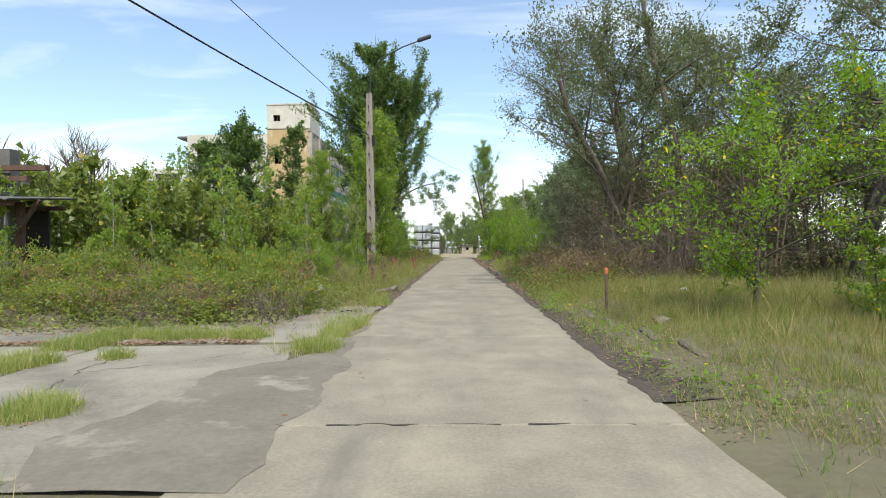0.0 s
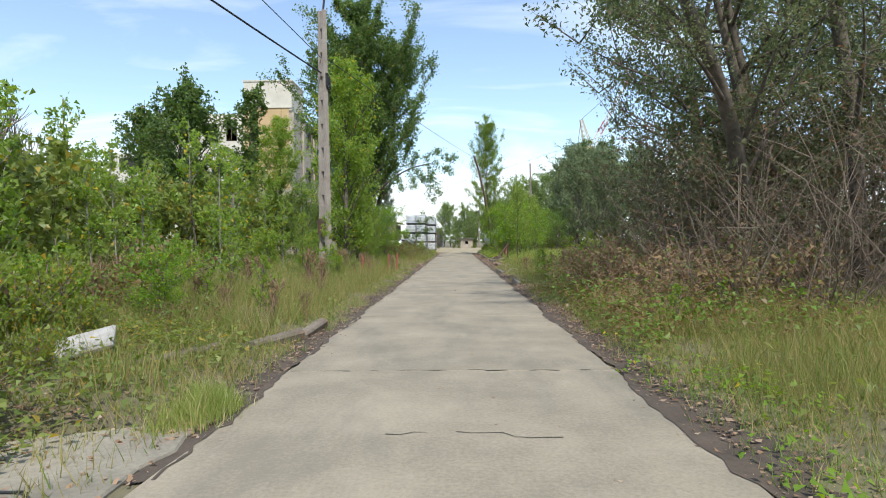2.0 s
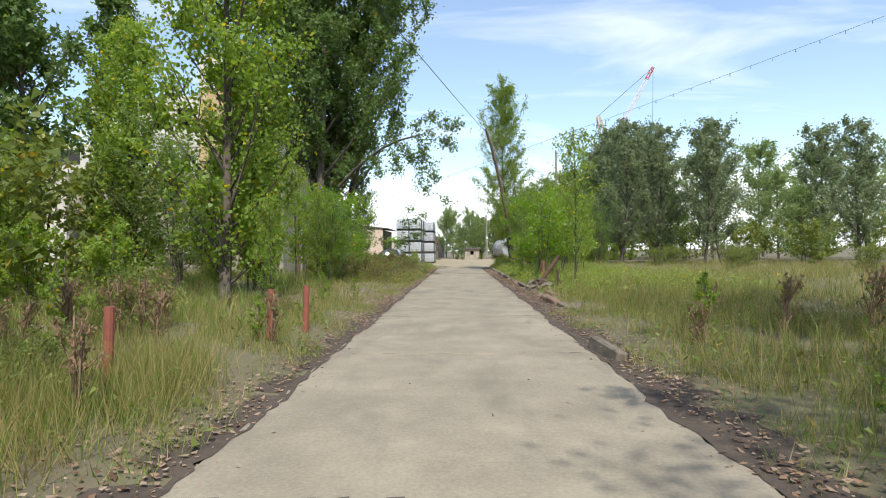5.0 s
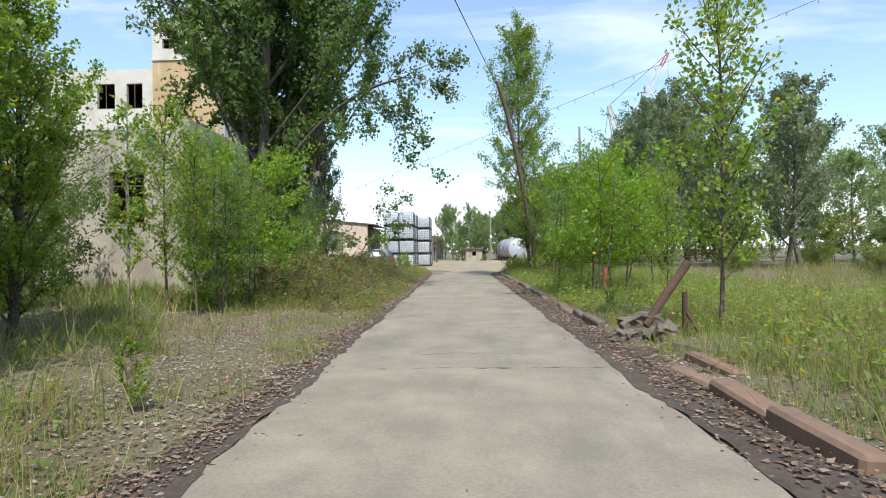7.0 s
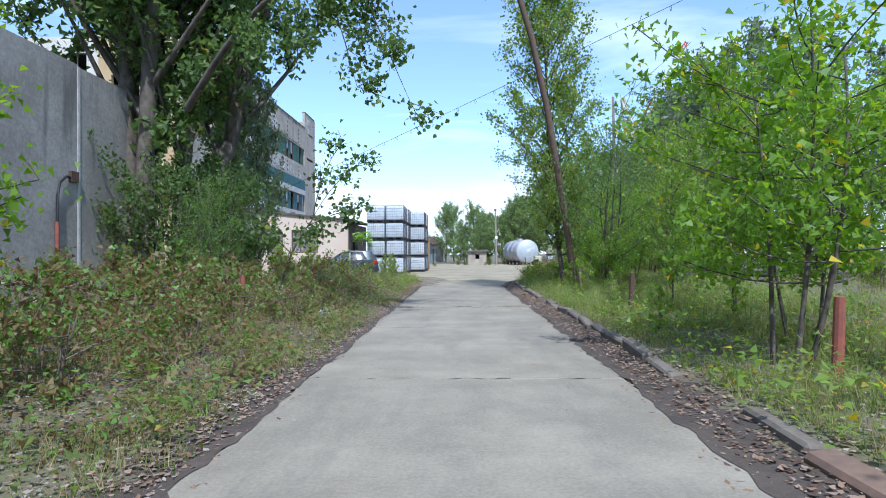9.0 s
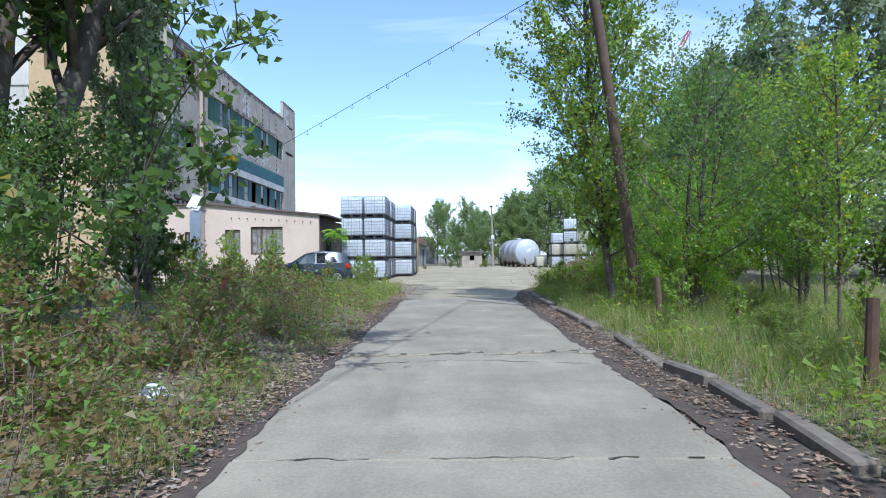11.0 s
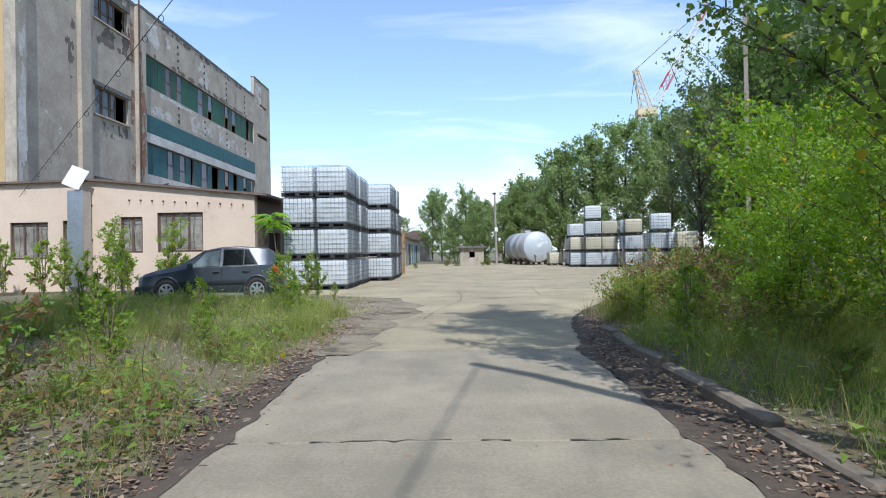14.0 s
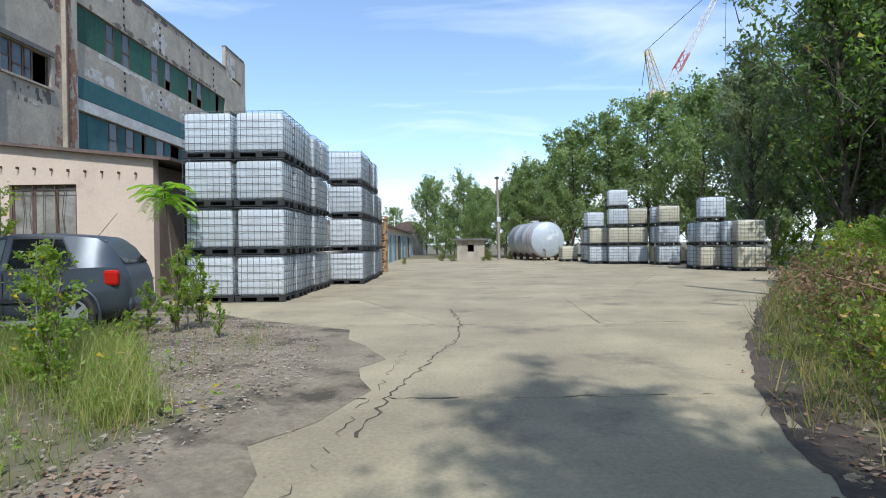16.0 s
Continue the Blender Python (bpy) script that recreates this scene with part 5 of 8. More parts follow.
part("sign_plate", boxes((-0.16, 0.16, -0.16, -0.14, 3.2, 3.6)), M_SHEET, far_pole)


def wire(name, a, b, sag, r, label, tags=0):
    a, b = np.array(a, float), np.array(b, float)
    t = np.linspace(0, 1, 25)[:, None]
    pts = a + (b - a) * t - np.array([0, 0, 1.0]) * sag * 4 * t * (1 - t)
    ob = thing(name, (0, 0, 0), label, "cable")
    adopt(new("wire", tubes("wire", [(pts, r, r)], M_WIRE, 5)), ob)
    if tags:
        lines = []
        for k in range(tags):
            f = (k + 0.5) / tags
            p = a + (b - a) * f - np.array([0, 0, 1.0]) * sag * 4 * f * (1 - f)
            lines.append(([p, p + [0.05, 0, -0.12], p + [0.02, 0.03, -0.26]], 0.016, 0.016))
        adopt(new("hanger", tubes("hanger", lines, M_WIRE, 4)), ob, "small hanging cable clips")
    return ob


wire("overhead_cable", (-11.3, -5.0, 7.6), (-4.3, 32.25, 6.9), 0.3, 0.026, "thick black overhead cable above the verge")
wire("overhead_cable", (-8.7, 4.0, 9.5), (-4.3, 32.25, 7.4), 0.05, 0.013, "thin black overhead cable above the verge")
wire("overhead_cable", (-4.3, 32.25, 7.5), (1.75, 65.55, 8.85), 0.12, 0.014, "black overhead cable crossing the road")
fa, fb = np.array((19.5, 51.0, 11.2)), np.array((-16.9, 87.5, 3.75))
t = np.linspace(0, 1, 31)[:, None]
pts = fa + (fb - fa) * t - np.array([0, 0, 0.22]) * 4 * t * (1 - t)
fest = thing("festoon_cable", (0, 0, 0), "black cable with small hanging loops", "cable")
adopt(new("wire", tubes("wire", [(pts, 0.008, 0.008)], M_WIRE, 5)), fest)
run = np.concatenate([[0], np.cumsum(np.linalg.norm(np.diff(pts, axis=0), axis=1))])
lines = []
for d in np.arange(0.5, run[-1] - 1, 0.95):
    p = np.array([np.interp(d, run, pts[:, i]) for i in range(3)])
    lines.append(([p + [0.035 * math.sin(a), 0.035 * math.sin(a), -0.07 + 0.07 * math.cos(a)] for a in np.linspace(0, 6.0, 8)], 0.007, 0.007))
tagged(adopt(new("loop", tubes("loop", lines, M_WIRE, 4)), fest, "small hanging cable loops"), kind="stuff")

# ---- stacked container tanks ----


def container(name, bottle_mat, label):
    """A caged tank of 1.2 x 1.0 m: pallet, bottle and tube cage."""
    ob = thing(name, (0, 0, 0), label, "container tank")
    bm = boxes((-0.6, 0.6, -0.5, 0.5, 0.115, 0.145), (-0.6, 0.6, -0.5, -0.40, 0.0, 0.02), (-0.6, 0.6, 0.40, 0.5, 0.0, 0.02), (-0.6, 0.6, -0.05, 0.05, 0.0, 0.02))
    for x in (-0.6, -0.08, 0.46):
        for y in (-0.5, -0.07, 0.37):
            box(bm, x, x + (0.16 if x == -0.08 else 0.14), y, y + (0.14 if y == -0.07 else 0.13), 0.02, 0.115)
    part("pallet", bm, M_PALLET, ob, "black pallet base")
    bt = soft_box(-0.565, 0.565, -0.465, 0.465, 0.15, 1.09, 0.075, 3)
    lid = bmesh.ops.create_cone(bt, cap_ends=True, segments=12, radius1=0.12, radius2=0.11, depth=0.06, matrix=pose(0, 0, 1.11))
    part("bottle", bt, bottle_mat, ob, "translucent plastic bottle", True)
    lines = []
    X, Y = 0.59, 0.49
    for z in (0.19, 0.36, 0.54, 0.72, 0.90, 1.12):
        ring = [(-X, -Y, z), (X, -Y, z), (X, Y, z), (-X, Y, z)]
        for a, b in zip(ring, ring[1:] + ring[:1]):
            lines.append(([a, b], 0.0075, 0.0075))
    for k in range(9):
        x = -X + 2 * X * k / 8
        for y in (-Y, Y):
            lines.append(([(x, y, 0.14), (x, y, 1.125)], 0.0055, 0.0055))
    for k in range(1, 6):
        y = -Y + 2 * Y * k / 6
        for x in (-X, X):
            lines.append(([(x, y, 0.14), (x, y, 1.125)], 0.0055, 0.0055))
    for y in (-0.2, 0.2):
        lines.append(([(-X, y, 1.125), (X, y, 1.125)], 0.0085, 0.0085))
    tagged(adopt(new("cage", tubes("cage", lines, M_CAGE, 4)), ob, "galvanised tube cage"), kind="stuff")
    return ob


IH = 1.16
tank_new = container("container_tank", M_BOTTLE, "white caged container tank in a tall stack")
tank_old = container("container_tank", M_BOTTLE_OLD, "yellowed caged container tank in a stack")
rc = random.Random(21)


def stack(src, xs, ys, heights, group, jitter=0.03, turn=0.0, spare=None):
    for i, x in enumerate(xs):
        for j, y in enumerate(ys):
            n = heights[i][j] if isinstance(heights, list) else heights
            ox, oy = rc.uniform(-jitter, jitter), rc.uniform(-jitter, jitter)
            for k in range(n):
                s = spare if spare and rc.random() < 0.4 else src
                o = copy_thing(s, pose(x + ox + rc.uniform(-0.015, 0.015), y + oy + rc.uniform(-0.015, 0.015), 0.003 + k * IH, 0, 0, turn + rc.uniform(-0.8, 0.8)))
                o["group"] = group


stack(tank_new, (-5.6, -4.39), (86.9, 87.95, 89.0, 90.05, 91.1), 4, "tall stack of container tanks", jitter=0.05)
stack(tank_new, (-3.38,), (92.95, 93.98, 95.0, 96.03), 4, "second stack of container tanks")
stack(tank_new, (-3.45,), (97.3, 98.35), 3, "second stack of container tanks")
stack(tank_new, (9.0,), (115.0,), 1, "tanks at the yard's end", turn=4, spare=tank_old)
stack(tank_new, (10.3, 11.5), (112.6, 113.7), [[3, 2], [2, 2]], "tanks at the yard's end", turn=3, spare=tank_old)
stack(tank_old, (10.75, 11.95), (108.6, 109.7), [[4, 2], [3, 2]], "tanks at the yard's edge", turn=-8, spare=tank_new)
stack(tank_new, (9.75,), (109.6,), 2, "tanks at the yard's edge", turn=-6, spare=tank_old)
stack(tank_old, (13.0,), (106.4, 107.5), [[3, 3]], "tanks at the yard's edge", turn=-10, spare=tank_new)
stack(tank_new, (12.75,), (100.3, 101.4), [[3, 2]], "tanks under the trees", turn=-12, spare=tank_old)
stack(tank_old, (13.55,), (98.4, 99.5), [[2, 2]], "tanks under the trees", turn=-12, spare=tank_new)
stack(tank_old, (19.0,), (101.0,), 1, "tanks under the trees", turn=-15)
tank_new.matrix_basis = pose(15.2, 112.4, 0.003)
tank_old.matrix_basis = pose(14.3, 108.2, 0.003)

# ---- storage tank ----
storage = thing("storage_tank", (7.35, 120.4, 0), "large grey steel tank lying on steel legs, rust stained", "storage tank", turn=11)
bm = bmesh.new()
prof = [(-3.3, 0.0), (-3.28, 0.5), (-3.2, 0.95), (-3.02, 1.32), (-2.85, 1.42), (-1.0, 1.42), (-0.98, 1.435), (-0.94, 1.435), (-0.92, 1.42), (1.0, 1.42), (1.02, 1.435), (1.06, 1.435), (1.08, 1.42), (2.85, 1.42), (3.02, 1.32), (3.2, 0.95), (3.3, 0.0)]
rings = []
for y, r in prof:
    rings.append([bm.verts.new((max(r, 0.01) * math.cos(a), y, 1.62 + max(r, 0.01) * math.sin(a))) for a in np.linspace(0, 2 * math.pi, 32, endpoint=False)])
for a, b in zip(rings, rings[1:]):
    for k in range(32):
        bm.faces.new((a[k], a[(k + 1) % 32], b[(k + 1) % 32], b[k]))
bmesh.ops.recalc_face_normals(bm, faces=bm.faces[:])
part("shell", bm, M_TANK, storage, "", True)
bm = bmesh.new()
cap = []
for y, r in [(-3.31, 0.01), (-3.29, 0.5), (-3.212, 0.955), (-3.03, 1.325)]:
    cap.append([bm.verts.new((r * math.cos(a), y, 1.62 + r * math.sin(a))) for a in np.linspace(0, 2 * math.pi, 32, endpoint=False)])
for a, b in zip(cap, cap[1:]):
    for k in range(32):
        bm.faces.new((a[k], b[k], b[(k + 1) % 32], a[(k + 1) % 32]))
bmesh.ops.recalc_face_normals(bm, faces=bm.faces[:])
part("end_cap", bm, M_TANKEND, storage, "pale grey domed end", True)
for y in (-2.4, -0.8, 0.8, 2.4):
    for x in (-0.9, 0.9):
        part("leg", boxes((x - 0.1, x + 0.1, y - 0.1, y + 0.1, -0.02, 0.75)), M_RUST, storage)
    part("saddle", boxes((-1.1, 1.1, y - 0.08, y + 0.08, 0.30, 0.5)), M_RUST, storage)
lines = [([(0.5, -2.6, 3.0), (0.5, -2.6, 3.45)], 0.02, 0.02), ([(0.5, 2.4, 3.0), (0.5, 2.4, 3.45)], 0.02, 0.02), ([(0.5, 0, 3.0), (0.5, 0, 3.45)], 0.02, 0.02), ([(0.5, -2.6, 3.45), (0.5, 2.4, 3.45)], 0.02, 0.02),
         ([(-0.5, -2.6, 3.45), (-0.5, 2.4, 3.45)], 0.02, 0.02), ([(-0.5, -2.6, 3.0), (-0.5, -2.6, 3.45)], 0.02, 0.02), ([(-0.5, 2.4, 3.0), (-0.5, 2.4, 3.45)], 0.02, 0.02)]
adopt(new("railing", tubes("railing", lines, M_RUST, 5)), storage, "rusty walkway railing")
part("manhole", soft_box(-0.3, 0.3, -0.3, 0.3, 3.0, 3.22, 0.05, 1), M_TANK, storage)
adopt(new("end_pipe", tubes("end_pipe", [([(-0.4, -3.2, 0.9), (-0.4, -3.5, 0.8), (-0.4, -3.5, 0.3)], 0.05, 0.05)], M_RUST, 6)), storage)

# ---- small shed, row of garages, pallets ----
shed = thing("small_brick_shed", (0, 0, 0), "small pale shed with a flat dark roof", "shed")
wall_y("wall", 0.9, 3.1, 0, 1.65, [(1.75, 2.25, 0.75, 1.3)], M_BEIGE, shed, 118.9, "", 0.2)
part("side_wall", boxes((0.9, 1.1, 119.1, 121.5, 0, 1.65)), M_BEIGE, shed)
part("side_wall", boxes((2.9, 3.1, 119.1, 121.5, 0, 1.65)), M_BEIGE, shed)
part("roof", boxes((0.5, 3.4, 118.6, 121.8, 1.65, 1.8)), M_CORR, shed, "dark flat roof slab")
# near-black, so that the shed's window shows painted shade
part("back_wall", boxes((1.1, 2.9, 121.3, 121.5, 0, 1.65)), M_DARK, shed)

garages = thing("garage_row", (0, 0, 0), "row of low garages with faded blue doors", "building")
part("wall", boxes((-9.5, -4.35, 106.5, 146, -0.05, 2.7)), M_CREAM, garages)
part("roof", boxes((-9.7, -4.1, 106.4, 146.2, 2.7, 2.85)), M_ROOF, garages)
for k in range(9):
    y = 107.6 + k * 4.2
    d = part("garage_door", boxes((-4.345, -4.30, y, y + 2.5, 0, 2.2)), M_BLUEDOOR if k % 3 != 1 else M_RUST, garages)
    part("door_rib", boxes((-4.3, -4.27, y + 1.2, y + 1.3, 0.05, 2.15)), M_FRAME, d)
end_hall = thing("end_building", (0, 0, 0), "grey hall with a rusty round roof far down the lane", "building")
part("wall", boxes((-7.0, -3.2, 150, 165, -0.05, 3.2)), M_GREYWALL, end_hall)
bm = bmesh.new()
ra = [bm.verts.new((-5.1 + 2.1 * math.cos(a), 149.8, 3.2 + 1.3 * math.sin(a))) for a in np.linspace(0, math.pi, 10)]
rb = [bm.verts.new((v.co.x, 165.2, v.co.z)) for v in ra]
for k in range(9):
    bm.faces.new((ra[k], ra[k + 1], rb[k + 1], rb[k]))
bm.faces.new(ra[::-1])
part("roof", bm, M_ROOF, end_hall)

pallets = None
bm = boxes(*[(-0.6, 0.6, -0.4 + k * 0.175, -0.3 + k * 0.175, 0.122, 0.144) for k in range(5)], *[(-0.6, 0.6, y, y + 0.1, 0, 0.022) for y in (-0.4, -0.05, 0.3)],
           *[(x, x + 0.12, y, y + 0.1, 0.022, 0.122) for x in (-0.6, -0.06, 0.48) for y in (-0.4, -0.05, 0.3)])
pallet_mesh = part("wooden_pallet", bm, M_WOOD)
pallet_mesh.matrix_basis = pose(-3.5, 101.4, 0.003)
tagged(pallet_mesh, "raw wooden pallet in a tall pile", "pallet", "pile of wooden pallets")
for k in range(1, 19):
    copy_thing(pallet_mesh, pose(-3.5 + rc.uniform(-0.04, 0.04), 101.4 + rc.uniform(-0.05, 0.05), 0.003 + k * 0.146, 0, 0, rc.uniform(-2, 2)))

# ---- crane beyond the trees ----
crane = thing("jib_crane", (0, 0, 0), "yellow lattice crane with red and white jib", "crane")


def lattice(a, b, w0, w1, n, r):
    a, b = np.array(a, float), np.array(b, float)
    d = (b - a) / np.linalg.norm(b - a)
    u = np.cross(d, [0, 1.0, 0])
    u /= np.linalg.norm(u)
    v = np.cross(d, u)
    lines, prev = [], None
    for k in range(n + 1):
        f = k / n
        w = w0 + (w1 - w0) * f
        c = [a + (b - a) * f + (u * sx + v * sy) * w for sx, sy in ((-1, -1), (1, -1), (1, 1), (-1, 1))]
        if prev:
            for i in range(4):
                lines.append(([prev[i], c[i]], r, r))
                lines.append(([prev[i], c[(i + 1) % 4]], r * 0.6, r * 0.6))
        prev = c
    return lines


tagged(adopt(new("mast", tubes("mast", lattice((36, 170, 0), (36, 170, 25.5), 1.6, 1.4, 12, 0.12), M_CRANE, 4)), crane), kind="stuff")
tagged(adopt(new("tower_top", tubes("tower_top", lattice((36.2, 170, 25.5), (34.1, 170, 33.8), 1.0, 0.35, 7, 0.10), M_CRANE, 4)), crane), kind="stuff")
part("cab", boxes((34.2, 37.6, 169.0, 171.0, 25.4, 26.5)), M_CRANE, crane, "yellow machine house")
jib = [(37.3, 170, 27.0), (47.5, 170, 45.5)]
for k in range(6):
    a = np.array(jib[0]) + (np.array(jib[1]) - np.array(jib[0])) * k / 6
    b = np.array(jib[0]) + (np.array(jib[1]) - np.array(jib[0])) * (k + 1) / 6
    tagged(adopt(new("jib_section", tubes("jib_section", lattice(a, b, 0.62 - 0.06 * k, 0.56 - 0.06 * k, 3, 0.085), M_CRANE_RED if k in (1, 5) else M_CRANE_WHITE, 4)), crane), kind="stuff")
adopt(new("stay_cable", tubes("stay_cable", [([(34.1, 170, 33.8), (47.4, 170, 45.4)], 0.05, 0.05), ([(34.1, 170, 33.8), (33.2, 170, 27.6)], 0.05, 0.05), ([(47.5, 170, 45.5), (47.0, 170, 20)], 0.04, 0.04)], M_WIRE, 4)), crane)

# ---- parked car, its nose towards -x, side to the road ----
car = thing("parked_car", (-6.72, 81.6, 0.03), "dark grey five-door hatchback parked in front of the annex", "car", turn=11)
car.matrix_basis = car.matrix_basis @ Matrix.Diagonal((0.93, 1.0, 1.07, 1.0))
# stations along the length: x, sill z, belt z, roof z (0: no cabin), half width at belt, half width at roof
ST = [(-2.06, 0.34, 0.52, 0.56, 0.50, 0.40), (-2.02, 0.25, 0.62, 0.68, 0.66, 0.56), (-1.85, 0.21, 0.70, 0.77, 0.78, 0.66), (-1.5, 0.20, 0.76, 0.86, 0.83, 0.72), (-1.05, 0.19, 0.82, 0.94, 0.85, 0.74),
      (-0.80, 0.19, 0.87, 1.00, 0.86, 0.72), (-0.45, 0.19, 0.90, 1.22, 0.865, 0.62), (-0.12, 0.19, 0.91, 1.37, 0.865, 0.585), (0.25, 0.19, 0.92, 1.43, 0.865, 0.58), (0.75, 0.19, 0.93, 1.44, 0.865, 0.58),
      (1.25, 0.20, 0.95, 1.41, 0.86, 0.57), (1.55, 0.21, 0.96, 1.38, 0.84, 0.56), (1.76, 0.23, 0.96, 1.24, 0.79, 0.53), (1.92, 0.26, 0.94, 1.03, 0.72, 0.52), (2.02, 0.30, 0.74, 0.82, 0.64, 0.52), (2.06, 0.36, 0.56, 0.60, 0.54, 0.45)]
bm = bmesh.new()
secs = []
for x, zs, zb, zr, wb, wr in ST:
    zm = zs + (zb - zs) * 0.55
    half = [(wb * 0.90, zs), (wb * 0.985, zs + (zb - zs) * 0.25), (wb, zm), (wb * 0.97, zb), (wb * 0.97 * 0.35 + wr * 0.65, zb + (zr - zb) * 0.62), (wr, zr - 0.03 * (zr - zb)), (wr * 0.55, zr + 0.012), (0, zr + 0.018)]
    secs.append([bm.verts.new((x, -w, z)) for w, z in half] + [bm.verts.new((x, w, z)) for w, z in half[-2::-1]])
for a, b in zip(secs, secs[1:]):
    for k in range(len(a) - 1):
        bm.faces.new((a[k], a[k + 1], b[k + 1], b[k]))
    bm.faces.new((a[-1], a[0], b[0], b[-1]))
bm.edges.ensure_lookup_table()
for a, b in zip(secs, secs[1:]):
    for k in (2, 3, 5, 9, 11, 12):
        e = bm.edges.get((a[k], b[k]))
        if e:
            e.smooth = False
bm.faces.new(secs[0])
bm.faces.new(secs[-1][::-1])
bmesh.ops.recalc_face_normals(bm, faces=bm.faces[:])
body = part("body", bm, M_PAINT, car, "dark grey metallic body", True)


def skin(x, f):
    """A point of the car's near flank: x along it, f from belt (0) to roof edge (1)."""
    xs = [s[0] for s in ST]
    zb, zr, wb, wr = (float(np.interp(x, xs, [s[i] for s in ST])) for i in (2, 3, 4, 5))
    w0, w1, w2 = wb * 0.97, wb * 0.97 * 0.35 + wr * 0.65, wr
    return (np.interp(f, (0, 0.62, 0.97), (w0, w1, w2)), zb + (zr - zb) * f)


def side_glass(x_lo, x_hi, f_lo, f_hi, cut_front, cut_rear, sgn, off=0.012):
    bm = bmesh.new()
    n = 7
    cols = []
    for i in range(n + 1):
        col = []
        for j in range(4):
            f = f_lo + (f_hi - f_lo) * j / 3
            lo, hi = x_lo + cut_front * j / 3, x_hi - cut_rear * j / 3
            x = lo + (hi - lo) * i / n
            w, z = skin(x, f)
            col.append(bm.verts.new((x, sgn * (w + off), z)))
        cols.append(col)
    for a, b in zip(cols, cols[1:]):
        for j in range(3):
            bm.faces.new((a[j], b[j], b[j + 1], a[j + 1]) if sgn < 0 else (a[j], a[j + 1], b[j + 1], b[j]))
    return bm


for sgn in (-1, 1):
    part("window_surround", side_glass(-0.70, 1.36, 0.02, 0.93, 0.46, 0.30, sgn, 0.005), M_TRIM, car, "black window surround")
    # front window: its paleness is painted reflection
    part("side_window", side_glass(-0.60, 0.25, 0.08, 0.86, 0.40, 0.0, sgn), M_GLASS_REFLECT, car, "side window with sky reflection painted in")
    part("door_pillar", side_glass(0.27, 0.34, 0.02, 0.93, 0.0, 0.0, sgn, 0.010), M_PAINT, car)
    part("side_window", side_glass(0.36, 0.92, 0.08, 0.86, 0.0, 0.0, sgn), M_GLASS, car, "dark side window")
    part("side_window", side_glass(0.95, 1.30, 0.08, 0.86, 0.0, 0.24, sgn), M_GLASS, car, "dark side window")
    part("rub_strip", boxes((-1.0, 1.15, sgn * 0.872 - 0.012, sgn * 0.872 + 0.012, 0.50, 0.56)), M_TRIM, car)
    part("sill_strip", boxes((-0.9, 0.95, sgn * 0.80 - 0.02, sgn * 0.80 + 0.03, 0.19, 0.25)), M_RIM, car, "pale sill strip")
    mir = part("mirror", soft_box(-0.60, -0.46, sgn * 0.96 - 0.08, sgn * 0.96 + 0.08, 0.92, 1.05, 0.03), M_PAINT, car)
    for x in (0.16, 1.0):
        part("door_handle", soft_box(x - 0.09, x + 0.09, sgn * 0.868 - 0.02, sgn * 0.868 + 0.02, 0.78, 0.815, 0.01, 1), M_TRIM, car)
    for x in (0.32, 1.13, -0.72):
        part("door_seam", boxes((x - 0.005, x + 0.005, sgn * 0.868 - 0.004, sgn * 0.868 + 0.004, 0.30, 0.90)), M_TRIM, car)
    part("tail_lamp", soft_box(1.70, 1.93, sgn * 0.70 - 0.09, sgn * 0.70 + 0.09, 0.70, 0.92, 0.04), M_REDLAMP, car, "red tail lamp")
    part("head_lamp", soft_box(-2.0, -1.78, sgn * 0.60 - 0.14, sgn * 0.60 + 0.14, 0.58, 0.72, 0.04), M_CLEARLAMP, car, "clear head lamp")
    for x in (-1.2, 1.32):
        wheel = part("wheel", boxes((x - 0.05, x + 0.05, sgn * 0.7 - 0.02, sgn * 0.7 + 0.02, 0.26, 0.36)), M_TRIM, car)
        tb = bmesh.new()
        for r0, r1, y0, y1 in ((0.205, 0.315, 0.64, 0.885),):
            ang = np.linspace(0, 2 * math.pi, 28, endpoint=False)
            pr = [(r0, y0), (r1 - 0.02, y0), (r1, y0 + 0.03), (r1, y1 - 0.03), (r1 - 0.02, y1), (r0, y1 - 0.01)]
            rg = [[tb.verts.new((x + r * math.cos(a), sgn * y, 0.315 + r * math.sin(a))) for a in ang] for r, y in pr]
            for a, b in zip(rg, rg[1:] + rg[:1]):
                for k in range(28):
                    tb.faces.new((a[k], a[(k + 1) % 28], b[(k + 1) % 28], b[k]))
        bmesh.ops.recalc_face_normals(tb, faces=tb.faces[:])
        part("tyre", tb, M_TYRE, wheel, "", True)
        rb_ = bmesh.new()
        for k in range(7):
            a = k * 2 * math.pi / 7
            m = pose(x, sgn * 0.872, 0.315) @ Matrix.Rotation(a, 4, "Y")
            box(rb_, -0.028, 0.028, -0.012, 0.012, 0.05, 0.205, m)
        ang = np.linspace(0, 2 * math.pi, 28, endpoint=False)
        for r0, r1, yy in ((0.0, 0.06, 0.888), (0.175, 0.21, 0.882)):
            ia = [rb_.verts.new((x + max(r0, 0.003) * math.cos(a), sgn * yy, 0.315 + max(r0, 0.003) * math.sin(a))) for a in ang]
            oa = [rb_.verts.new((x + r1 * math.cos(a), sgn * yy, 0.315 + r1 * math.sin(a))) for a in ang]
            for k in range(28):
                rb_.faces.new((ia[k], ia[(k + 1) % 28], oa[(k + 1) % 28], oa[k]))
        part("rim", rb_, M_RIM, wheel, "silver wheel cover")
        ab = bmesh.new()
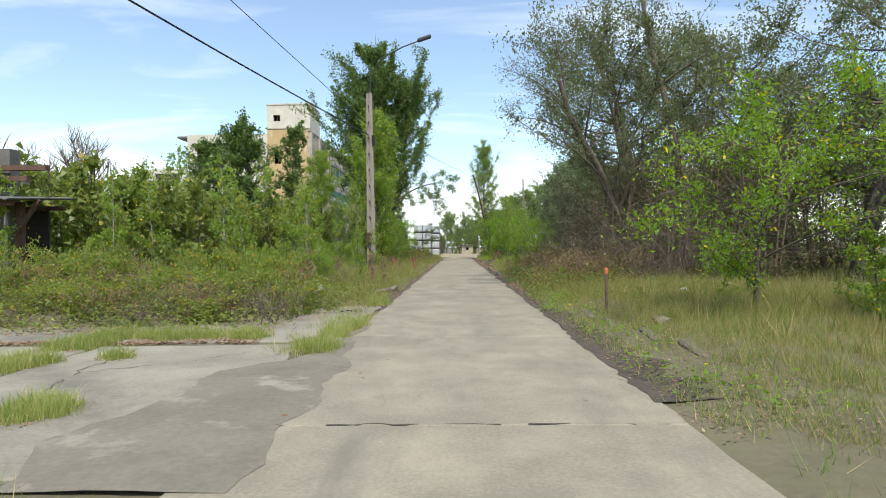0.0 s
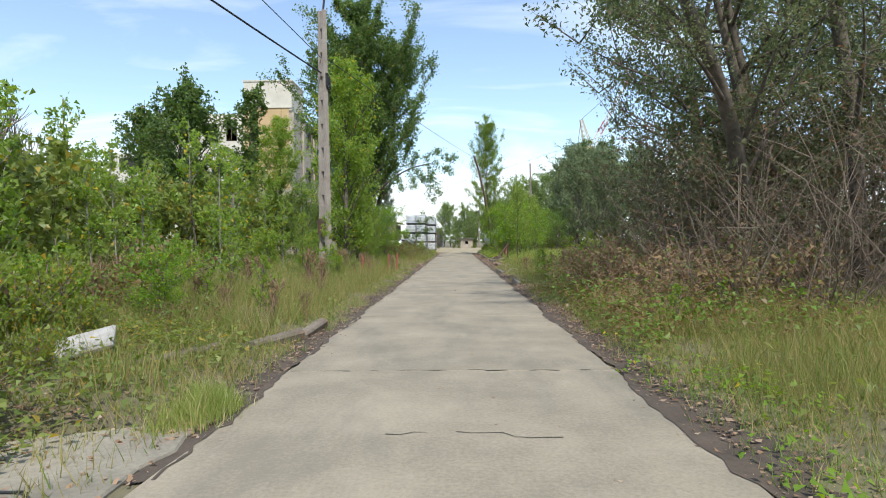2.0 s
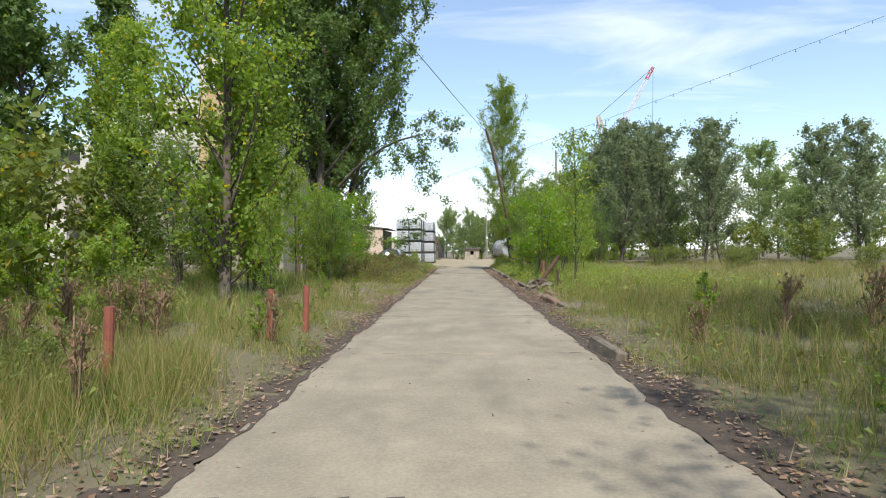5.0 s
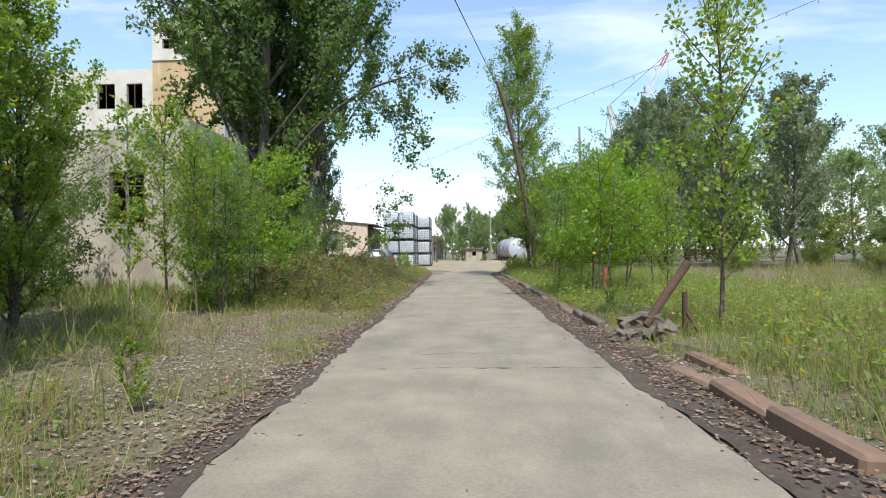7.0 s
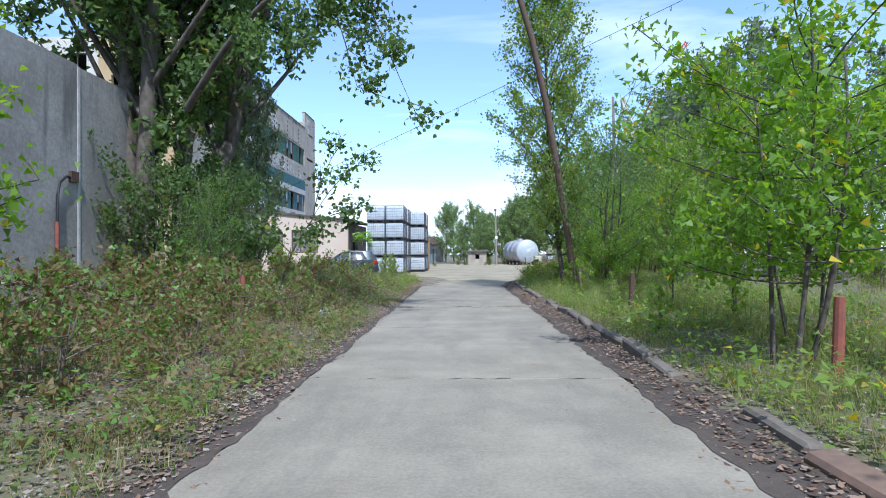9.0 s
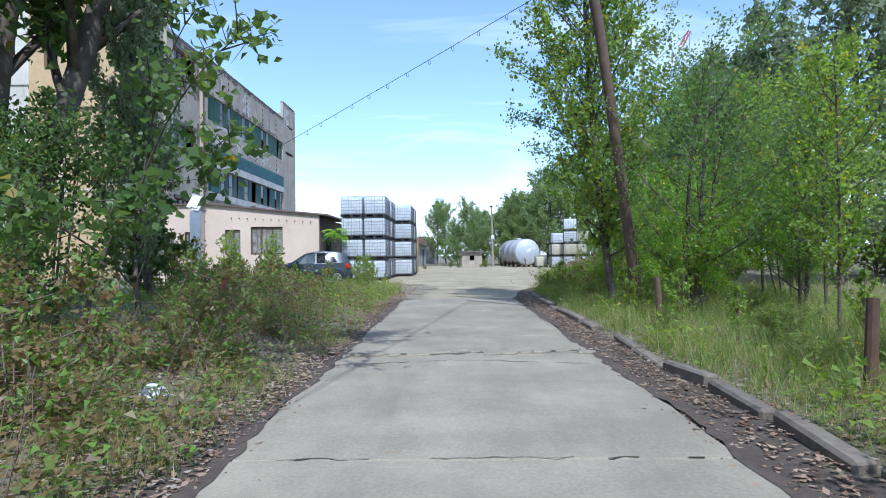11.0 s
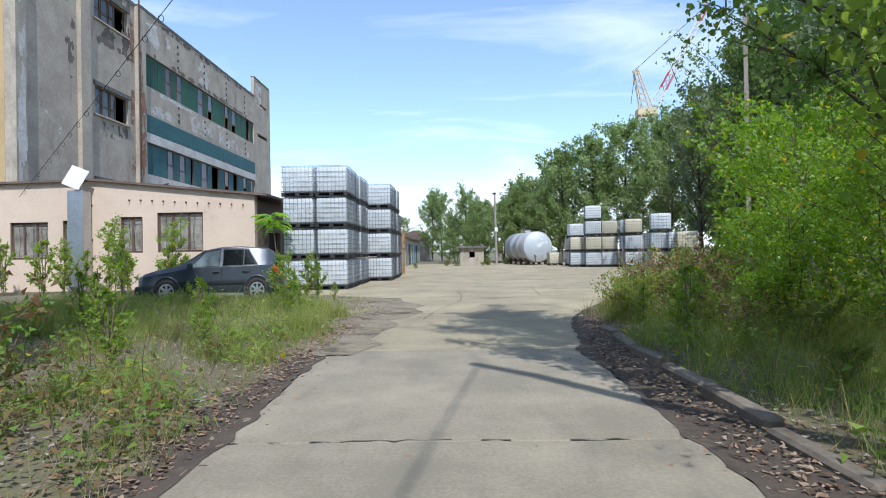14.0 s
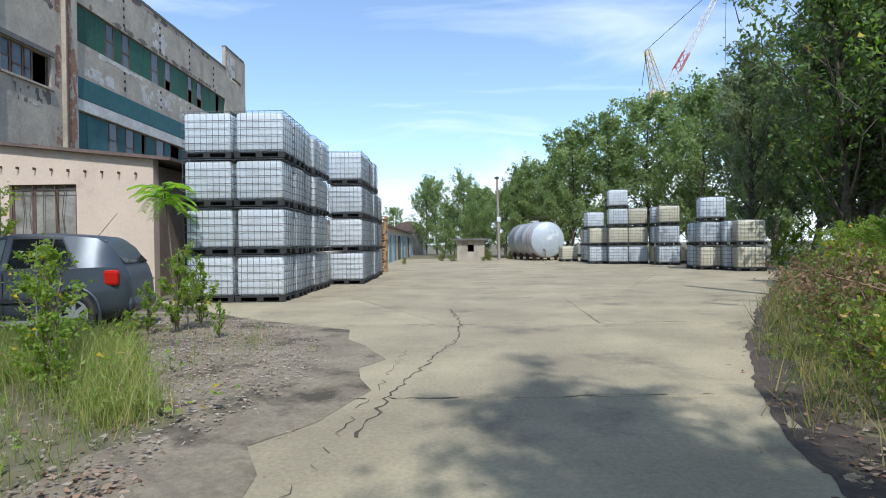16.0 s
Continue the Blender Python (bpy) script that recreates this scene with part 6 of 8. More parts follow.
        ring = [ab.verts.new((x + 0.36 * math.cos(a), sgn * 0.871, max(0.2, 0.315 + 0.36 * math.sin(a)))) for a in np.linspace(0, math.pi, 18)]
        ring2 = [ab.verts.new((x + 0.2 * math.cos(a), sgn * 0.871, 0.315 + 0.2 * math.sin(a))) for a in np.linspace(0, math.pi, 18)]
        for k in range(17):
            ab.faces.new((ring[k], ring[k + 1], ring2[k + 1], ring2[k]))
        part("wheel_arch", ab, M_TRIM, car, "dark wheel arch")
        flare = [(x + 0.375 * math.cos(a), sgn * 0.862, 0.315 + 0.375 * math.sin(a)) for a in np.linspace(-0.25, math.pi + 0.25, 16)]
        adopt(new("arch_flare", tubes("arch_flare", [(flare, 0.028, 0.028)], M_PAINT, 6)), car)
bm = bmesh.new()
pts = [(-0.74, 0.70, 1.03), (-0.22, 0.53, 1.345)]
v = [bm.verts.new(c) for c in ((-0.78, -0.66, 1.025), (-0.78, 0.66, 1.025), (-0.20, 0.53, 1.36), (-0.20, -0.53, 1.36))]
bm.faces.new(v)
part("windscreen", bm, M_GLASS, car)
bm = bmesh.new()
v = [bm.verts.new(c) for c in ((1.62, -0.5, 1.345), (1.62, 0.5, 1.345), (1.96, 0.54, 1.01), (1.96, -0.54, 1.01))]
bm.faces.new(v)
part("rear_window", bm, M_GLASS, car)
part("front_bumper", soft_box(-2.12, -1.86, -0.74, 0.74, 0.24, 0.46, 0.05), M_PAINT, car)
part("rear_bumper", soft_box(1.80, 2.10, -0.62, 0.62, 0.30, 0.54, 0.1), M_PAINT, car)
part("grille", boxes((-2.085, -2.06, -0.35, 0.35, 0.50, 0.62)), M_TRIM, car)
adopt(new("antenna", tubes("antenna", [([(1.35, 0, 1.42), (1.65, 0, 1.75)], 0.006, 0.004)], M_WIRE, 4)), car)

# ---- trees and shrubs: one of each kind is built, the rest are copies ----
big_poplar = tree("poplar_tree", 1, 24.6, 4.0, 4.4, 132, 118000, 0.18, L_POPLAR, up=1.5, shape="egg", clump=0.62, subs=5, stems=6, trunk_r=0.62, leaf_w=0.8, label="tall broad poplar with dark green leaves", fold=False, fan=0.5, even=0.45, lean=(1.9, -0.4))
first(big_poplar, -8.4, 64.35, turn=40)
mid_poplar = tree("poplar_tree", 2, 15.2, 2.0, 2.35, 70, 15000, 0.20, L_POPLAR, up=1.3, shape="egg", clump=0.5, leaf_w=0.8, label="mid-height poplar with dark green leaves", fold=False, stems=2, trunk_r=0.26, fan=0.25, even=0.5)
first(mid_poplar, -17.9, 52.4)
put(mid_poplar, -20.6, 53.5, turn=120, s=0.86)
grey = tree("grey_poplar", 6, 12.5, 1.2, 2.0, 38, 7500, 0.205, L_GREYPOP, up=1.4, shape="spire", clump=0.5, leaf_w=0.75, fold=False, label="grey-green poplar behind the roadside bushes")
slim = tree("poplar_tree", 3, 12.0, 0.9, 1.25, 40, 10000, 0.16, L_POPLAR, up=1.6, shape="spire", clump=0.33, leaf_w=0.8, label="slender upright dark green poplar")
first(slim, -12.9, 52.2)
young = tree("young_poplar", 4, 11.6, 0.5, 1.75, 56, 20000, 0.105, L_YOUNG, M_BARK, up=1.3, shape="egg", clump=0.42, leaf_w=0.85, label="young bright green poplar sapling tree")
first(young, -5.5, 43.7)
put(young, -5.2, 45.6, turn=70, s=0.6)
put(young, -10.1, 48.2, turn=170, s=0.8)
put(young, -6.7, 49.0, turn=250, s=0.52)
put(slim, -9.9, 73.7, turn=60, s=0.95)
put(slim, -11.2, 75.0, turn=160, s=0.8)
lone = tree("poplar_tree", 5, 13.8, 1.4, 1.55, 84, 28000, 0.09, leafy("yellowing_poplar_leaves", (0.135, 0.215, 0.042), (0.26, 0.345, 0.085), (0.48, 0.40, 0.06), 0.03, 0.6), M_BARK, lean=(-0.4, 0.2), trunk_r=0.1, up=1.5, shape="spire", even=0.5, clump=0.38, leaf_w=0.85, label="slender green poplar with some yellow leaves beside the road")
first(lone, 3.6, 68.6, turn=0)
put(slim, -11.8, 76.2, turn=200, s=0.5)


def boughs(name, label, trunk, r0, limbs, n_leaves, leaf, leaf_w, material, seed, bark=None, clump=0.16, twig=0.42, shoots=11, droop=0.35, category="tree"):
    """A tree or bush whose trunk and limbs reach to given places; each limb carries side shoots, and these the leaves."""
    rng = np.random.default_rng(seed)
    bark = bark or M_BARK
    pts = np.array(trunk, float)
    for _ in range(2):
        q, r = pts[:-1] * 0.75 + pts[1:] * 0.25, pts[:-1] * 0.25 + pts[1:] * 0.75
        pts = np.concatenate([pts[:1], np.stack([q, r], 1).reshape(-1, 3), pts[-1:]])
    lines, segs = [], []
    for f, tip in limbs:
        k = min(len(pts) - 1, int(f * (len(pts) - 1)))
        a, b = pts[k], np.array(tip, float)
        ln = np.linalg.norm(b - a)
        limb = curve_to(a, b, np.array([0, 0, 0.14 * ln]) + rng.normal(size=3) * 0.06 * ln, 9)
        lines.append((limb, max(0.012, r0 * (1 - 0.7 * f) * 0.45), 0.006))
        for j in range(shoots):
            q = limb[rng.integers(2, 9)]
            d = rng.normal(size=3) + (b - a) / ln * 0.7
            d[2] = d[2] * 0.7 + 0.15
            e = q + d / np.linalg.norm(d) * twig * rng.uniform(0.5, 1.5) * min(1.6, 0.5 + ln * 0.3)
            lines.append((curve_to(q, e, rng.normal(size=3) * 0.05, 3), 0.009, 0.003))
            segs.append((q, e))
            for _ in range(2):
                e2 = (q + e) / 2 + rng.normal(size=3) * twig * 0.4
                lines.append((((q + e) / 2, e2), 0.005, 0.002))
                segs.append(((q + e) / 2, e2))
    segs = np.array(segs)
    w = rng.uniform(0.3, 1.7, len(segs))
    pick = rng.choice(len(segs), n_leaves, p=w / w.sum())
    al = rng.uniform(0.1, 1.1, n_leaves)[:, None]
    pos = segs[pick, 0] * (1 - al) + segs[pick, 1] * al + rng.normal(size=(n_leaves, 3)) * clump * 0.5
    ob = thing(name, (0, 0, 0), label, category)
    adopt(new("trunk", tubes("trunk", [(pts, r0, max(0.012, r0 * 0.3))], bark, 8)), ob)
    tagged(adopt(new("branchwork", tubes("branchwork", lines, bark, 4)), ob), kind="stuff")
    adopt(new("crown", leaves("crown", pos, leaf, leaf * leaf_w, material, rng, droop)), ob)
    return ob


# left thicket
shrub_a = tree("shrub", 11, 3.4, 0.1, 1.8, 40, 4300, 0.118, L_SHRUB, stems=8, up=1.2, shape="round", clump=0.34, trunk_r=0.06, label="dense green roadside shrub in leaf", category="shrub", group="shrubs of the thicket", fold=False, fan=0.5, even=0.85)
shrub_b = tree("shrub", 12, 4.4, 0.1, 1.6, 28, 3100, 0.150, L_YOUNG, stems=4, up=1.2, shape="egg", clump=0.36, trunk_r=0.06, label="tall light green roadside shrub", category="shrub", group="shrubs of the thicket", fold=False)
shrub_c = tree("shrub", 13, 2.3, 0.05, 1.5, 36, 5200, 0.085, L_SHRUB, stems=9, up=1.1, shape="spire", clump=0.3, trunk_r=0.04, label="low spreading green shrub", category="shrub", group="shrubs of the thicket", fold=False, fan=0.6, even=0.9)
far_shrub = tree("shrub", 22, 4.2, 0.1, 1.9, 24, 2400, 0.19, L_SHRUB, stems=4, up=1.0, shape="egg", clump=0.4, trunk_r=0.06, label="green shrub deep in the thicket", category="shrub", group="shrubs of the thicket", subs=3, fold=False)
wand = tree("sapling", 23, 5.6, 0.8, 0.75, 18, 950, 0.138, L_YOUNG, M_BARK_PALE, up=1.5, shape="spire", clump=0.24, trunk_r=0.035, leaf_w=0.7, label="slender light green sapling in the thicket", group="saplings of the thicket", subs=3, fold=False)
lime = tree("maple_shrub", 14, 4.5, 1.1, 1.75, 36, 6800, 0.088, L_LIME, stems=3, up=0.75, shape="round", clump=0.34, trunk_r=0.06, label="bright lime green maple bush", category="shrub", fold=False)
dark = tree("thicket_shrub", 15, 4.4, 0.2, 2.1, 46, 6500, 0.10, L_DARK, L_TWIG, stems=7, up=0.7, shape="round", clump=0.5, trunk_r=0.09, leaf_w=0.5, subs=7, label="dark dense thicket shrub with bare twigs", category="shrub", fold=False)
willow = tree("willow_tree", 16, 10.6, 2.6, 3.5, 26, 20000, 0.115, L_OLIVE, stems=2, up=0.55, subs=8, shape="round", clump=0.55, trunk_r=0.34, leaf_w=0.56, lean=(-1.6, -0.6), label="leaning olive-grey willow with open crown", category="tree", droop=0.5, fold=False, even=0.9)
sapling = tree("sapling", 17, 5.4, 0.9, 0.9, 30, 3000, 0.072, L_YOUNG, up=1.3, shape="spire", clump=0.3, trunk_r=0.034, leaf_w=0.85, subs=5, label="thin young poplar sapling")
weed = tree("tall_weed", 18, 1.75, 0.15, 0.36, 14, 520, 0.085, L_YOUNG, L_TWIG, stems=3, up=1.4, shape="egg", clump=0.13, trunk_r=0.018, label="tall leafy green roadside weed", category="weed", group="tall weeds at the verge", subs=3, fold=False)
bramble = tree("bramble", 19, 1.1, 0.1, 1.1, 18, 1500, 0.085, L_RUSSET, L_TWIG, stems=6, up=0.45, shape="round", clump=0.24, trunk_r=0.02, label="russet and green bramble clump", category="shrub", group="brambles at the verge", subs=3, fold=False)
far_a = tree("woodland_tree", 20, 13.0, 1.0, 3.5, 34, 9000, 0.225, L_FAR, fold=False, up=0.9, shape="egg", clump=0.75, subs=4, leaf_w=0.8, label="distant dark green broadleaf tree", group="far wood")
far_b = tree("woodland_tree", 21, 12.0, 0.8, 2.4, 32, 7600, 0.215, L_FAR, fold=False, up=1.4, shape="spire", clump=0.62, subs=4, leaf_w=0.8, label="distant upright green poplar tree", group="far wood")

rt = random.Random(8)
LEFT = [(shrub_c, -6.3, 18.9, 0.62), (shrub_c, -8.4, 18.6, 0.75), (shrub_c, -10.4, 18.8, 0.8), (shrub_c, -4.6, 19.2, 0.45), (shrub_a, -9.6, 19.9, 0.7), (shrub_c, -12.6, 18.2, 0.9), (shrub_a, -7.2, 20.3, 0.6), (shrub_c, -5.2, 20.2, 0.85), (shrub_a, -8.2, 21.3, 0.9), (shrub_c, -3.9, 22.2, 0.62), (shrub_a, -6.2, 23.6, 0.8), (shrub_b, -11.0, 21.5, 0.8), (shrub_a, -13.5, 20.5, 1.0), (shrub_b, -9.4, 24.5, 0.8),
        (shrub_a, -16.5, 22.5, 1.1), (shrub_b, -12.8, 25.5, 0.95), (shrub_c, -7.0, 26.8, 1.0), (shrub_b, -8.6, 29.0, 0.72), (shrub_a, -11.2, 29.5, 1.05), (shrub_b, -15.0, 28.5, 1.05), (shrub_b, -18.0, 27.0, 1.1), (shrub_a, -21.0, 25.0, 1.2),
        (shrub_b, -9.8, 33.5, 0.8), (shrub_a, -12.5, 34.0, 1.1), (shrub_b, -16.0, 34.0, 1.1), (shrub_a, -20.0, 32.0, 1.2), (shrub_b, -24.0, 30.0, 1.3), (shrub_b, -7.6, 37.5, 0.9), (shrub_a, -10.5, 38.5, 1.1), (shrub_b, -14.0, 39.5, 1.15),
        (shrub_a, -18.0, 39.0, 1.2), (shrub_b, -22.5, 37.5, 1.3), (shrub_a, -28.0, 36.0, 1.4), (shrub_b, -9.2, 42.5, 1.1), (shrub_a, -12.5, 44.5, 1.2), (shrub_b, -16.5, 45.5, 1.3), (shrub_a, -21.0, 45.0, 1.4), (shrub_b, -26.0, 44.0, 1.5),
        (shrub_b, -32.0, 43.0, 1.5), (shrub_a, -38.0, 46.0, 1.6), (shrub_b, -30.0, 52.0, 1.7), (shrub_b, -24.5, 51.0, 1.5), (shrub_a, -36.0, 55.0, 1.7), (shrub_b, -5.3, 34.6, 0.62), (shrub_c, -3.9, 34.2, 0.7), (shrub_a, -5.0, 39.0, 0.75),
        (shrub_b, -6.8, 41.2, 1.0), (shrub_c, -3.9, 47.3, 0.55), (shrub_b, -11.0, 48.5, 1.1), (shrub_b, -8.6, 50.2, 0.85), (shrub_a, -9.6, 52.5, 0.95), (shrub_a, -16.0, 56.0, 0.95), 
        (shrub_a, -5.6, 66.6, 0.6), (shrub_c, -10.4, 75.6, 0.6),
        (shrub_c, -10.4, 36.0, 1.2), (shrub_c, -13.6, 31.6, 1.3), (shrub_c, -8.0, 31.4, 1.0), (shrub_c, -10.8, 27.0, 1.1), (shrub_c, -7.6, 44.4, 1.0), (shrub_c, -12.0, 41.5, 1.4), (shrub_c, -16.5, 37.0, 1.5), (shrub_c, -20.5, 42.0, 1.6), (shrub_a, -25.0, 39.0, 1.4), (shrub_a, -14.0, 48.5, 1.3), (shrub_a, -18.5, 49.0, 1.4), (shrub_a, -29.0, 47.5, 1.5),
        (shrub_a, -16.0, 17.0, 1.0), (shrub_a, -19.0, 18.5, 1.2), (shrub_b, -22.0, 21.0, 1.3)]
used = set()
for src, x, y, s in LEFT:
    if y < 23.8 and x > -12:
        s *= 0.56
    elif y < 31 and x > -12:
        s *= 0.72
    elif x < -9.8 and y < 40:
        s *= 0.88
    if x < -13.5 or (y > 36 and x < -10):
        src = far_shrub
    if src.name not in used:
        used.add(src.name)
        first(src, x, y, turn=rt.uniform(0, 360), s=s)
    else:
        put(src, x, y, turn=rt.uniform(0, 360), s=s * rt.uniform(0.94, 1.06), sz=s * rt.uniform(0.9, 1.12))
for x, y, s in ((-7.6, 22.8, 0.8), (-9.8, 22.6, 0.95), (-6.6, 25.4, 0.7), (-8.4, 26.6, 0.95), (-11.4, 24.0, 1.0), (-10.2, 30.6, 1.0), (-7.4, 33.0, 0.85), (-9.0, 36.0, 1.0), (-12.0, 27.6, 1.1), (-13.4, 23.2, 1.05), (-14.6, 30.6, 1.2), (-12.2, 36.8, 1.2), (-6.6, 35.4, 0.8), (-8.6, 40.4, 1.15), (-10.8, 43.4, 1.3),
                (-5.9, 28.6, 0.55), (-16.4, 26.0, 1.2), (-18.8, 23.0, 1.2), (-15.4, 36.2, 1.3), (-11.6, 39.6, 1.2), (-13.2, 46.2, 1.4), (-17.2, 42.6, 1.4), (-10.0, 20.6, 0.8), (-12.4, 19.4, 0.8)):
    put(wand, x, y, turn=rt.uniform(0, 360), s=s * rt.choice((0.55, 0.65, 0.7, 0.8, 1.0)), tip=(rt.uniform(-5, 5), rt.uniform(-5, 5)))
first(wand, -6.9, 30.2, turn=30, s=0.8)
suckers = tree("poplar_suckers", 33, 4.6, 0.4, 1.9, 40, 6200, 0.10, L_POPLAR, stems=6, up=1.0, shape="round", clump=0.4, trunk_r=0.07, leaf_w=0.85, label="poplar shoots round the old trunk", category="shrub")
first(suckers, -7.1, 64.9, s=0.85, sz=0.95)
put(suckers, -7.7, 63.8, turn=90, s=1.0)
put(suckers, -11.6, 56.6, turn=30, s=0.9)
first(lime, 3.55, 56.2, turn=30, s=0.95)
put(lime, -4.8, 53.7, turn=200, s=0.95, label="bright lime green maple bush near the grey building")
put(lime, 4.6, 57.6, turn=100, s=0.85)
put(lime, 8.4, 11.6, turn=80, s=1.05)
put(shrub_b, 6.8, 13.4, turn=100, s=0.8)
put(shrub_b, 9.4, 10.6, turn=200, s=1.0)
airy = tree("roadside_tree", 31, 7.6, 0.7, 2.2, 40, 12500, 0.07, L_ROADSIDE, M_BARK, stems=3, fold=False, up=0.85, shape="round", clump=0.42, trunk_r=0.11, leaf_w=0.8, subs=6, label="young bright green tree beside the road")
put(shrub_b, -5.3, 53.2, turn=60, s=1.05)
for x, y, turn, s in ((5.7, 69.6, 0, 0.62), (6.9, 72.2, 70, 0.8), (5.0, 71.6, 140, 0.55), (7.9, 69.2, 210, 0.75), (4.5, 66.3, 300, 0.5), (4.7, 73.4, 20, 0.5), (-4.3, 21.7, 50, 0.3), (-5.6, 20.6, 170, 0.27)):
    put(lime, x, y, turn=turn, s=s, label="small bright yellow-green maple bush")
first(airy, 4.35, 66.5, turn=20, s=0.8)
put(airy, 6.9, 66.8, turn=95, s=0.8)
put(airy, 10.4, 73.2, turn=50, s=0.8)
put(airy, -6.1, 62.6, turn=130, s=0.55)
put(airy, -9.6, 53.4, turn=190, s=0.95)
put(airy, -5.0, 52.6, turn=300, s=0.6)
put(airy, -8.4, 47.8, turn=250, s=0.9)
first(dark, 5.6, 24.8, turn=10, s=0.9)
for x, y, s in ((5.2, 27.0, 0.85), (7.2, 27.5, 1.1), (9.6, 26.0, 1.25), (6.9, 30.4, 0.95), (9.2, 31.0, 1.25), (12.0, 29.0, 1.4), (8.6, 33.6, 0.95), (11.0, 35.0, 1.3), (9.8, 22.5, 1.15), (12.5, 24.0, 1.4), (14.5, 33.0, 1.4), (13.5, 19.0, 1.2), (14.0, 38.0, 1.3)):
    put(dark, x, y, turn=rt.uniform(0, 360), s=s)
boughs("poplar_limb", "long leafy poplar limb hanging over the road", [(-7.2, 63.4, 5.2), (-5.4, 62.0, 6.6), (-3.6, 60.8, 7.4), (-2.0, 60.0, 7.6)], 0.11,
       [(1.0, (0.0, 59.3, 7.9)), (1.0, (-0.35, 59.5, 6.9)), (0.9, (-0.95, 59.5, 4.25)), (0.9, (-1.25, 59.4, 5.4)), (0.75, (-2.0, 59.6, 4.6)), (0.7, (-2.6, 60.1, 6.0)), (0.6, (-3.4, 60.2, 5.2)), (0.8, (-1.6, 60.2, 8.6)), (0.45, (-4.4, 60.8, 5.6)), (0.6, (-3.0, 60.4, 8.4))],
       4200, 0.115, 0.85, L_POPLAR, 305, clump=0.26, twig=0.42, shoots=9, droop=0.5, category="tree limb")
boughs("poplar_shoot", "grey-green poplar shoot with broad leaves", [(-4.2, 61.2, -0.1), (-3.8, 61.0, 1.3), (-3.2, 60.8, 2.1)], 0.04,
       [(1.0, (-1.95, 60.0, 3.2)), (0.9, (-2.1, 60.2, 2.3)), (0.7, (-2.8, 60.0, 1.7)), (1.0, (-2.5, 60.4, 3.6)), (0.6, (-4.2, 60.2, 1.9))],
       850, 0.10, 0.85, L_POPLAR, 306, clump=0.24, twig=0.34, shoots=9, category="tree")
boughs("willow_tree", "old leaning willow with a dark trunk over the verge", [(6.4, 25.8, -0.1), (5.8, 24.8, 2.1), (4.8, 23.5, 3.9), (3.8, 22.7, 5.1), (3.3, 22.5, 6.6)], 0.2,
       [(0.5, (2.95, 22.0, 4.8)), (0.6, (1.75, 21.9, 5.3)), (0.72, (2.2, 22.4, 6.7)), (0.66, (4.2, 21.6, 6.3)), (0.85, (3.0, 22.8, 8.3)), (0.4, (5.3, 22.5, 4.7)), (1.0, (4.3, 23.6, 9.4)), (0.8, (1.95, 22.9, 7.0)), (0.35, (6.6, 23.4, 5.4)), (0.95, (5.4, 23.8, 8.0)), (0.7, (2.6, 21.5, 5.9))],
       9500, 0.075, 0.36, L_OLIVE, 301, clump=0.3, twig=0.5, shoots=15)
boughs("willow_tree", "tall dark-stemmed willow in the thicket", [(8.6, 25.6, -0.1), (8.3, 25.3, 3.0), (7.7, 25.0, 6.0), (7.0, 25.2, 9.0), (6.8, 25.4, 11.0)], 0.19,
       [(0.5, (6.2, 24.2, 7.4)), (0.6, (9.4, 24.0, 8.2)), (0.75, (5.6, 25.0, 9.6)), (0.85, (8.2, 25.6, 11.2)), (1.0, (6.4, 25.6, 12.4)), (0.4, (9.8, 25.4, 6.4)), (0.35, (7.2, 23.6, 5.6)), (0.9, (5.7, 26.2, 11.0))],
       8500, 0.085, 0.38, L_OLIVE, 302, clump=0.34, twig=0.6, shoots=15)
boughs("plum_bush", "bright green bush with arching leafy shoots", [(5.7, 15.2, -0.1), (5.6, 15.0, 0.9), (5.5, 14.7, 1.8), (5.6, 14.4, 2.8)], 0.07,
       [(0.5, (2.95, 13.2, 1.75)), (0.6, (3.15, 13.5, 2.45)), (0.3, (4.0, 13.0, 1.35)), (0.8, (3.6, 13.9, 3.1)), (0.5, (4.7, 12.6, 2.2)), (0.9, (4.7, 13.3, 3.6)), (0.7, (5.7, 12.6, 2.8)), (1.0, (6.4, 13.2, 4.0)), (0.4, (6.8, 12.4, 1.8)), (0.8, (7.5, 13.6, 3.2)), (1.0, (5.2, 14.5, 4.3)), (1.0, (7.0, 14.4, 4.5)), (0.6, (8.4, 13.0, 2.4)), (0.3, (4.4, 14.2, 1.2)), (0.8, (4.2, 13.0, 2.9))],
       6800, 0.085, 0.45, L_LIME, 303, clump=0.2, twig=0.4, shoots=12, droop=0.5, category="shrub")
boughs("roadside_tree", "young tree with a leafy limb reaching over the road", [(4.7, 70.9, -0.1), (4.6, 70.8, 2.0), (4.3, 70.7, 4.0), (4.0, 70.6, 6.2)], 0.09,
       [(0.6, (1.5, 70.2, 4.9)), (0.5, (1.9, 70.6, 4.1)), (0.8, (2.2, 70.0, 5.9)), (0.95, (2.6, 71.0, 6.8)), (0.4, (2.5, 70.3, 3.4)), (1.0, (3.8, 70.2, 7.6)), (0.7, (3.4, 69.6, 5.0)), (0.9, (5.2, 70.4, 7.0)), (0.5, (5.6, 71.2, 4.8))],
       5600, 0.07, 0.8, L_ROADSIDE, 304, clump=0.2, twig=0.4, shoots=11)
wide = tree("poplar_tree", 34, 17.5, 1.8, 4.0, 84, 15500, 0.20, L_POPLAR, up=1.1, shape="egg", clump=0.6, leaf_w=0.8, label="tall dark poplar hanging over the stacked tanks", fold=False, stems=2, trunk_r=0.34, fan=0.3, even=0.6)
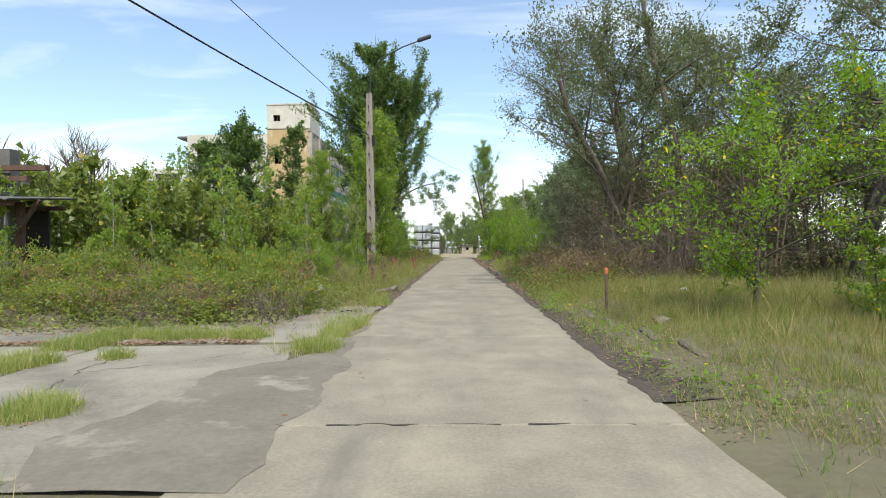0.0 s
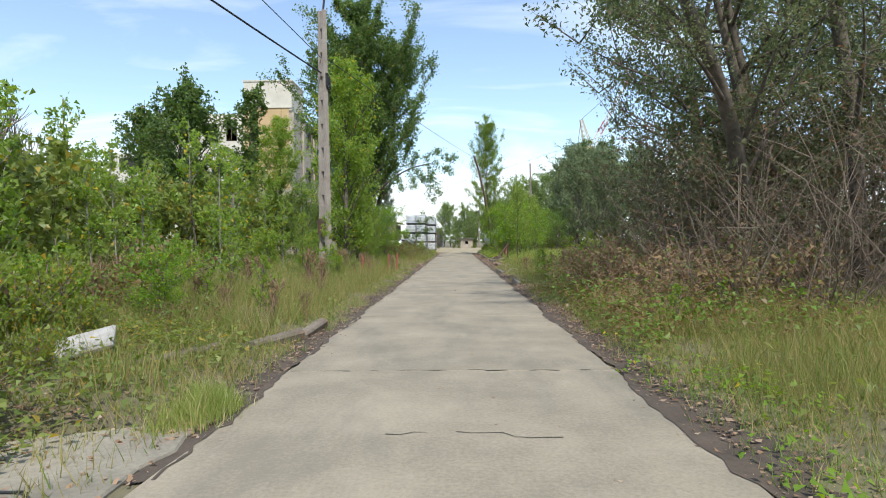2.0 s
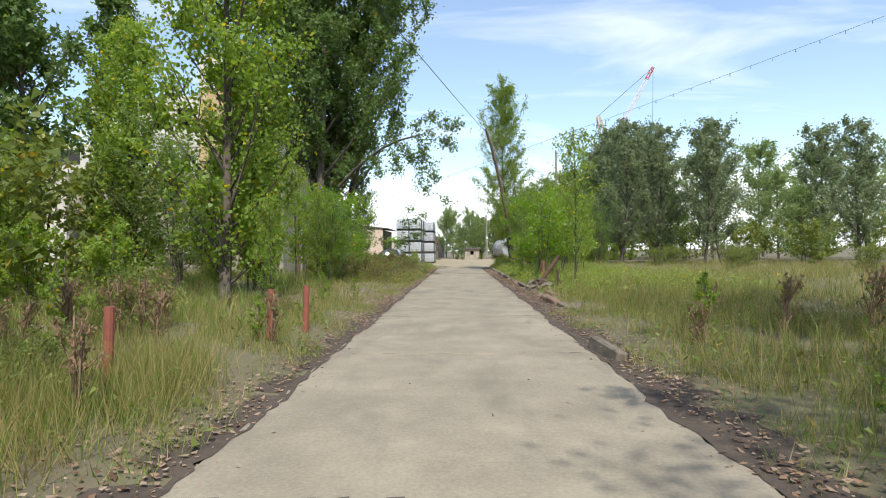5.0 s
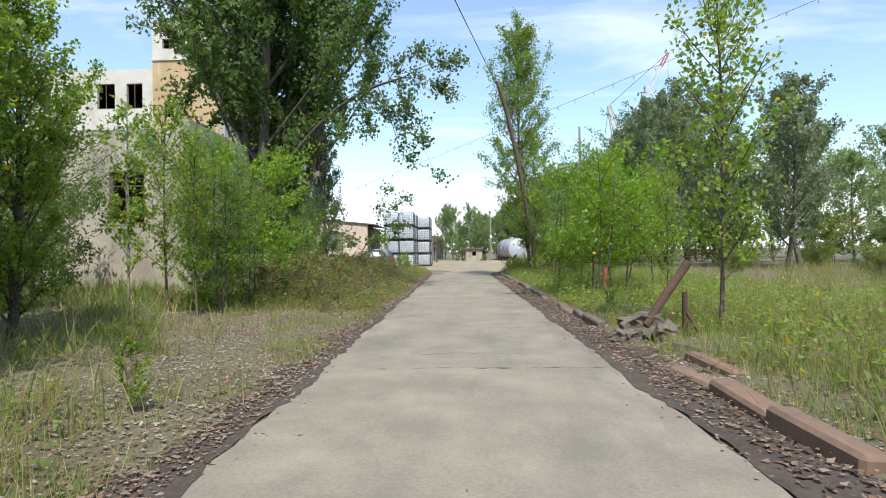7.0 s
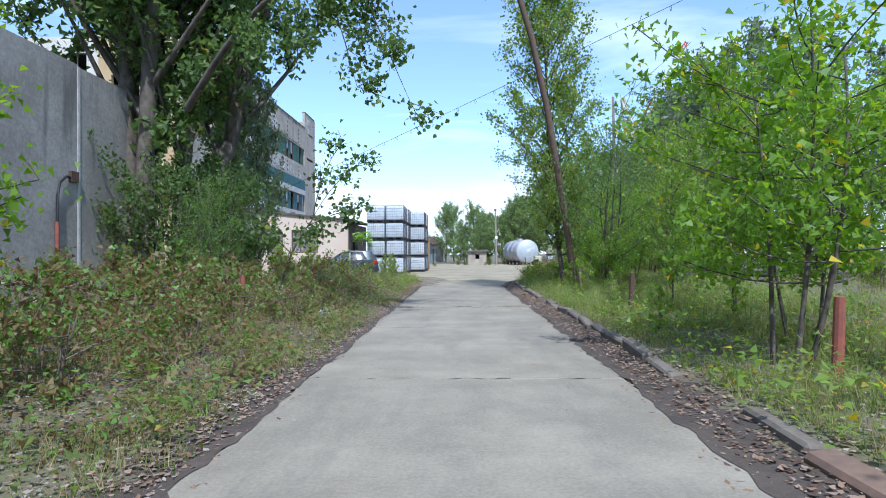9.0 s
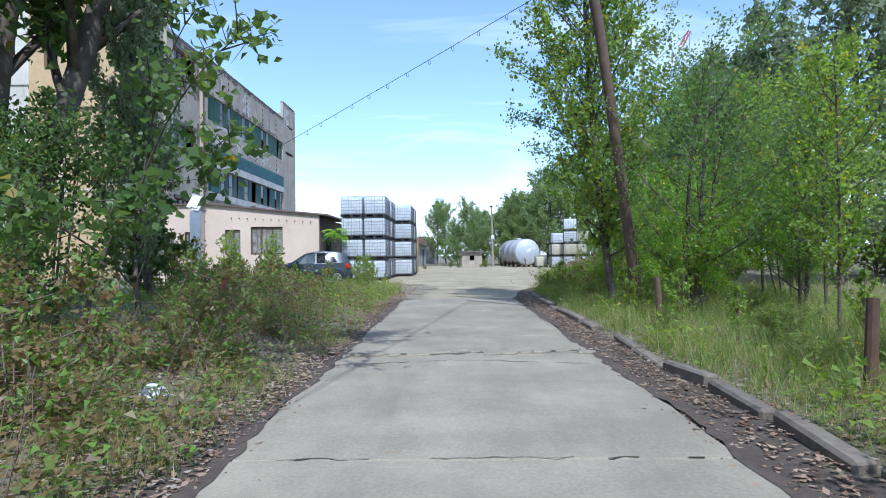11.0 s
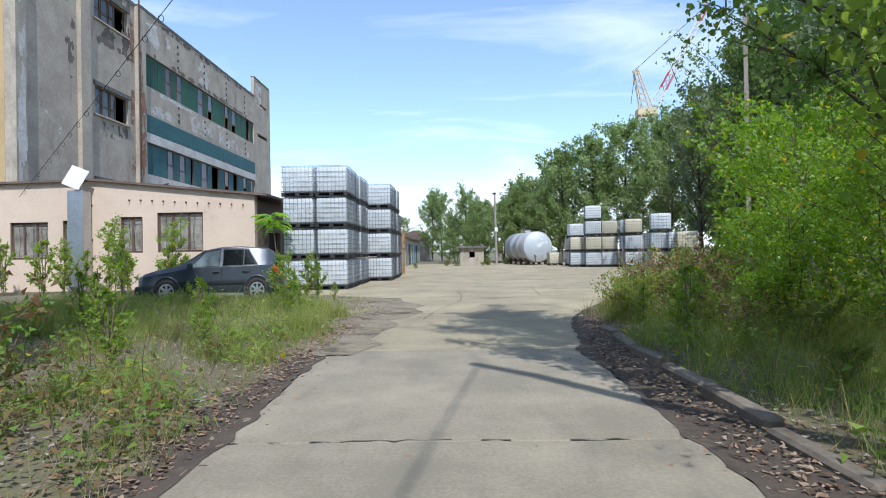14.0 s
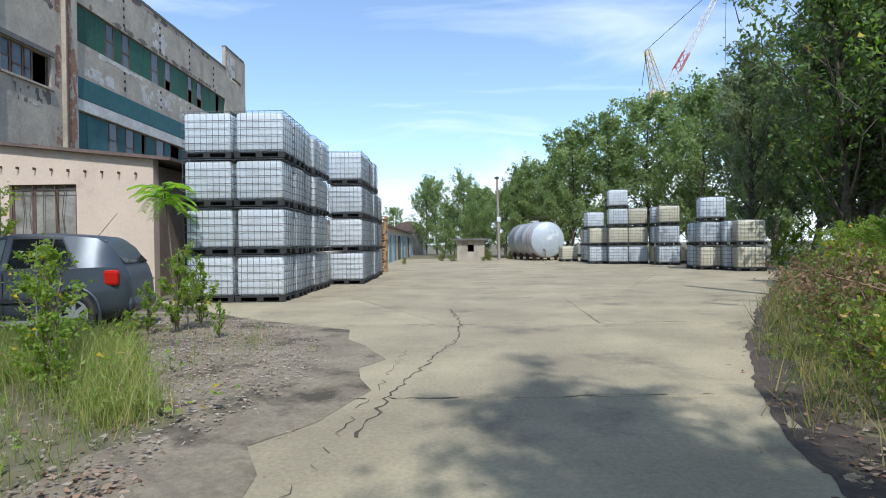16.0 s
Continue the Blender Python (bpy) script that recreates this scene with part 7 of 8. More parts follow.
first(wide, 17.2, 96.6, turn=20)
first(willow, 8.2, 27.2, turn=0)
put(willow, 10.2, 35.4, turn=20, s=1.08, label="olive-grey willow above dark thicket")
put(willow, 12.4, 34.4, turn=110, s=1.0, label="olive-grey willow above dark thicket")
put(willow, 12.0, 22.5, turn=140, s=1.05)
put(willow, 14.0, 16.0, turn=200, s=0.95)
put(willow, 14.5, 28.0, turn=290, s=1.15)
first(sapling, 3.75, 49.2, turn=0)
for x, y, s in ((4.9, 54.6, 0.6), (6.4, 60.0, 0.8), (4.9, 60.2, 0.9), (4.4, 61.5, 0.6), (5.2, 63.6, 0.8), (4.4, 70.6, 0.7), (6.8, 66.0, 1.0), (-6.5, 53.2, 0.9), (-5.2, 51.8, 0.7), (-3.6, 41.2, 0.45), (7.5, 69.5, 1.1), (-7.9, 49.4, 1.0), (-6.4, 47.6, 0.9)):
    put(sapling, x, y, turn=rt.uniform(0, 360), s=s)
for x, y, turn, s in ((7.6, 77.4, 40, 1.15), (9.4, 80.4, 160, 1.25), (6.4, 75.0, 280, 0.85), (11.4, 83.6, 20, 1.2)):
    put(lime, x, y, turn=turn, s=s, label="bright yellow-green maple bush behind the brambles")
for x, y, s in ((-8.2, 54.6, 1.0), (-6.8, 55.4, 0.9), (-7.7, 57.4, 0.8)):
    put(wand, x, y, turn=rt.uniform(0, 360), s=s * 1.15, label="slender olive sapling before the beige wall")
put(shrub_b, -3.45, 30.5, turn=40, s=0.4, sz=0.5, label="green shrub at the foot of the concrete pole")
put(wand, -3.9, 31.2, turn=140, s=0.5, label="light green sapling at the foot of the concrete pole")
# bushes where the yard opens
for src, x, y, s in ((shrub_b, 6.2, 76.2, 0.75), (shrub_b, 7.6, 78.2, 0.85), (shrub_b, 8.4, 80.4, 0.8), (shrub_a, 5.4, 74.4, 0.62), (shrub_b, 9.8, 82.6, 0.95), (shrub_b, 10.6, 85.4, 0.9), (shrub_b, 12.2, 88.2, 0.95), (shrub_a, 8.9, 83.4, 0.6),
                     (shrub_b, 11.8, 80.5, 1.2), (shrub_a, 14.0, 88.5, 1.0), (shrub_b, 14.6, 92.0, 1.1), (shrub_b, 13.4, 91.0, 0.8)):
    put(src, x, y, turn=rt.uniform(0, 360), s=s)
first(grey, 12.6, 74.5, s=0.92)
put(grey, -6.1, 66.0, turn=200, s=0.42, sz=0.62, label="narrow grey-green poplar shoot beside the road")
for x, y, s in ((12.8, 84.5, 1.1), (14.6, 80.5, 1.05), (15.4, 75.0, 1.0), (17.6, 71.0, 0.9), (20.4, 74.5, 1.05), (25.0, 70.0, 0.9), (30.0, 73.0, 1.0)):
    put(grey, x, y, turn=rt.uniform(0, 360), s=s, sz=s * rt.uniform(0.9, 1.1))
# the tall wood on the right and the belt round the yard's end
for x, y, s in ((17.8, 106.0, 0.95), (20.4, 91.0, 1.0), (23.5, 99.5, 1.2), (20.4, 105.0, 1.1)):
    put(grey, x, y, turn=rt.uniform(0, 360), s=s * 1.2, label="tall grey-green poplar at the yard's edge")
first(far_a, 12.0, 127.5, turn=10, s=1.02)
first(far_b, 17.0, 131.0, turn=10, s=1.0)
BELT = [(far_b, 7.0, 129.0, 0.75), (far_a, 9.0, 130.0, 0.8), (far_a, 15.0, 126.0, 1.15), (far_a, 18.5, 124.0, 1.2), (far_b, 22.0, 123.0, 1.25), (far_a, 20.0, 118.0, 1.05), (far_a, 25.5, 121.0, 1.25), (far_b, 4.0, 131.0, 0.6), (far_a, 12.5, 133.0, 1.0), (far_a, 22.5, 112.5, 1.0), (far_b, 25.0, 116.0, 1.2), (far_a, 28.5, 113.0, 1.2),
        (far_b, 2.2, 134.0, 0.72), (far_b, -2.6, 147.0, 0.82), (far_b, -1.2, 148.5, 0.85), (far_a, 4.4, 137.0, 0.62), (far_a, 6.4, 135.0, 0.66), (far_a, 2.8, 129.5, 0.42), (far_a, 5.6, 127.5, 0.5), (far_a, -0.2, 131.0, 0.34), (far_b, 0.6, 136.0, 0.55), (far_b, 3.4, 139.5, 0.72), (far_a, 8.6, 133.0, 0.7), (far_a, 0.9, 143.0, 0.5), (far_b, 6.8, 128.0, 0.62), (far_a, 9.6, 127.0, 0.62), (far_a, -9.0, 171.0, 0.62),
        (far_a, 33, 108, 1.1), (far_a, 38, 102, 1.1), (far_a, 36, 88, 0.85), (far_a, 42, 84, 0.9), (far_a, 30, 84, 0.7), (far_b, 24, 84, 0.55), (far_b, 34, 78, 0.7), 
        (far_a, 30, 62, 0.65), (far_a, 24, 70, 0.5), (far_b, 18, 78, 0.5), (far_a, 28, 45, 0.7), (far_a, 22, 36, 0.75), (far_a, 20, 26, 0.8), (far_a, 22, 14, 0.8), 
        (far_a, -42, 62, 0.8), (far_b, -34, 66, 0.8), (far_a, -40, 30, 0.7), (far_a, -34, 20, 0.65), ]
for src, x, y, s in BELT:
    put(src, x, y, z=-0.1, turn=rt.uniform(0, 360), s=s, sz=s * rt.uniform(0.9, 1.12))
for x, y, s in ((0.5, 118.2, 0.42), (2.95, 118.3, 0.3), (3.5, 119.2, 0.5), (-0.4, 119.6, 0.5), (1.2, 123.4, 0.7), (3.6, 124.0, 0.8), (5.6, 122.8, 0.6), (-2.9, 112.5, 0.25), (-3.4, 119.0, 0.3), (14.6, 113.6, 0.8), (16.6, 109.6, 0.9), (16.4, 104.6, 0.8)):
    put(shrub_a, x, y, z=-0.03, turn=rt.uniform(0, 360), s=s)
for x, y, s in ((18.2, 97.6, 1.3), (20.2, 100.4, 1.25), (18.9, 93.6, 1.25), (22.0, 95.5, 1.2)):
    put(grey, x, y, turn=rt.uniform(0, 360), s=s, label="tall grey-green poplar at the yard's edge")
for x, y, s in ((14.2, 90.4, 0.9), (16.0, 93.0, 1.3), (18.4, 92.0, 1.5), (15.4, 95.0, 1.1), (15.2, 93.6, 1.0), (16.4, 96.4, 1.1), (15.6, 99.6, 0.9), (17.8, 102.0, 1.2), (16.8, 91.0, 1.2), (14.9, 102.6, 0.7)):
    put(shrub_b, x, y, turn=rt.uniform(0, 360), s=s)
for x, y, s in ((18, 80, 0.9), (21, 83, 1.0), (24, 79, 0.9), (27, 82, 1.0), (30, 78, 1.0), (33, 83, 1.1), (36, 80, 1.1), (40, 78, 1.2), (22, 66, 0.8), (26, 62, 0.8), (30, 66, 0.9), (34, 70, 1.0), (20, 88, 1.0), (39, 70, 1.1), (25, 52, 0.8), (29, 56, 0.9)):
    put(far_shrub, x, y, turn=rt.uniform(0, 360), s=s, label="distant green shrub behind the field")
# big mown mound of bushes behind the field
for x, y, s in ((12.5, 66, 0.75), (15, 70, 0.85), (11, 74, 0.8), (17, 64, 0.8), (20, 72, 1.0), (10.5, 78, 0.9), (14, 60, 0.7), (18.5, 57, 0.8)):
    put(shrub_a, x, y, turn=rt.uniform(0, 360), s=s * 1.25)


def bare_tree(name, seed, h, label):
    rng = np.random.default_rng(seed)
    lines = []

    def grow(p, d, ln, r, depth):
        q = p + d * ln
        lines.append((curve_to(p, q, rng.normal(size=3) * 0.06 * ln, 4), r, r * 0.65))
        if depth:
            for _ in range(3 if depth > 1 else 4):
                e = d + rng.normal(size=3) * [0.38, 0.38, 0.18]
                e[2] = abs(e[2]) + 0.2
                grow(q - d * ln * rng.uniform(0, 0.45), e / np.linalg.norm(e), ln * rng.uniform(0.55, 0.8), r * 0.62, depth - 1)

    for k in range(4):
        d = np.array([rng.normal() * 0.25, rng.normal() * 0.25, 1.0])
        grow(np.array([0, 0, -0.1]), d / np.linalg.norm(d), h * 0.42, 0.17, 4)
    ob = thing(name, (0, 0, 0), label, "tree")
    tagged(adopt(new("branchwork", tubes("branchwork", lines, L_TWIG, 4)), ob), kind="stuff")
    return ob


dead = bare_tree("dead_tree", 3, 12.0, "bare grey dead tree above the shrubs")
first(dead, -33.5, 55.5, turn=0, s=1.0)
put(dead, -36.5, 52.5, turn=90, s=0.9)



def leaflets(name, c, axis, length, width, material, rng):
    """Pointed leaflets that each lie along a given axis."""
    a = axis / np.linalg.norm(axis, axis=1, keepdims=True)
    sd = np.cross(a, [0, 0, 1.0]) + rng.normal(size=c.shape) * 0.15
    sd /= np.linalg.norm(sd, axis=1, keepdims=True)
    L = (length * rng.uniform(0.75, 1.15, len(c)))[:, None]
    v = np.stack([c - a * L * 0.5, c + sd * width * 0.5 - a * L * 0.1, c + a * L * 0.5, c - sd * width * 0.5 - a * L * 0.1], 1)
    return raw_mesh(name, v.reshape(-1, 3), np.arange(len(c) * 4), 4, material)


# sprouting tree of heaven beside the annex: arching rows of leaflets
sumac = thing("tree_of_heaven", (-6.45, 85.95, 0), "bright green tree of heaven with feathered fronds", "tree")
rng = np.random.default_rng(5)
lines, lp, la = [([(0.25, 0, -0.05), (0.15, 0, 1.2), (0.0, 0, 2.75)], 0.03, 0.02)], [], []
for k in range(19):
    a = k * 2.4
    z0 = 2.35 + 0.4 * k / 19
    ln = rng.uniform(0.6, 0.85)
    p0 = np.array([0, 0, z0])
    p1 = p0 + np.array([math.cos(a) * ln, math.sin(a) * ln, rng.uniform(-0.55, -0.1) + 0.35 * k / 19])
    fr = curve_to(p0, p1, np.array([0, 0, 0.30]), 12)
    lines.append((fr, 0.010, 0.004))
    for q, q2 in zip(fr[1:], fr[2:]):
        d = q2 - q
        side = np.cross(d, [0, 0, 1.0])
        side /= np.linalg.norm(side) + 1e-9
        for s_ in (-1, 1):
            lp += [q + side * s_ * 0.075 - [0, 0, 0.02], q + d * 0.5 + side * s_ * 0.08 - [0, 0, 0.025]]
            la += [side * s_ + d * 3 - [0, 0, 0.35]] * 2
adopt(new("stem", tubes("stem", lines, L_TWIG, 5)), sumac)
adopt(new("fronds", leaflets("fronds", np.array(lp), np.array(la), 0.17, 0.055, L_SUMAC, rng)), sumac)

for x, y, s in ((-16.6, 85.6, 0.42), (-17.4, 85.9, 0.36), (-12.0, 85.6, 0.48), (-11.6, 85.2, 0.4), (-12.6, 86.2, 0.45), (-14.4, 86.4, 0.36), (-18.6, 86.0, 0.45), (-9.3, 84.7, 0.46), (-9.8, 85.0, 0.4), (-3.6, 77.8, 0.24), (-4.0, 81.7, 0.24)):
    put(wand, x, y, turn=rt.uniform(0, 360), s=s * 1.6, sz=s * 1.35, label="bushy light green sapling in the long grass")

# ---- weeds, brambles, grass, litter ----
first(weed, -4.0, 78.6, turn=0, s=0.85)
for x, y, s in ((-3.5, 77.8, 0.55), (-4.1, 81.5, 0.9), (-3.9, 81.9, 0.8), (-4.4, 81.2, 0.6), (-6.9, 80.2, 0.5), (-3.9, 79.8, 0.4), (-9.5, 81.0, 0.6), (-8.9, 84.3, 1.0), (-9.6, 84.8, 1.3), (-11.8, 85.6, 1.35), (-11.2, 85.0, 1.1), (-12.2, 86.4, 1.2), (-15.2, 86.4, 1.5), (-16.2, 85.8, 1.4), (-17.2, 86.6, 1.6), (-13.9, 87.0, 1.2), (-14.3, 86.2, 1.3), (-10.6, 86.6, 0.9), (-3.3, 77.6, 0.4), (-6.1, 79.0, 0.5), (-5.9, 77.2, 0.4), (-5.5, 85.2, 0.6), (-3.2, 80.9, 0.4),
                (-3.2, 43.6, 0.6), (-2.7, 45.2, 0.45), (-3.6, 56.4, 0.5), (-3.0, 62.5, 0.4), (2.9, 52.2, 0.5), (3.0, 58.6, 0.6), (-5.4, 70.6, 0.6), (-4.3, 72.6, 0.4), (-6.2, 73.6, 0.5), (-2.9, 38.2, 0.5), (3.1, 21.2, 0.5), (2.9, 33.0, 0.4)):
    put(weed, x, y, turn=rt.uniform(0, 360), s=s)
for x, y, s in ((-3.4, 56.6, 1.0), (-4.6, 57.8, 1.4), (-3.6, 59.0, 1.1), (-5.4, 59.2, 1.6), (-4.4, 61.0, 1.5), (-3.2, 62.8, 1.0), (-5.6, 62.0, 1.6), (-6.6, 58.6, 1.7), (-3.6, 54.6, 1.0), (-4.8, 54.8, 1.4), (-6.2, 60.6, 1.6), (-7.6, 60.4, 1.6), (-4.6, 66.5, 1.5), (-5.6, 68.5, 1.6), (-4.1, 69.6, 1.3), (-6.6, 71.0, 1.4), (-5.0, 22.6, 1.5), (-5.9, 21.4, 1.2), (-3.7, 67.6, 1.0)):
    put(bramble, x, y, turn=rt.uniform(0, 360), s=s * 0.6)
dry_weed = tree("dry_weed", 36, 1.25, 0.3, 0.24, 16, 240, 0.05, L_DEAD, L_REDTWIG, stems=4, up=1.8, shape="spire", clump=0.09, trunk_r=0.012, label="dry brown seeded weed stalks on the verge", category="weed", group="dry weeds at the verge", subs=4, fold=False)
first(dry_weed, -3.6, 27.5)
rv = random.Random(61)
for k in range(64):
    if k < 46:
        x, y = -rv.uniform(2.3, 7.5), rv.uniform(20.5, 41)
    else:
        x, y = rv.uniform(2.5, 7.0), rv.uniform(29.5, 41)
    put(dry_weed if k % 3 else weed, x, y, turn=rv.uniform(0, 360), s=rv.uniform(0.45, 0.95), tip=(rv.uniform(-8, 8), rv.uniform(-8, 8)))
for x, y, s in ((-3.75, 31.4, 0.7), (-4.8, 31.0, 0.62), (-5.4, 30.2, 0.55)):
    put(shrub_c, x, y, turn=rv.uniform(0, 360), s=s, label="small leafy shrub at the foot of the pole")
put(sapling, -4.75, 31.3, turn=40, s=0.42, label="thin poplar shoot at the foot of the pole")
for x, y, s in ((-3.8, 71.5, 0.7), (-5.2, 73.5, 0.8), (-4.4, 75.2, 0.7), (-6.4, 75.0, 0.8), (-3.4, 73.0, 0.5), (-7.4, 72.6, 0.8)):
    put(weed, x, y, turn=rt.uniform(0, 360), s=s)
first(bramble, -3.3, 60.4, turn=0, s=0.6)
tangle = tree("bramble", 37, 1.2, 0.08, 1.0, 26, 2700, 0.075, leafy("yellowing_bramble_leaves", (0.140, 0.205, 0.036), (0.265, 0.320, 0.062), (0.48, 0.33, 0.06), 0.09, 0.48), L_TWIG, stems=8, up=0.9, shape="round", clump=0.26, trunk_r=0.02, label="yellowing green bramble at the thicket's foot", category="shrub", group="brambles at the verge", subs=4, fold=False, even=0.85)
first(tangle, -4.9, 18.6, s=0.8)
rv = random.Random(77)
for k in range(30):
    x = -3.4 - 0.27 * k + rv.uniform(-0.2, 0.2)
    put(tangle, x, (18.4 if k % 2 else 20.3) + max(0, -3.2 - x) * -0.18 + rv.uniform(-0.5, 0.5), turn=rv.uniform(0, 360), s=rv.uniform(0.4, 1.0) * (0.6 if x > -4.2 else 1), sz=rv.uniform(0.4, 1.35) * (0.5 if x > -4.2 else 1))
withered = tree("bramble", 35, 1.15, 0.1, 1.05, 20, 1100, 0.07, L_DEAD, L_REDTWIG, stems=8, up=0.7, shape="round", clump=0.3, trunk_r=0.02, label="withered brown bramble before the thicket", category="shrub", group="brambles at the verge", subs=4, fold=False)
first(withered, 3.3, 24.6, s=0.9)
for x, y, s in ((3.0, 22.3, 0.6), (3.9, 23.0, 0.9), (2.9, 26.0, 0.7), (3.7, 25.6, 1.0), (4.6, 24.4, 1.2), (3.4, 27.4, 0.8), (4.4, 26.6, 1.2), (5.0, 22.8, 0.9), (4.2, 28.6, 1.0), (3.5, 29.6, 0.7), (5.3, 28.0, 1.3), (5.8, 23.8, 1.2)):
    put(withered, x, y, turn=rt.uniform(0, 360), s=s)
for x, y, s in ((3.1, 75.6, 0.55), (3.7, 76.8, 0.7), (4.3, 78.0, 0.75), (4.9, 79.2, 0.8), (5.5, 80.3, 0.8), (6.2, 81.6, 0.85), (4.4, 76.8, 0.95), (5.3, 78.4, 1.0), (6.1, 79.9, 1.05), (7.0, 81.2, 1.0), (6.9, 82.9, 0.9), (7.8, 84.2, 0.9)):
    put((withered, bramble, bramble, tangle, withered)[rt.randrange(5)], x, y, turn=rt.uniform(0, 360), s=s, sz=s * 1.15)
# the thicket's foot, spilling over the far edge of the apron
rv = random.Random(91)
for k in range(46):
    y = rv.uniform(14.3, 18.2)
    x = -3.7 + 0.18 * (y - 14) - 7.4 * rv.random()
    put(tangle if k % 5 else withered, x, y, turn=rv.uniform(0, 360), s=rv.uniform(0.4, 0.75), sz=rv.uniform(0.4, 0.65) + 0.14 * (y - 14.3))
for x, y, s in ((-5.4, 17.4, 0.5), (-7.0, 17.2, 0.6), (-8.8, 17.0, 0.65), (-10.2, 16.6, 0.7), (-6.2, 16.2, 0.42), (-8.0, 15.9, 0.45)):
    put(shrub_c, x, y, turn=rv.uniform(0, 360), s=s)
for x, y, s in ((-11.3, 24.0, 1.12), (-13.2, 23.4, 1.2), (-9.6, 25.0, 0.95), (-33.5, 56.0, 2.1), (-37.0, 57.5, 2.2), (-30.5, 58.0, 1.8)):
    put(far_shrub, x, y, turn=rv.uniform(0, 360), s=s)
# rank growth between the roadside trees and the kerb
for x, y, s in ((3.3, 61.6, 0.5), (4.1, 63.2, 0.6), (3.2, 64.4, 0.45), (3.6, 66.9, 0.55), (4.9, 65.2, 0.7), (3.4, 70.2, 0.5), (4.2, 72.0, 0.65), (3.5, 73.6, 0.55), (5.4, 67.8, 0.8), (5.6, 72.6, 0.8), (5.2, 62.4, 0.6), (3.0, 67.9, 0.4)):
    put(shrub_c, x, y, turn=rv.uniform(0, 360), s=s)
for k in range(22):
    put(weed, 2.8 + 2.6 * rv.random(), rv.uniform(60, 75.5), turn=rv.uniform(0, 360), s=rv.uniform(0.35, 0.75))
for x, y, s in ((-3.9, 62.3, 0.7), (-3.0, 64.3, 0.5), (-4.4, 64.6, 0.8), (-3.3, 66.6, 0.5), (-4.8, 67.0, 0.7), (-3.2, 69.2, 0.45), (-4.4, 70.2, 0.5), (-3.0, 72.4, 0.35), (-4.2, 73.9, 0.4), (-5.9, 72.0, 0.5), (-5.6, 76.4, 0.35), (-3.2, 55.6, 0.5), (-2.9, 52.8, 0.4), (-4.0, 58.0, 0.6), (-5.3, 60.6, 0.8), (-4.9, 55.0, 0.7),
                (-3.6, 20.9, 0.6), (-4.4, 24.0, 0.6), (-6.7, 19.6, 0.9), (-9.0, 19.4, 0.9), (4.0, 73.4, 0.8), (4.9, 76.6, 1.1), (6.3, 79.8, 1.3), (4.6, 78.4, 0.9), (3.4, 75.3, 0.7), (7.4, 82.0, 1.2), (5.6, 78.0, 1.2), (8.4, 84.2, 1.2), (9.6, 86.6, 1.2), (10.9, 89.2, 1.2), (7.0, 80.6, 1.4), (5.6, 80.2, 0.8), (3.9, 77.0, 0.7), (6.4, 81.6, 0.8)):
    put(bramble, x, y, turn=rt.uniform(0, 360), s=s)


def scatter(name, label, category, n, area, seed, make, keep=None, tries=2):
    rng = np.random.default_rng(seed)
    x0, x1, y0, y1 = area
    x, y = rng.uniform(x0, x1, n * tries), rng.uniform(y0, y1, n * tries)
    ok = np.array([(keep(a, b) if keep else 1.0) for a, b in zip(x, y)]) > rng.uniform(0, 1, n * tries)
    x, y = x[ok][:n], y[ok][:n]
    z = np.array([gz(a, b) for a, b in zip(x, y)])
    me = make(rng, np.stack([x, y, z], 1))
    return tagged(new(name, me), label, category, kind="stuff")


def blades(hmin, hmax, width, material, tuft=6, spread=0.07):
    def make(rng, base):
        b = np.repeat(base, tuft, 0)
        n = len(b)
        tuft_h = np.repeat(rng.uniform(hmin, hmax, len(base)), tuft)
        b = b + np.concatenate([rng.normal(size=(n, 2)) * spread, np.full((n, 1), -0.02)], 1)
        h = tuft_h * rng.uniform(0.55, 1.1, n)
        az = rng.uniform(0, 6.283, n)
        side = np.stack([np.cos(az), np.sin(az), np.zeros(n)], 1)
        ln = rng.normal(size=(n, 2)) * 0.33
        mid = b + np.stack([ln[:, 0] * h * 0.35, ln[:, 1] * h * 0.35, h * 0.6], 1)
        tip = b + np.stack([ln[:, 0] * h, ln[:, 1] * h, h], 1)
        w = (width * rng.uniform(0.6, 1.3, n))[:, None]
        v = np.stack([b - side * w * 0.5, b + side * w * 0.5, mid + side * w * 0.42, mid - side * w * 0.42, tip + side * w * 0.06, tip - side * w * 0.06], 1).reshape(-1, 3)
        f = (np.arange(n) * 6)[:, None, None] + np.array([[0, 1, 2, 3], [3, 2, 4, 5]])[None]
        return raw_mesh("blades", v, f.reshape(-1, 4), 4, material)
    return make


def needles(hmin, hmax, width, material, tuft=7, spread=0.08):
    """Short grass: straight thin blades in tufts."""
    def make(rng, base):
        b = np.repeat(base, tuft, 0)
        n = len(b)
        b = b + np.concatenate([rng.normal(size=(n, 2)) * spread, np.full((n, 1), -0.015)], 1)
        h = np.repeat(rng.uniform(hmin, hmax, len(base)), tuft) * rng.uniform(0.5, 1.1, n)
        az = rng.uniform(0, 6.283, n)
        side = np.stack([np.cos(az), np.sin(az), np.zeros(n)], 1) * (width * rng.uniform(0.6, 1.3, n))[:, None] * 0.5
        ln = rng.normal(size=(n, 2)) * 0.4
        tip = b + np.stack([ln[:, 0] * h, ln[:, 1] * h, h], 1)
        v = np.stack([b - side, b + side, tip], 1).reshape(-1, 3)
        return raw_mesh("needles", v, np.arange(n * 3), 3, material)
    return make


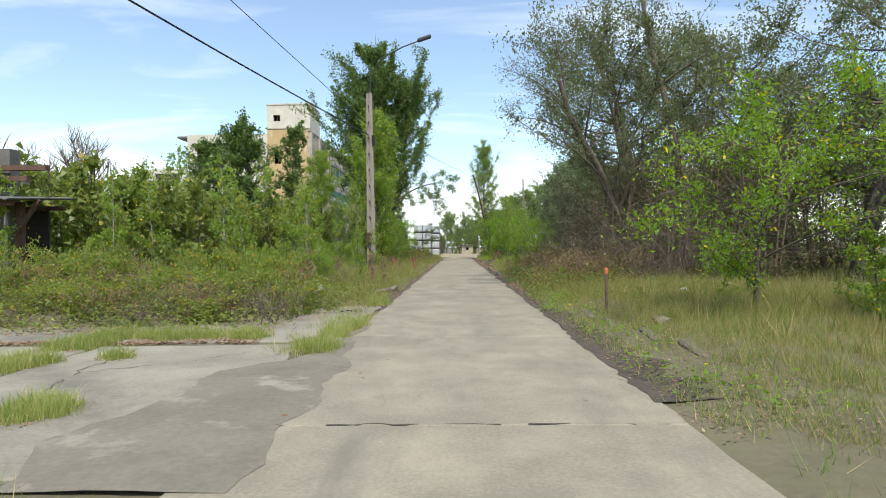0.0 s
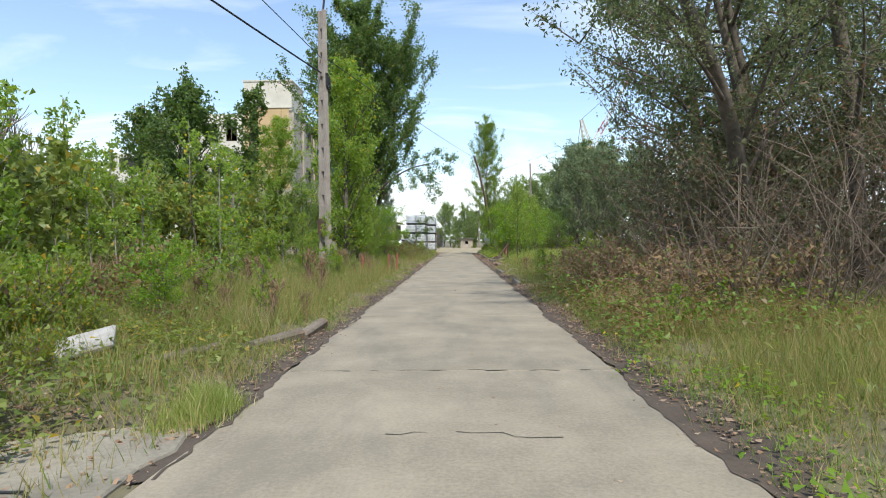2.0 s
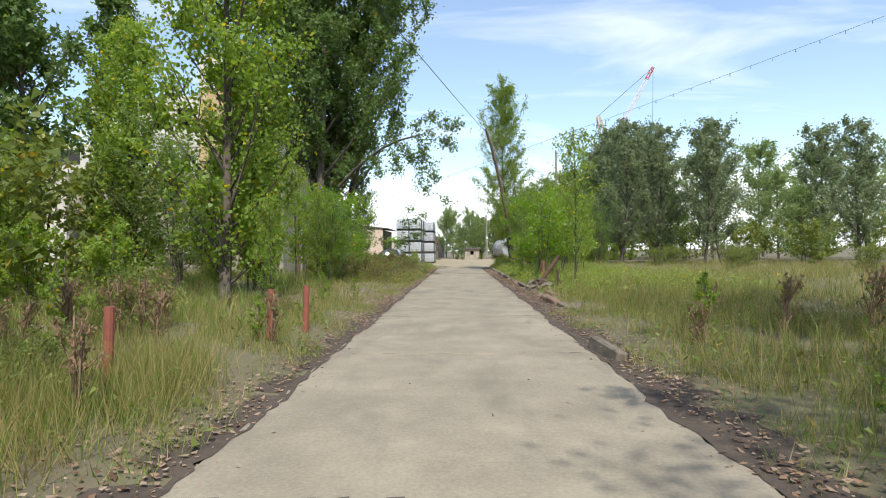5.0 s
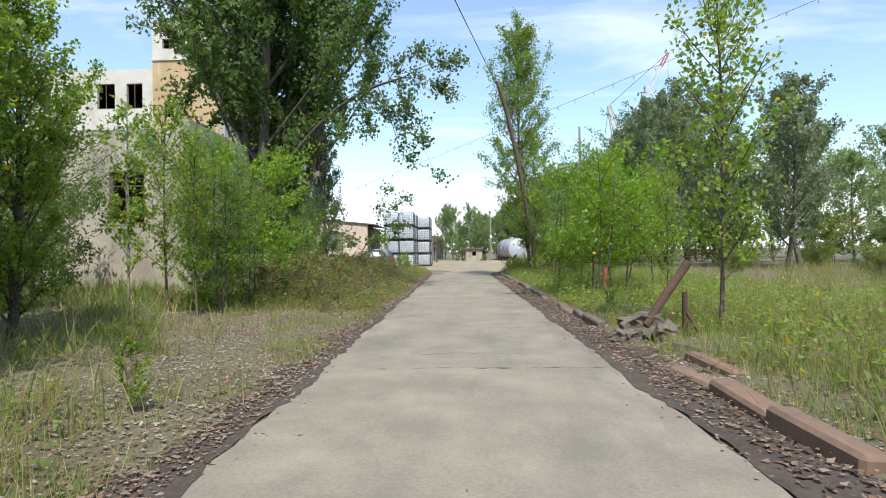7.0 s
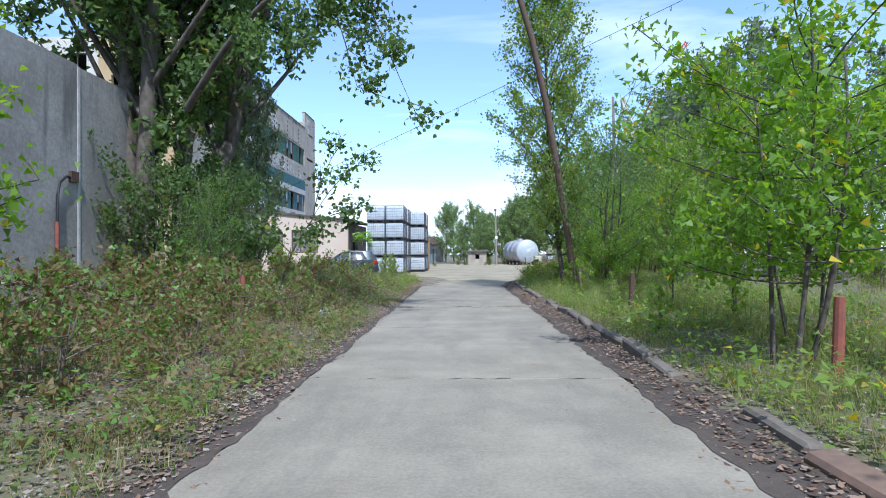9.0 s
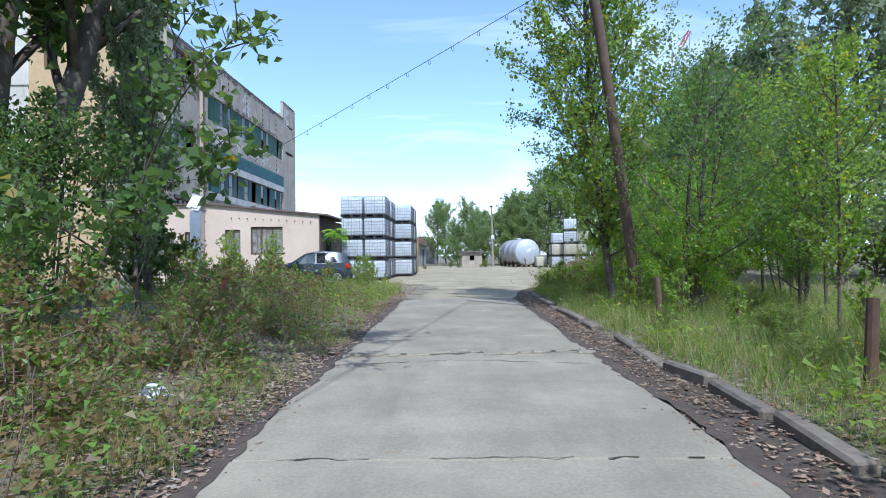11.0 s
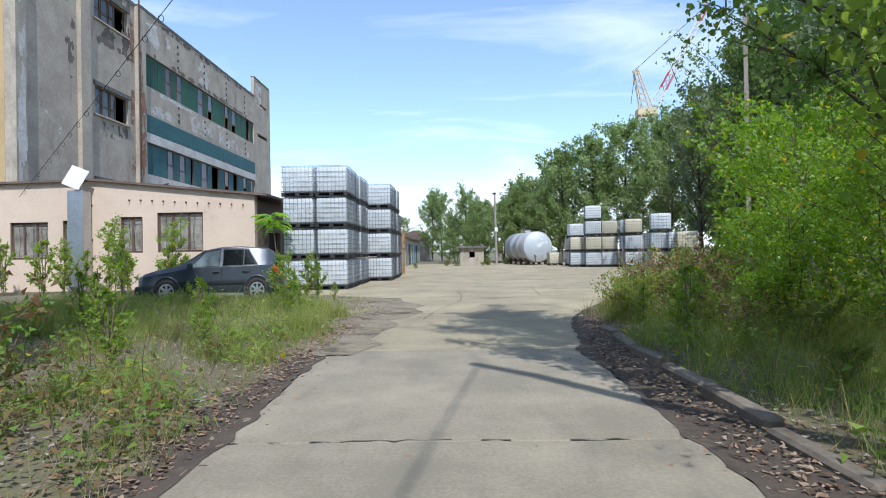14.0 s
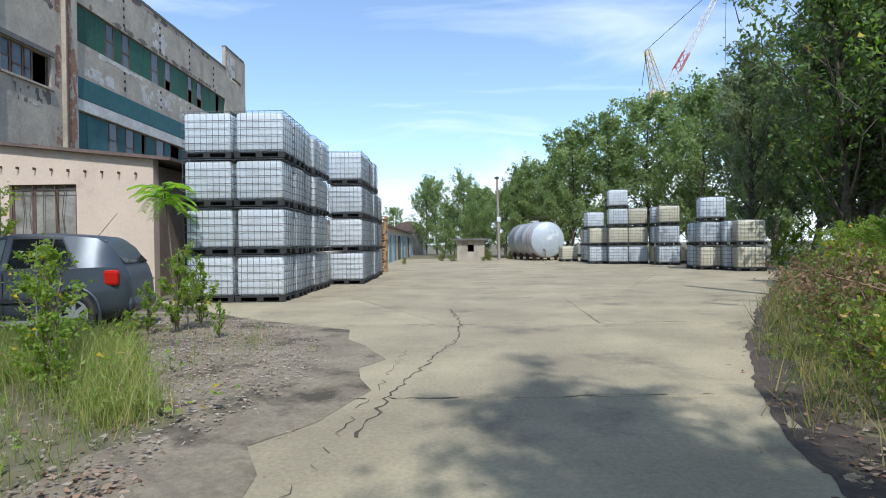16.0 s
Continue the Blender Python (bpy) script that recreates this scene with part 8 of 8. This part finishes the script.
def litter(length, material):
    def make(rng, base):
        return leaves("litter", base + np.array([0, 0, 0.018]) + rng.uniform(0, 0.025, (len(base), 1)) * [0, 0, 1], length, length * 0.6, material, rng, 0.0, 0.88, spread=0.6)
    return make


def herbs(material, leaf, tall):
    def make(rng, base):
        b = np.repeat(base, 10, 0)
        p = b + np.stack([rng.normal(size=len(b)) * 0.13, rng.normal(size=len(b)) * 0.13, np.abs(rng.normal(size=len(b))) * tall + 0.03], 1)
        return leaves("herbs", p, leaf, leaf * 0.75, material, rng, 0.1, 0.45, fold=False)
    return make


def off_road(lo, hi, clump=0.0):
    def keep(x, y):
        d = paved(x, y)
        if d < lo or d > hi or (x > 0 and 41.3 < y < 76 and d < 0.75):
            return 0.0
        if x > 0 and 60 < y < 77 and math.sin(1.7 * x + 1.3 * y) + math.sin(2.1 * y - 0.9 * x) > -0.4:
            return 0.12
        if x < -2.6 and 63 < y < 80 and math.sin(1.1 * x + 0.9 * y) + math.sin(1.6 * y - 1.2 * x + 1) > 0.55:
            return 0.06
        if x < 0 and 42.8 < y < 51.8 and d > 0.6 and math.sin(1.9 * x + 1.1 * y) + math.sin(2.3 * y - 1.3 * x) > -0.5:
            return 0.08
        if 7.0 < y < 17.6 and -11 < x < 0 and (y < 14.4 or x > -4.4):
            return 0.0
        if x < 0 and 84.5 < y:
            return 0.0
        if 75.5 < y < 85 and x < 0 and x > -2.1 - max(0, y - 77.0) * 0.62:
            return 0.02
        if x < 0 and y > 81.6:
            return 0.15
        if clump:
            v = 0.5 + 0.5 * math.sin(1.7 * x + 0.6 * y) * math.sin(0.8 * y - 1.1 * x + 2) + 0.3 * math.sin(3.1 * x + 2.3 * y)
            return 1.0 if v > clump else 0.12
        return 1.0
    return keep


scatter("verge_grass", "short green verge grass along the road", "grass", 26000, (-5.6, 5.6, 6, 84), 41, needles(0.05, 0.2, 0.008, L_GRASS, 8, 0.06), off_road(0.15, 4, 0.42))
scatter("verge_grass", "thin dry grass along the road", "grass", 15000, (-6.6, 6.6, 17, 84), 47, needles(0.10, 0.36, 0.007, L_STRAW, 8), off_road(0.35, 5, 0.36))
scatter("dry_grass", "tall dry straw-coloured grass on the verge", "grass", 5600, (-8.5, 8, 18, 50), 42, blades(0.22, 0.55, 0.008, L_STRAW, 8, 0.09), off_road(0.8, 8, 0.4))
scatter("field_grass", "long mixed grass of the overgrown field", "grass", 9000, (2.5, 26, 8, 74), 44, needles(0.25, 0.6, 0.018, L_STRAW, 7, 0.14), off_road(2.2, 30, 0.3))
scatter("field_grass", "long green grass under the thicket", "grass", 8000, (-26, -4.5, 17, 60), 48, needles(0.3, 0.7, 0.022, L_GRASS, 6, 0.2), off_road(2.8, 30))
scatter("tall_green_grass", "long green grass beside the parked car", "grass", 9000, (-13, -2, 70, 84.3), 45, needles(0.07, 0.30, 0.008, L_GRASS, 9, 0.08), off_road(0.5, 16, 0.45))
scatter("tall_green_grass", "long seeding grass beside the gravel", "grass", 3600, (-10.5, -2.2, 74.5, 80.6), 58, blades(0.18, 0.52, 0.006, L_LUSH, 9, 0.08), off_road(0.6, 16, 0.4))
scatter("verge_grass", "long yellow-green grass before the thicket", "grass", 10500, (-12.5, -2.4, 20.5, 36), 59, needles(0.25, 0.66, 0.008, L_STRAW, 9, 0.11), off_road(0.6, 16, 0.12))
scatter("verge_grass", "dense dry green grass on the verge", "grass", 3600, (1.9, 9.5, 7, 22), 49, needles(0.06, 0.22, 0.008, L_STRAW, 9), off_road(0.5, 9, 0.35))
scatter("verge_grass", "thin dry grass behind the apron", "grass", 2200, (-11.5, -1.9, 15.9, 20.6), 63, needles(0.08, 0.28, 0.010, L_STRAW, 6), None)
scatter("low_weeds", "low broad-leaved green weeds behind the apron", "weeds", 500, (-11.5, -2.2, 15.9, 20.6), 64, herbs(L_SHRUB, 0.07, 0.12), None)
scatter("leaf_litter", "brown fallen leaves behind the apron", "leaf litter", 3500, (-11.5, -1.7, 15.4, 20.6), 65, litter(0.045, L_LITTER), None)
scatter("verge_grass", "tall straw grass round the marker post", "grass", 2300, (2.6, 8.5, 13.5, 21), 66, needles(0.2, 0.46, 0.007, L_STRAW, 9, 0.09), lambda x, y: 1.0 if math.sin(1.9 * x + 0.7 * y) + math.sin(1.3 * y - 1.1 * x) > -0.3 and x > 2.6 + 0.5 * math.sin(y) else 0.1)


def apron_grass(x, y):
    """Where grass has come up through the joints of the apron."""
    if -5.6 < x < -2.9 and abs(y - 12.8 + 0.06 * math.sin(x * 4)) < 0.24 + 0.06 * math.sin(x * 7):
        return 1.0 if math.sin(4.3 * x + 1) > -0.9 else 0.2
    if -2.5 < x < -1.6 and 11.2 < y < 15.6:
        gap = math.sin(2.9 * y + 0.6) < -0.6 or y < 11.4 + 0.3 * math.sin(5 * x)
        return 1.0 if x < -1.66 - 0.1 * math.sin(y * 3) and x > -2.35 + 0.17 * (y - 11.2) + 0.1 * math.sin(7 * y) and not gap else 0.04
    if math.sin(2.3 * x + 3.1 * y) + math.sin(4.1 * y - 2.7 * x + 1) < -0.45:
        return 0.0
    if -5.7 < x < -4.75 and 10.1 < y < 12.4:
        return 1.0 if abs(x + 5.25 - 0.12 * math.sin(y * 3)) < 0.3 else 0.0
    if math.hypot(x + 4.25, y - 11.15) < 0.17 or math.hypot((x + 3.7) * 0.7, y - 8.75) < 0.34 or math.hypot((x + 1.95) * 1.6, y - 17.7) < 0.45:
        return 1.0
    return 0.0


scatter("lush_grass", "long green grass in the joints of the apron", "grass", 2600, (-6, -1.5, 8, 18.5), 46, blades(0.07, 0.26, 0.006, L_LUSH, 12, 0.06), apron_grass, 60)
scatter("leaf_litter", "brown leaves caught in the apron's grass", "leaf litter", 1500, (-6, -1.5, 8, 18.5), 67, litter(0.05, L_LITTER), lambda x, y: max(apron_grass(x, y + 0.22), apron_grass(x + 0.15, y)), 40)


scatter("leaf_litter", "brown fallen leaves along the road edges", "leaf litter", 44000, (-6, 6, 20, 76), 51, litter(0.042, L_LITTER), lambda x, y: max(0.0, 1 - abs(paved(x, y) - 0.35) / 0.75) + ((0.8 if x < 0 and y < 62 else 0.35) if 0.3 < paved(x, y) < 4 and y > 42 else 0.0))
scatter("leaf_litter", "red-brown fallen leaves on the verge", "leaf litter", 11000, (1.7, 5.5, 8, 31), 62, litter(0.03, L_LITTER), lambda x, y: max(0.0, 1 - (x - 1.8) / 3.6))
scatter("leaf_litter", "brown fallen leaves under the brambles", "leaf litter", 7000, (2, 14, 75, 93), 60, litter(0.045, L_LITTER), lambda x, y: 1.0 if -0.3 < paved(x, y) < 1.3 else 0.0)
scatter("field_grass", "long mixed grass under the brambles", "grass", 2600, (2.5, 16, 75, 95), 61, needles(0.15, 0.5, 0.014, L_STRAW, 7, 0.12), lambda x, y: 1.0 if 0.15 < paved(x, y) < 6 else 0.0)
scatter("leaf_litter", "brown fallen leaves scattered on the concrete", "leaf litter", 700, (-1.8, 1.9, 8, 76), 52, litter(0.04, L_LITTER), lambda x, y: 0.4)


scatter("leaf_litter", "pinkish brown leaves banked along the paving", "leaf litter", 26000, (-2.6, 2.7, 17, 76), 72, litter(0.048, L_BANK), lambda x, y: max(0.0, 1 - abs(paved(x, y) - 0.22) / 0.42) * (1.0 if y > 40 else 0.4), 5)
scatter("leaf_litter", "bleached leaves under the roadside trees", "leaf litter", 24000, (2.3, 8.5, 43, 76), 73, litter(0.044, L_PALELITTER), lambda x, y: 1.0 if paved(x, y) > 0.4 else 0.0)
scatter("verge_grass", "thin pale grass under the roadside trees", "grass", 5200, (2.4, 9.5, 43, 76), 74, needles(0.08, 0.34, 0.008, L_GRASS, 8, 0.07), lambda x, y: 1.0 if math.sin(1.3 * x + 0.9 * y) + math.sin(1.7 * y - 1.1 * x) > -0.2 and paved(x, y) > 0.75 else 0.15)
scatter("leaf_litter", "bleached leaves and chips before the annex", "leaf litter", 15000, (-13, -2.2, 68, 84), 75, litter(0.042, L_PALELITTER), lambda x, y: 1.0 if paved(x, y) > 0.3 else 0.0)
scatter("leaf_litter", "brown leaf litter under the thicket", "leaf litter", 9000, (2.0, 7.5, 21.5, 31), 68, litter(0.05, L_LITTER), None)
scatter("leaf_litter", "bleached leaves and chips on bare soil", "leaf litter", 24000, (-8.5, -1.7, 40, 52), 69, litter(0.036, L_PALELITTER), lambda x, y: 1.0 if paved(x, y) > 0.05 else 0.0)
scatter("leaf_litter", "bleached leaves under the roadside weeds", "leaf litter", 14000, (-7.5, -1.6, 52, 66), 70, litter(0.042, L_PALELITTER), lambda x, y: 1.0 if 0.0 < paved(x, y) < 4.5 else 0.0)
scatter("gravel_chips", "loose stone chips and rotted leaves on the dirt patch", "gravel", 7000, (-7, -0.9, 74, 84.5), 71, litter(0.035, L_PALELITTER), lambda x, y: 1.0 if x > -2.3 - max(0, y - 77.0) * 0.62 and x < np.interp(y, YARD_Y, YARD_L) + 0.5 + 0.25 * math.sin(y * 5) else 0.0, 6)
scatter("low_weeds", "low broad-leaved green weeds on the verge", "weeds", 2600, (-9, 8, 17, 84), 53, herbs(L_SHRUB, 0.07, 0.16), off_road(0.25, 7, 0.4))
scatter("russet_weeds", "low russet dying weeds at the roadside", "weeds", 2600, (-6.5, -1.6, 52, 70), 54, herbs(L_RUSSET, 0.06, 0.2), off_road(0.35, 5, 0.3))
scatter("russet_weeds", "low russet dying weeds under the thicket", "weeds", 1000, (1.6, 5.2, 20, 28.5), 55, herbs(L_RUSSET, 0.07, 0.28), off_road(0.45, 4, 0.2))
scatter("low_weeds", "low bright green weeds between grass tufts", "weeds", 900, (-13, -1.6, 66, 81), 57, herbs(L_YOUNG, 0.075, 0.17), off_road(0.5, 13, 0.35))
scatter("low_weeds", "low broad-leaved green weeds under the trees", "weeds", 2400, (1.6, 9, 44, 84), 56, herbs(L_YOUNG, 0.075, 0.2), off_road(0.7, 7, 0.4))

# litter and soil creeping over the apron's far edge
scatter("leaf_litter", "brown leaves along the apron's grass strip", "leaf litter", 2600, (-10, -2.9, 12.0, 12.75), 76, litter(0.05, L_LITTER), lambda x, y: max(0.0, 1 - abs(y - 12.42 - 0.08 * math.sin(3 * x)) / 0.22), 8)
scatter("leaf_litter", "brown leaves and chips under the thicket's foot", "leaf litter", 9000, (-10.5, -2.6, 13.1, 17.6), 77, litter(0.05, L_LITTER), lambda x, y: 1.0 if x < -3.15 + 0.22 * (y - 13) + 0.2 * math.sin(3 * y) else 0.05, 6)
scatter("low_weeds", "low green weeds creeping over the apron", "weeds", 700, (-10.5, -2.6, 13.3, 17.6), 78, herbs(L_SHRUB, 0.075, 0.22), lambda x, y: 1.0 if x < -3.4 + 0.2 * (y - 13) else 0.0, 6)
scatter("low_weeds", "small bright green weeds along the bare edge", "weeds", 110, (1.85, 2.75, 8, 21), 79, herbs(L_LIME, 0.05, 0.09), lambda x, y: 1.0 if math.sin(2.1 * y + 3 * x) > 0.2 else 0.05, 6)
scatter("verge_grass", "golden dry grass on the open verge", "grass", 3800, (2.5, 9.5, 9, 22), 80, needles(0.14, 0.36, 0.006, L_STRAW, 9, 0.08), lambda x, y: 1.0 if x > 2.65 + 0.2 * math.sin(2 * y) else 0.15, 4)
scatter("verge_grass", "tall rank grass under the roadside trees", "grass", 5200, (2.45, 8.5, 60, 76), 81, needles(0.18, 0.55, 0.008, L_GRASS, 8, 0.08), lambda x, y: 1.0 if paved(x, y) > 0.75 + 0.25 * math.sin(2.3 * y) else 0.05, 4)

# dry twigs leaning out of the thicket
rng = np.random.default_rng(9)


def twigs(name, label, cx, cy, rx, ry, n, h, r=0.008, material=None):
    lines = []
    for _ in range(n):
        x, y = cx + rng.uniform(-rx, rx), cy + rng.uniform(-ry, ry)
        p = np.array([x, y, gz(x, y) - 0.02])
        hh = h * rng.uniform(0.4, 1.1)
        q = p + np.array([rng.normal() * 0.45 * hh, rng.normal() * 0.45 * hh, hh])
        ln = curve_to(p, q, rng.normal(size=3) * 0.15 * hh, 5)
        lines.append((ln, r, r * 0.4))
        for k in range(3):
            a = ln[rng.integers(1, 4)]
            lines.append((curve_to(a, a + rng.normal(size=3) * 0.28 * hh, rng.normal(size=3) * 0.04, 3), r * 0.6, r * 0.3))
    return tagged(new(name, tubes("twigs", lines, material or L_TWIG, 3)), label, "dry twigs", kind="stuff")


twigs("dry_twigs", "tangle of bare grey twigs in the thicket", 5.2, 25.4, 1.4, 3.4, 300, 2.4, 0.009)
twigs("dry_twigs", "dark tangle of dead branches under the willows", 7.2, 25.5, 1.6, 4.0, 260, 3.6, 0.011)
twigs("dry_twigs", "tangle of bare grey twigs under the shrubs", -6.6, 18.0, 2.6, 0.8, 240, 0.8)
twigs("dry_twigs", "dry stalks on the verge", -3.4, 63.5, 1.2, 10.0, 220, 0.8, 0.005)
twigs("dry_twigs", "bare twigs under the willow", 8.0, 30.0, 2.0, 3.5, 120, 2.4)

twigs("dry_twigs", "dead reddish stalks in front of the thicket", 3.9, 25.4, 0.9, 2.6, 170, 1.1, 0.007, L_REDTWIG)
twigs("dry_twigs", "dead reddish stalks on the verge", -3.4, 60.5, 1.0, 8.0, 130, 0.6, 0.005, L_REDTWIG)

twigs("dry_twigs", "heap of bare grey branches before the thicket", -4.6, 15.0, 1.5, 0.7, 170, 0.75, 0.009)
twigs("dry_twigs", "bare twigs hanging over the apron", -7.4, 14.6, 2.2, 0.6, 110, 0.6, 0.007)

# ---- small things ----


def stake(x, y, h, r, material, label, tip=(0, 0), name="post"):
    ob = thing(name, (x, y, gz(x, y)), label, "post")
    ob.matrix_basis = pose(x, y, gz(x, y), tip[0], tip[1], 0)
    bm = bmesh.new()
    bmesh.ops.create_cone(bm, cap_ends=True, segments=10, radius1=r, radius2=r * 0.95, depth=h + 0.2, matrix=pose(0, 0, h / 2 - 0.1))
    part("shaft", bm, material, ob)
    return ob


o = stake(2.85, 15.2, 0.76, 0.03, M_WOODPOLE, "thin dark marker post with an orange top", name="marker_post")
part("orange_cap", soft_box(-0.036, 0.036, -0.036, 0.036, 0.76, 0.88, 0.01, 1), M_ORANGE, o, "faded orange cap")
stake(3.35, 29.9, 0.72, 0.06, M_WOODPOLE, "short dark wooden stump post")
for x, y in ((-3.4, 34.6), (-2.75, 37.4), (-2.5, 38.4)):
    stake(x, y, 0.75, 0.05, M_REDPAINT, "faded red roadside post", (0, 2))
for x, y, h in ((5.3, 31.0, 0.9), (5.9, 31.2, 0.9), (6.4, 31.5, 0.95), (6.9, 31.6, 0.9)):
    stake(x, y, h, 0.07, M_WOODPOLE, "dark wooden fence stump in the grass", (3, 4))
for x, y, m in ((3.62, 54.15, M_REDPAINT), (3.4, 60.15, M_RUST), (3.5, 65.4, M_WOODPOLE), (-4.3, 59.6, M_REDPAINT), (-4.6, 66.2, M_REDPAINT)):
    stake(x, y, 0.78, 0.055, m, "rusty steel post at the verge", (rt.uniform(-4, 4), rt.uniform(-4, 4)))
rod = thing("rusty_pipe", (2.55, 47.6, 0.25), "thick rusty pipe leaning out of rubble", "pipe")
adopt(new("shaft", tubes("shaft", [([(0, 0, 0), (0.31, 0.08, 0.42), (0.66, 0.15, 0.88)], 0.06, 0.06)], M_RUST, 10)), rod)
adopt(new("prop", tubes("prop", [([(0.62, 0.2, -0.2), (0.62, 0.18, 0.45)], 0.04, 0.04), ([(0.62, 0.18, 0.2), (0.78, 0.1, -0.1)], 0.03, 0.03)], M_RUST, 8)), rod)


def lump(name, x, y, s, material, label, category, seed, flat=0.6):
    rr = np.random.default_rng(seed)
    bm = bmesh.new()
    bmesh.ops.create_icosphere(bm, subdivisions=2, radius=s)
    for v in bm.verts:
        v.co *= 1 + rr.uniform(-0.22, 0.22)
        v.co.z *= flat
    bmesh.ops.translate(bm, vec=(x, y, gz(x, y) + s * flat * 0.4), verts=bm.verts[:])
    return tagged(part(name, bm, material), label, category)


for k, (x, y, z, a, b, c) in enumerate(((2.52, 47.75, 0.2, 0.34, 0.26, 0.2), (2.3, 47.55, 0.1, 0.2, 0.17, 0.12), (2.8, 47.5, 0.12, 0.22, 0.16, 0.14))):
    rr = np.random.default_rng(90 + k)
    bm = bmesh.new()
    bmesh.ops.create_icosphere(bm, subdivisions=3, radius=1.0)
    for v in bm.verts:
        p = v.co.copy()
        v.co = Vector((max(-0.8, min(0.8, p.x * 1.15)) * a, max(-0.8, min(0.85, p.y * 1.2)) * b, max(-0.9, min(0.7, p.z * 1.1)) * c)) * (1 + 0.4 * noise.noise(p * 1.7 + Vector((k, 3, 7))) + 0.3 * noise.noise(p * 5 + Vector((9, k, 1))))
    tagged(part("rubble_block", bm, M_RUBBLE), "broken rough lump of old concrete", "rubble").matrix_basis = pose(x, y, gz(x, y) + z, 8 * k, -12, 35 * k)
lump("rubble_block", -2.85, 60.3, 0.12, M_SHEET, "crumpled white scrap in the weeds", "rubbish", 2, 0.8)
lump("rubble_block", 6.0, 19.5, 0.13, M_SHEET, "white scrap lying in dry grass", "rubbish", 7, 0.6)
lump("rubble_block", 7.6, 21.0, 0.2, M_KERB, "pale stone lying in the grass", "stone", 3)
lump("rubble_block", 3.3, 13.5, 0.14, M_KERB, "pale stone lying on the verge", "stone", 4)
lump("rubble_block", -3.4, 20.6, 0.1, M_KERB, "small broken grey stone lying loose", "stone", 5)
sl = soft_box(-0.3, 0.3, -0.2, 0.2, 0, 0.06, 0.015, 1)
sheet = part("broken_tile", sl, M_PALECORR)
sheet.matrix_basis = pose(-3.95, 19.5, 0.22, 25, -14, 20)
tagged(sheet, "broken corrugated sheet piece on a rubble heap", "rubble")
lump("rubble_block", -3.95, 19.6, 0.22, M_KERB, "small heap of rubble", "rubble", 6, 0.5)
tagged(new("wire_ring", tubes("wire_ring", [([(-2.3 + 0.17 * math.cos(a), 16.2 + 0.12 * math.sin(a), 0.02 + 0.01 * math.sin(3 * a)) for a in np.linspace(0, 6.1, 22)], 0.008, 0.008)], M_WIRE, 5)), "loop of black wire on the concrete", "wire")
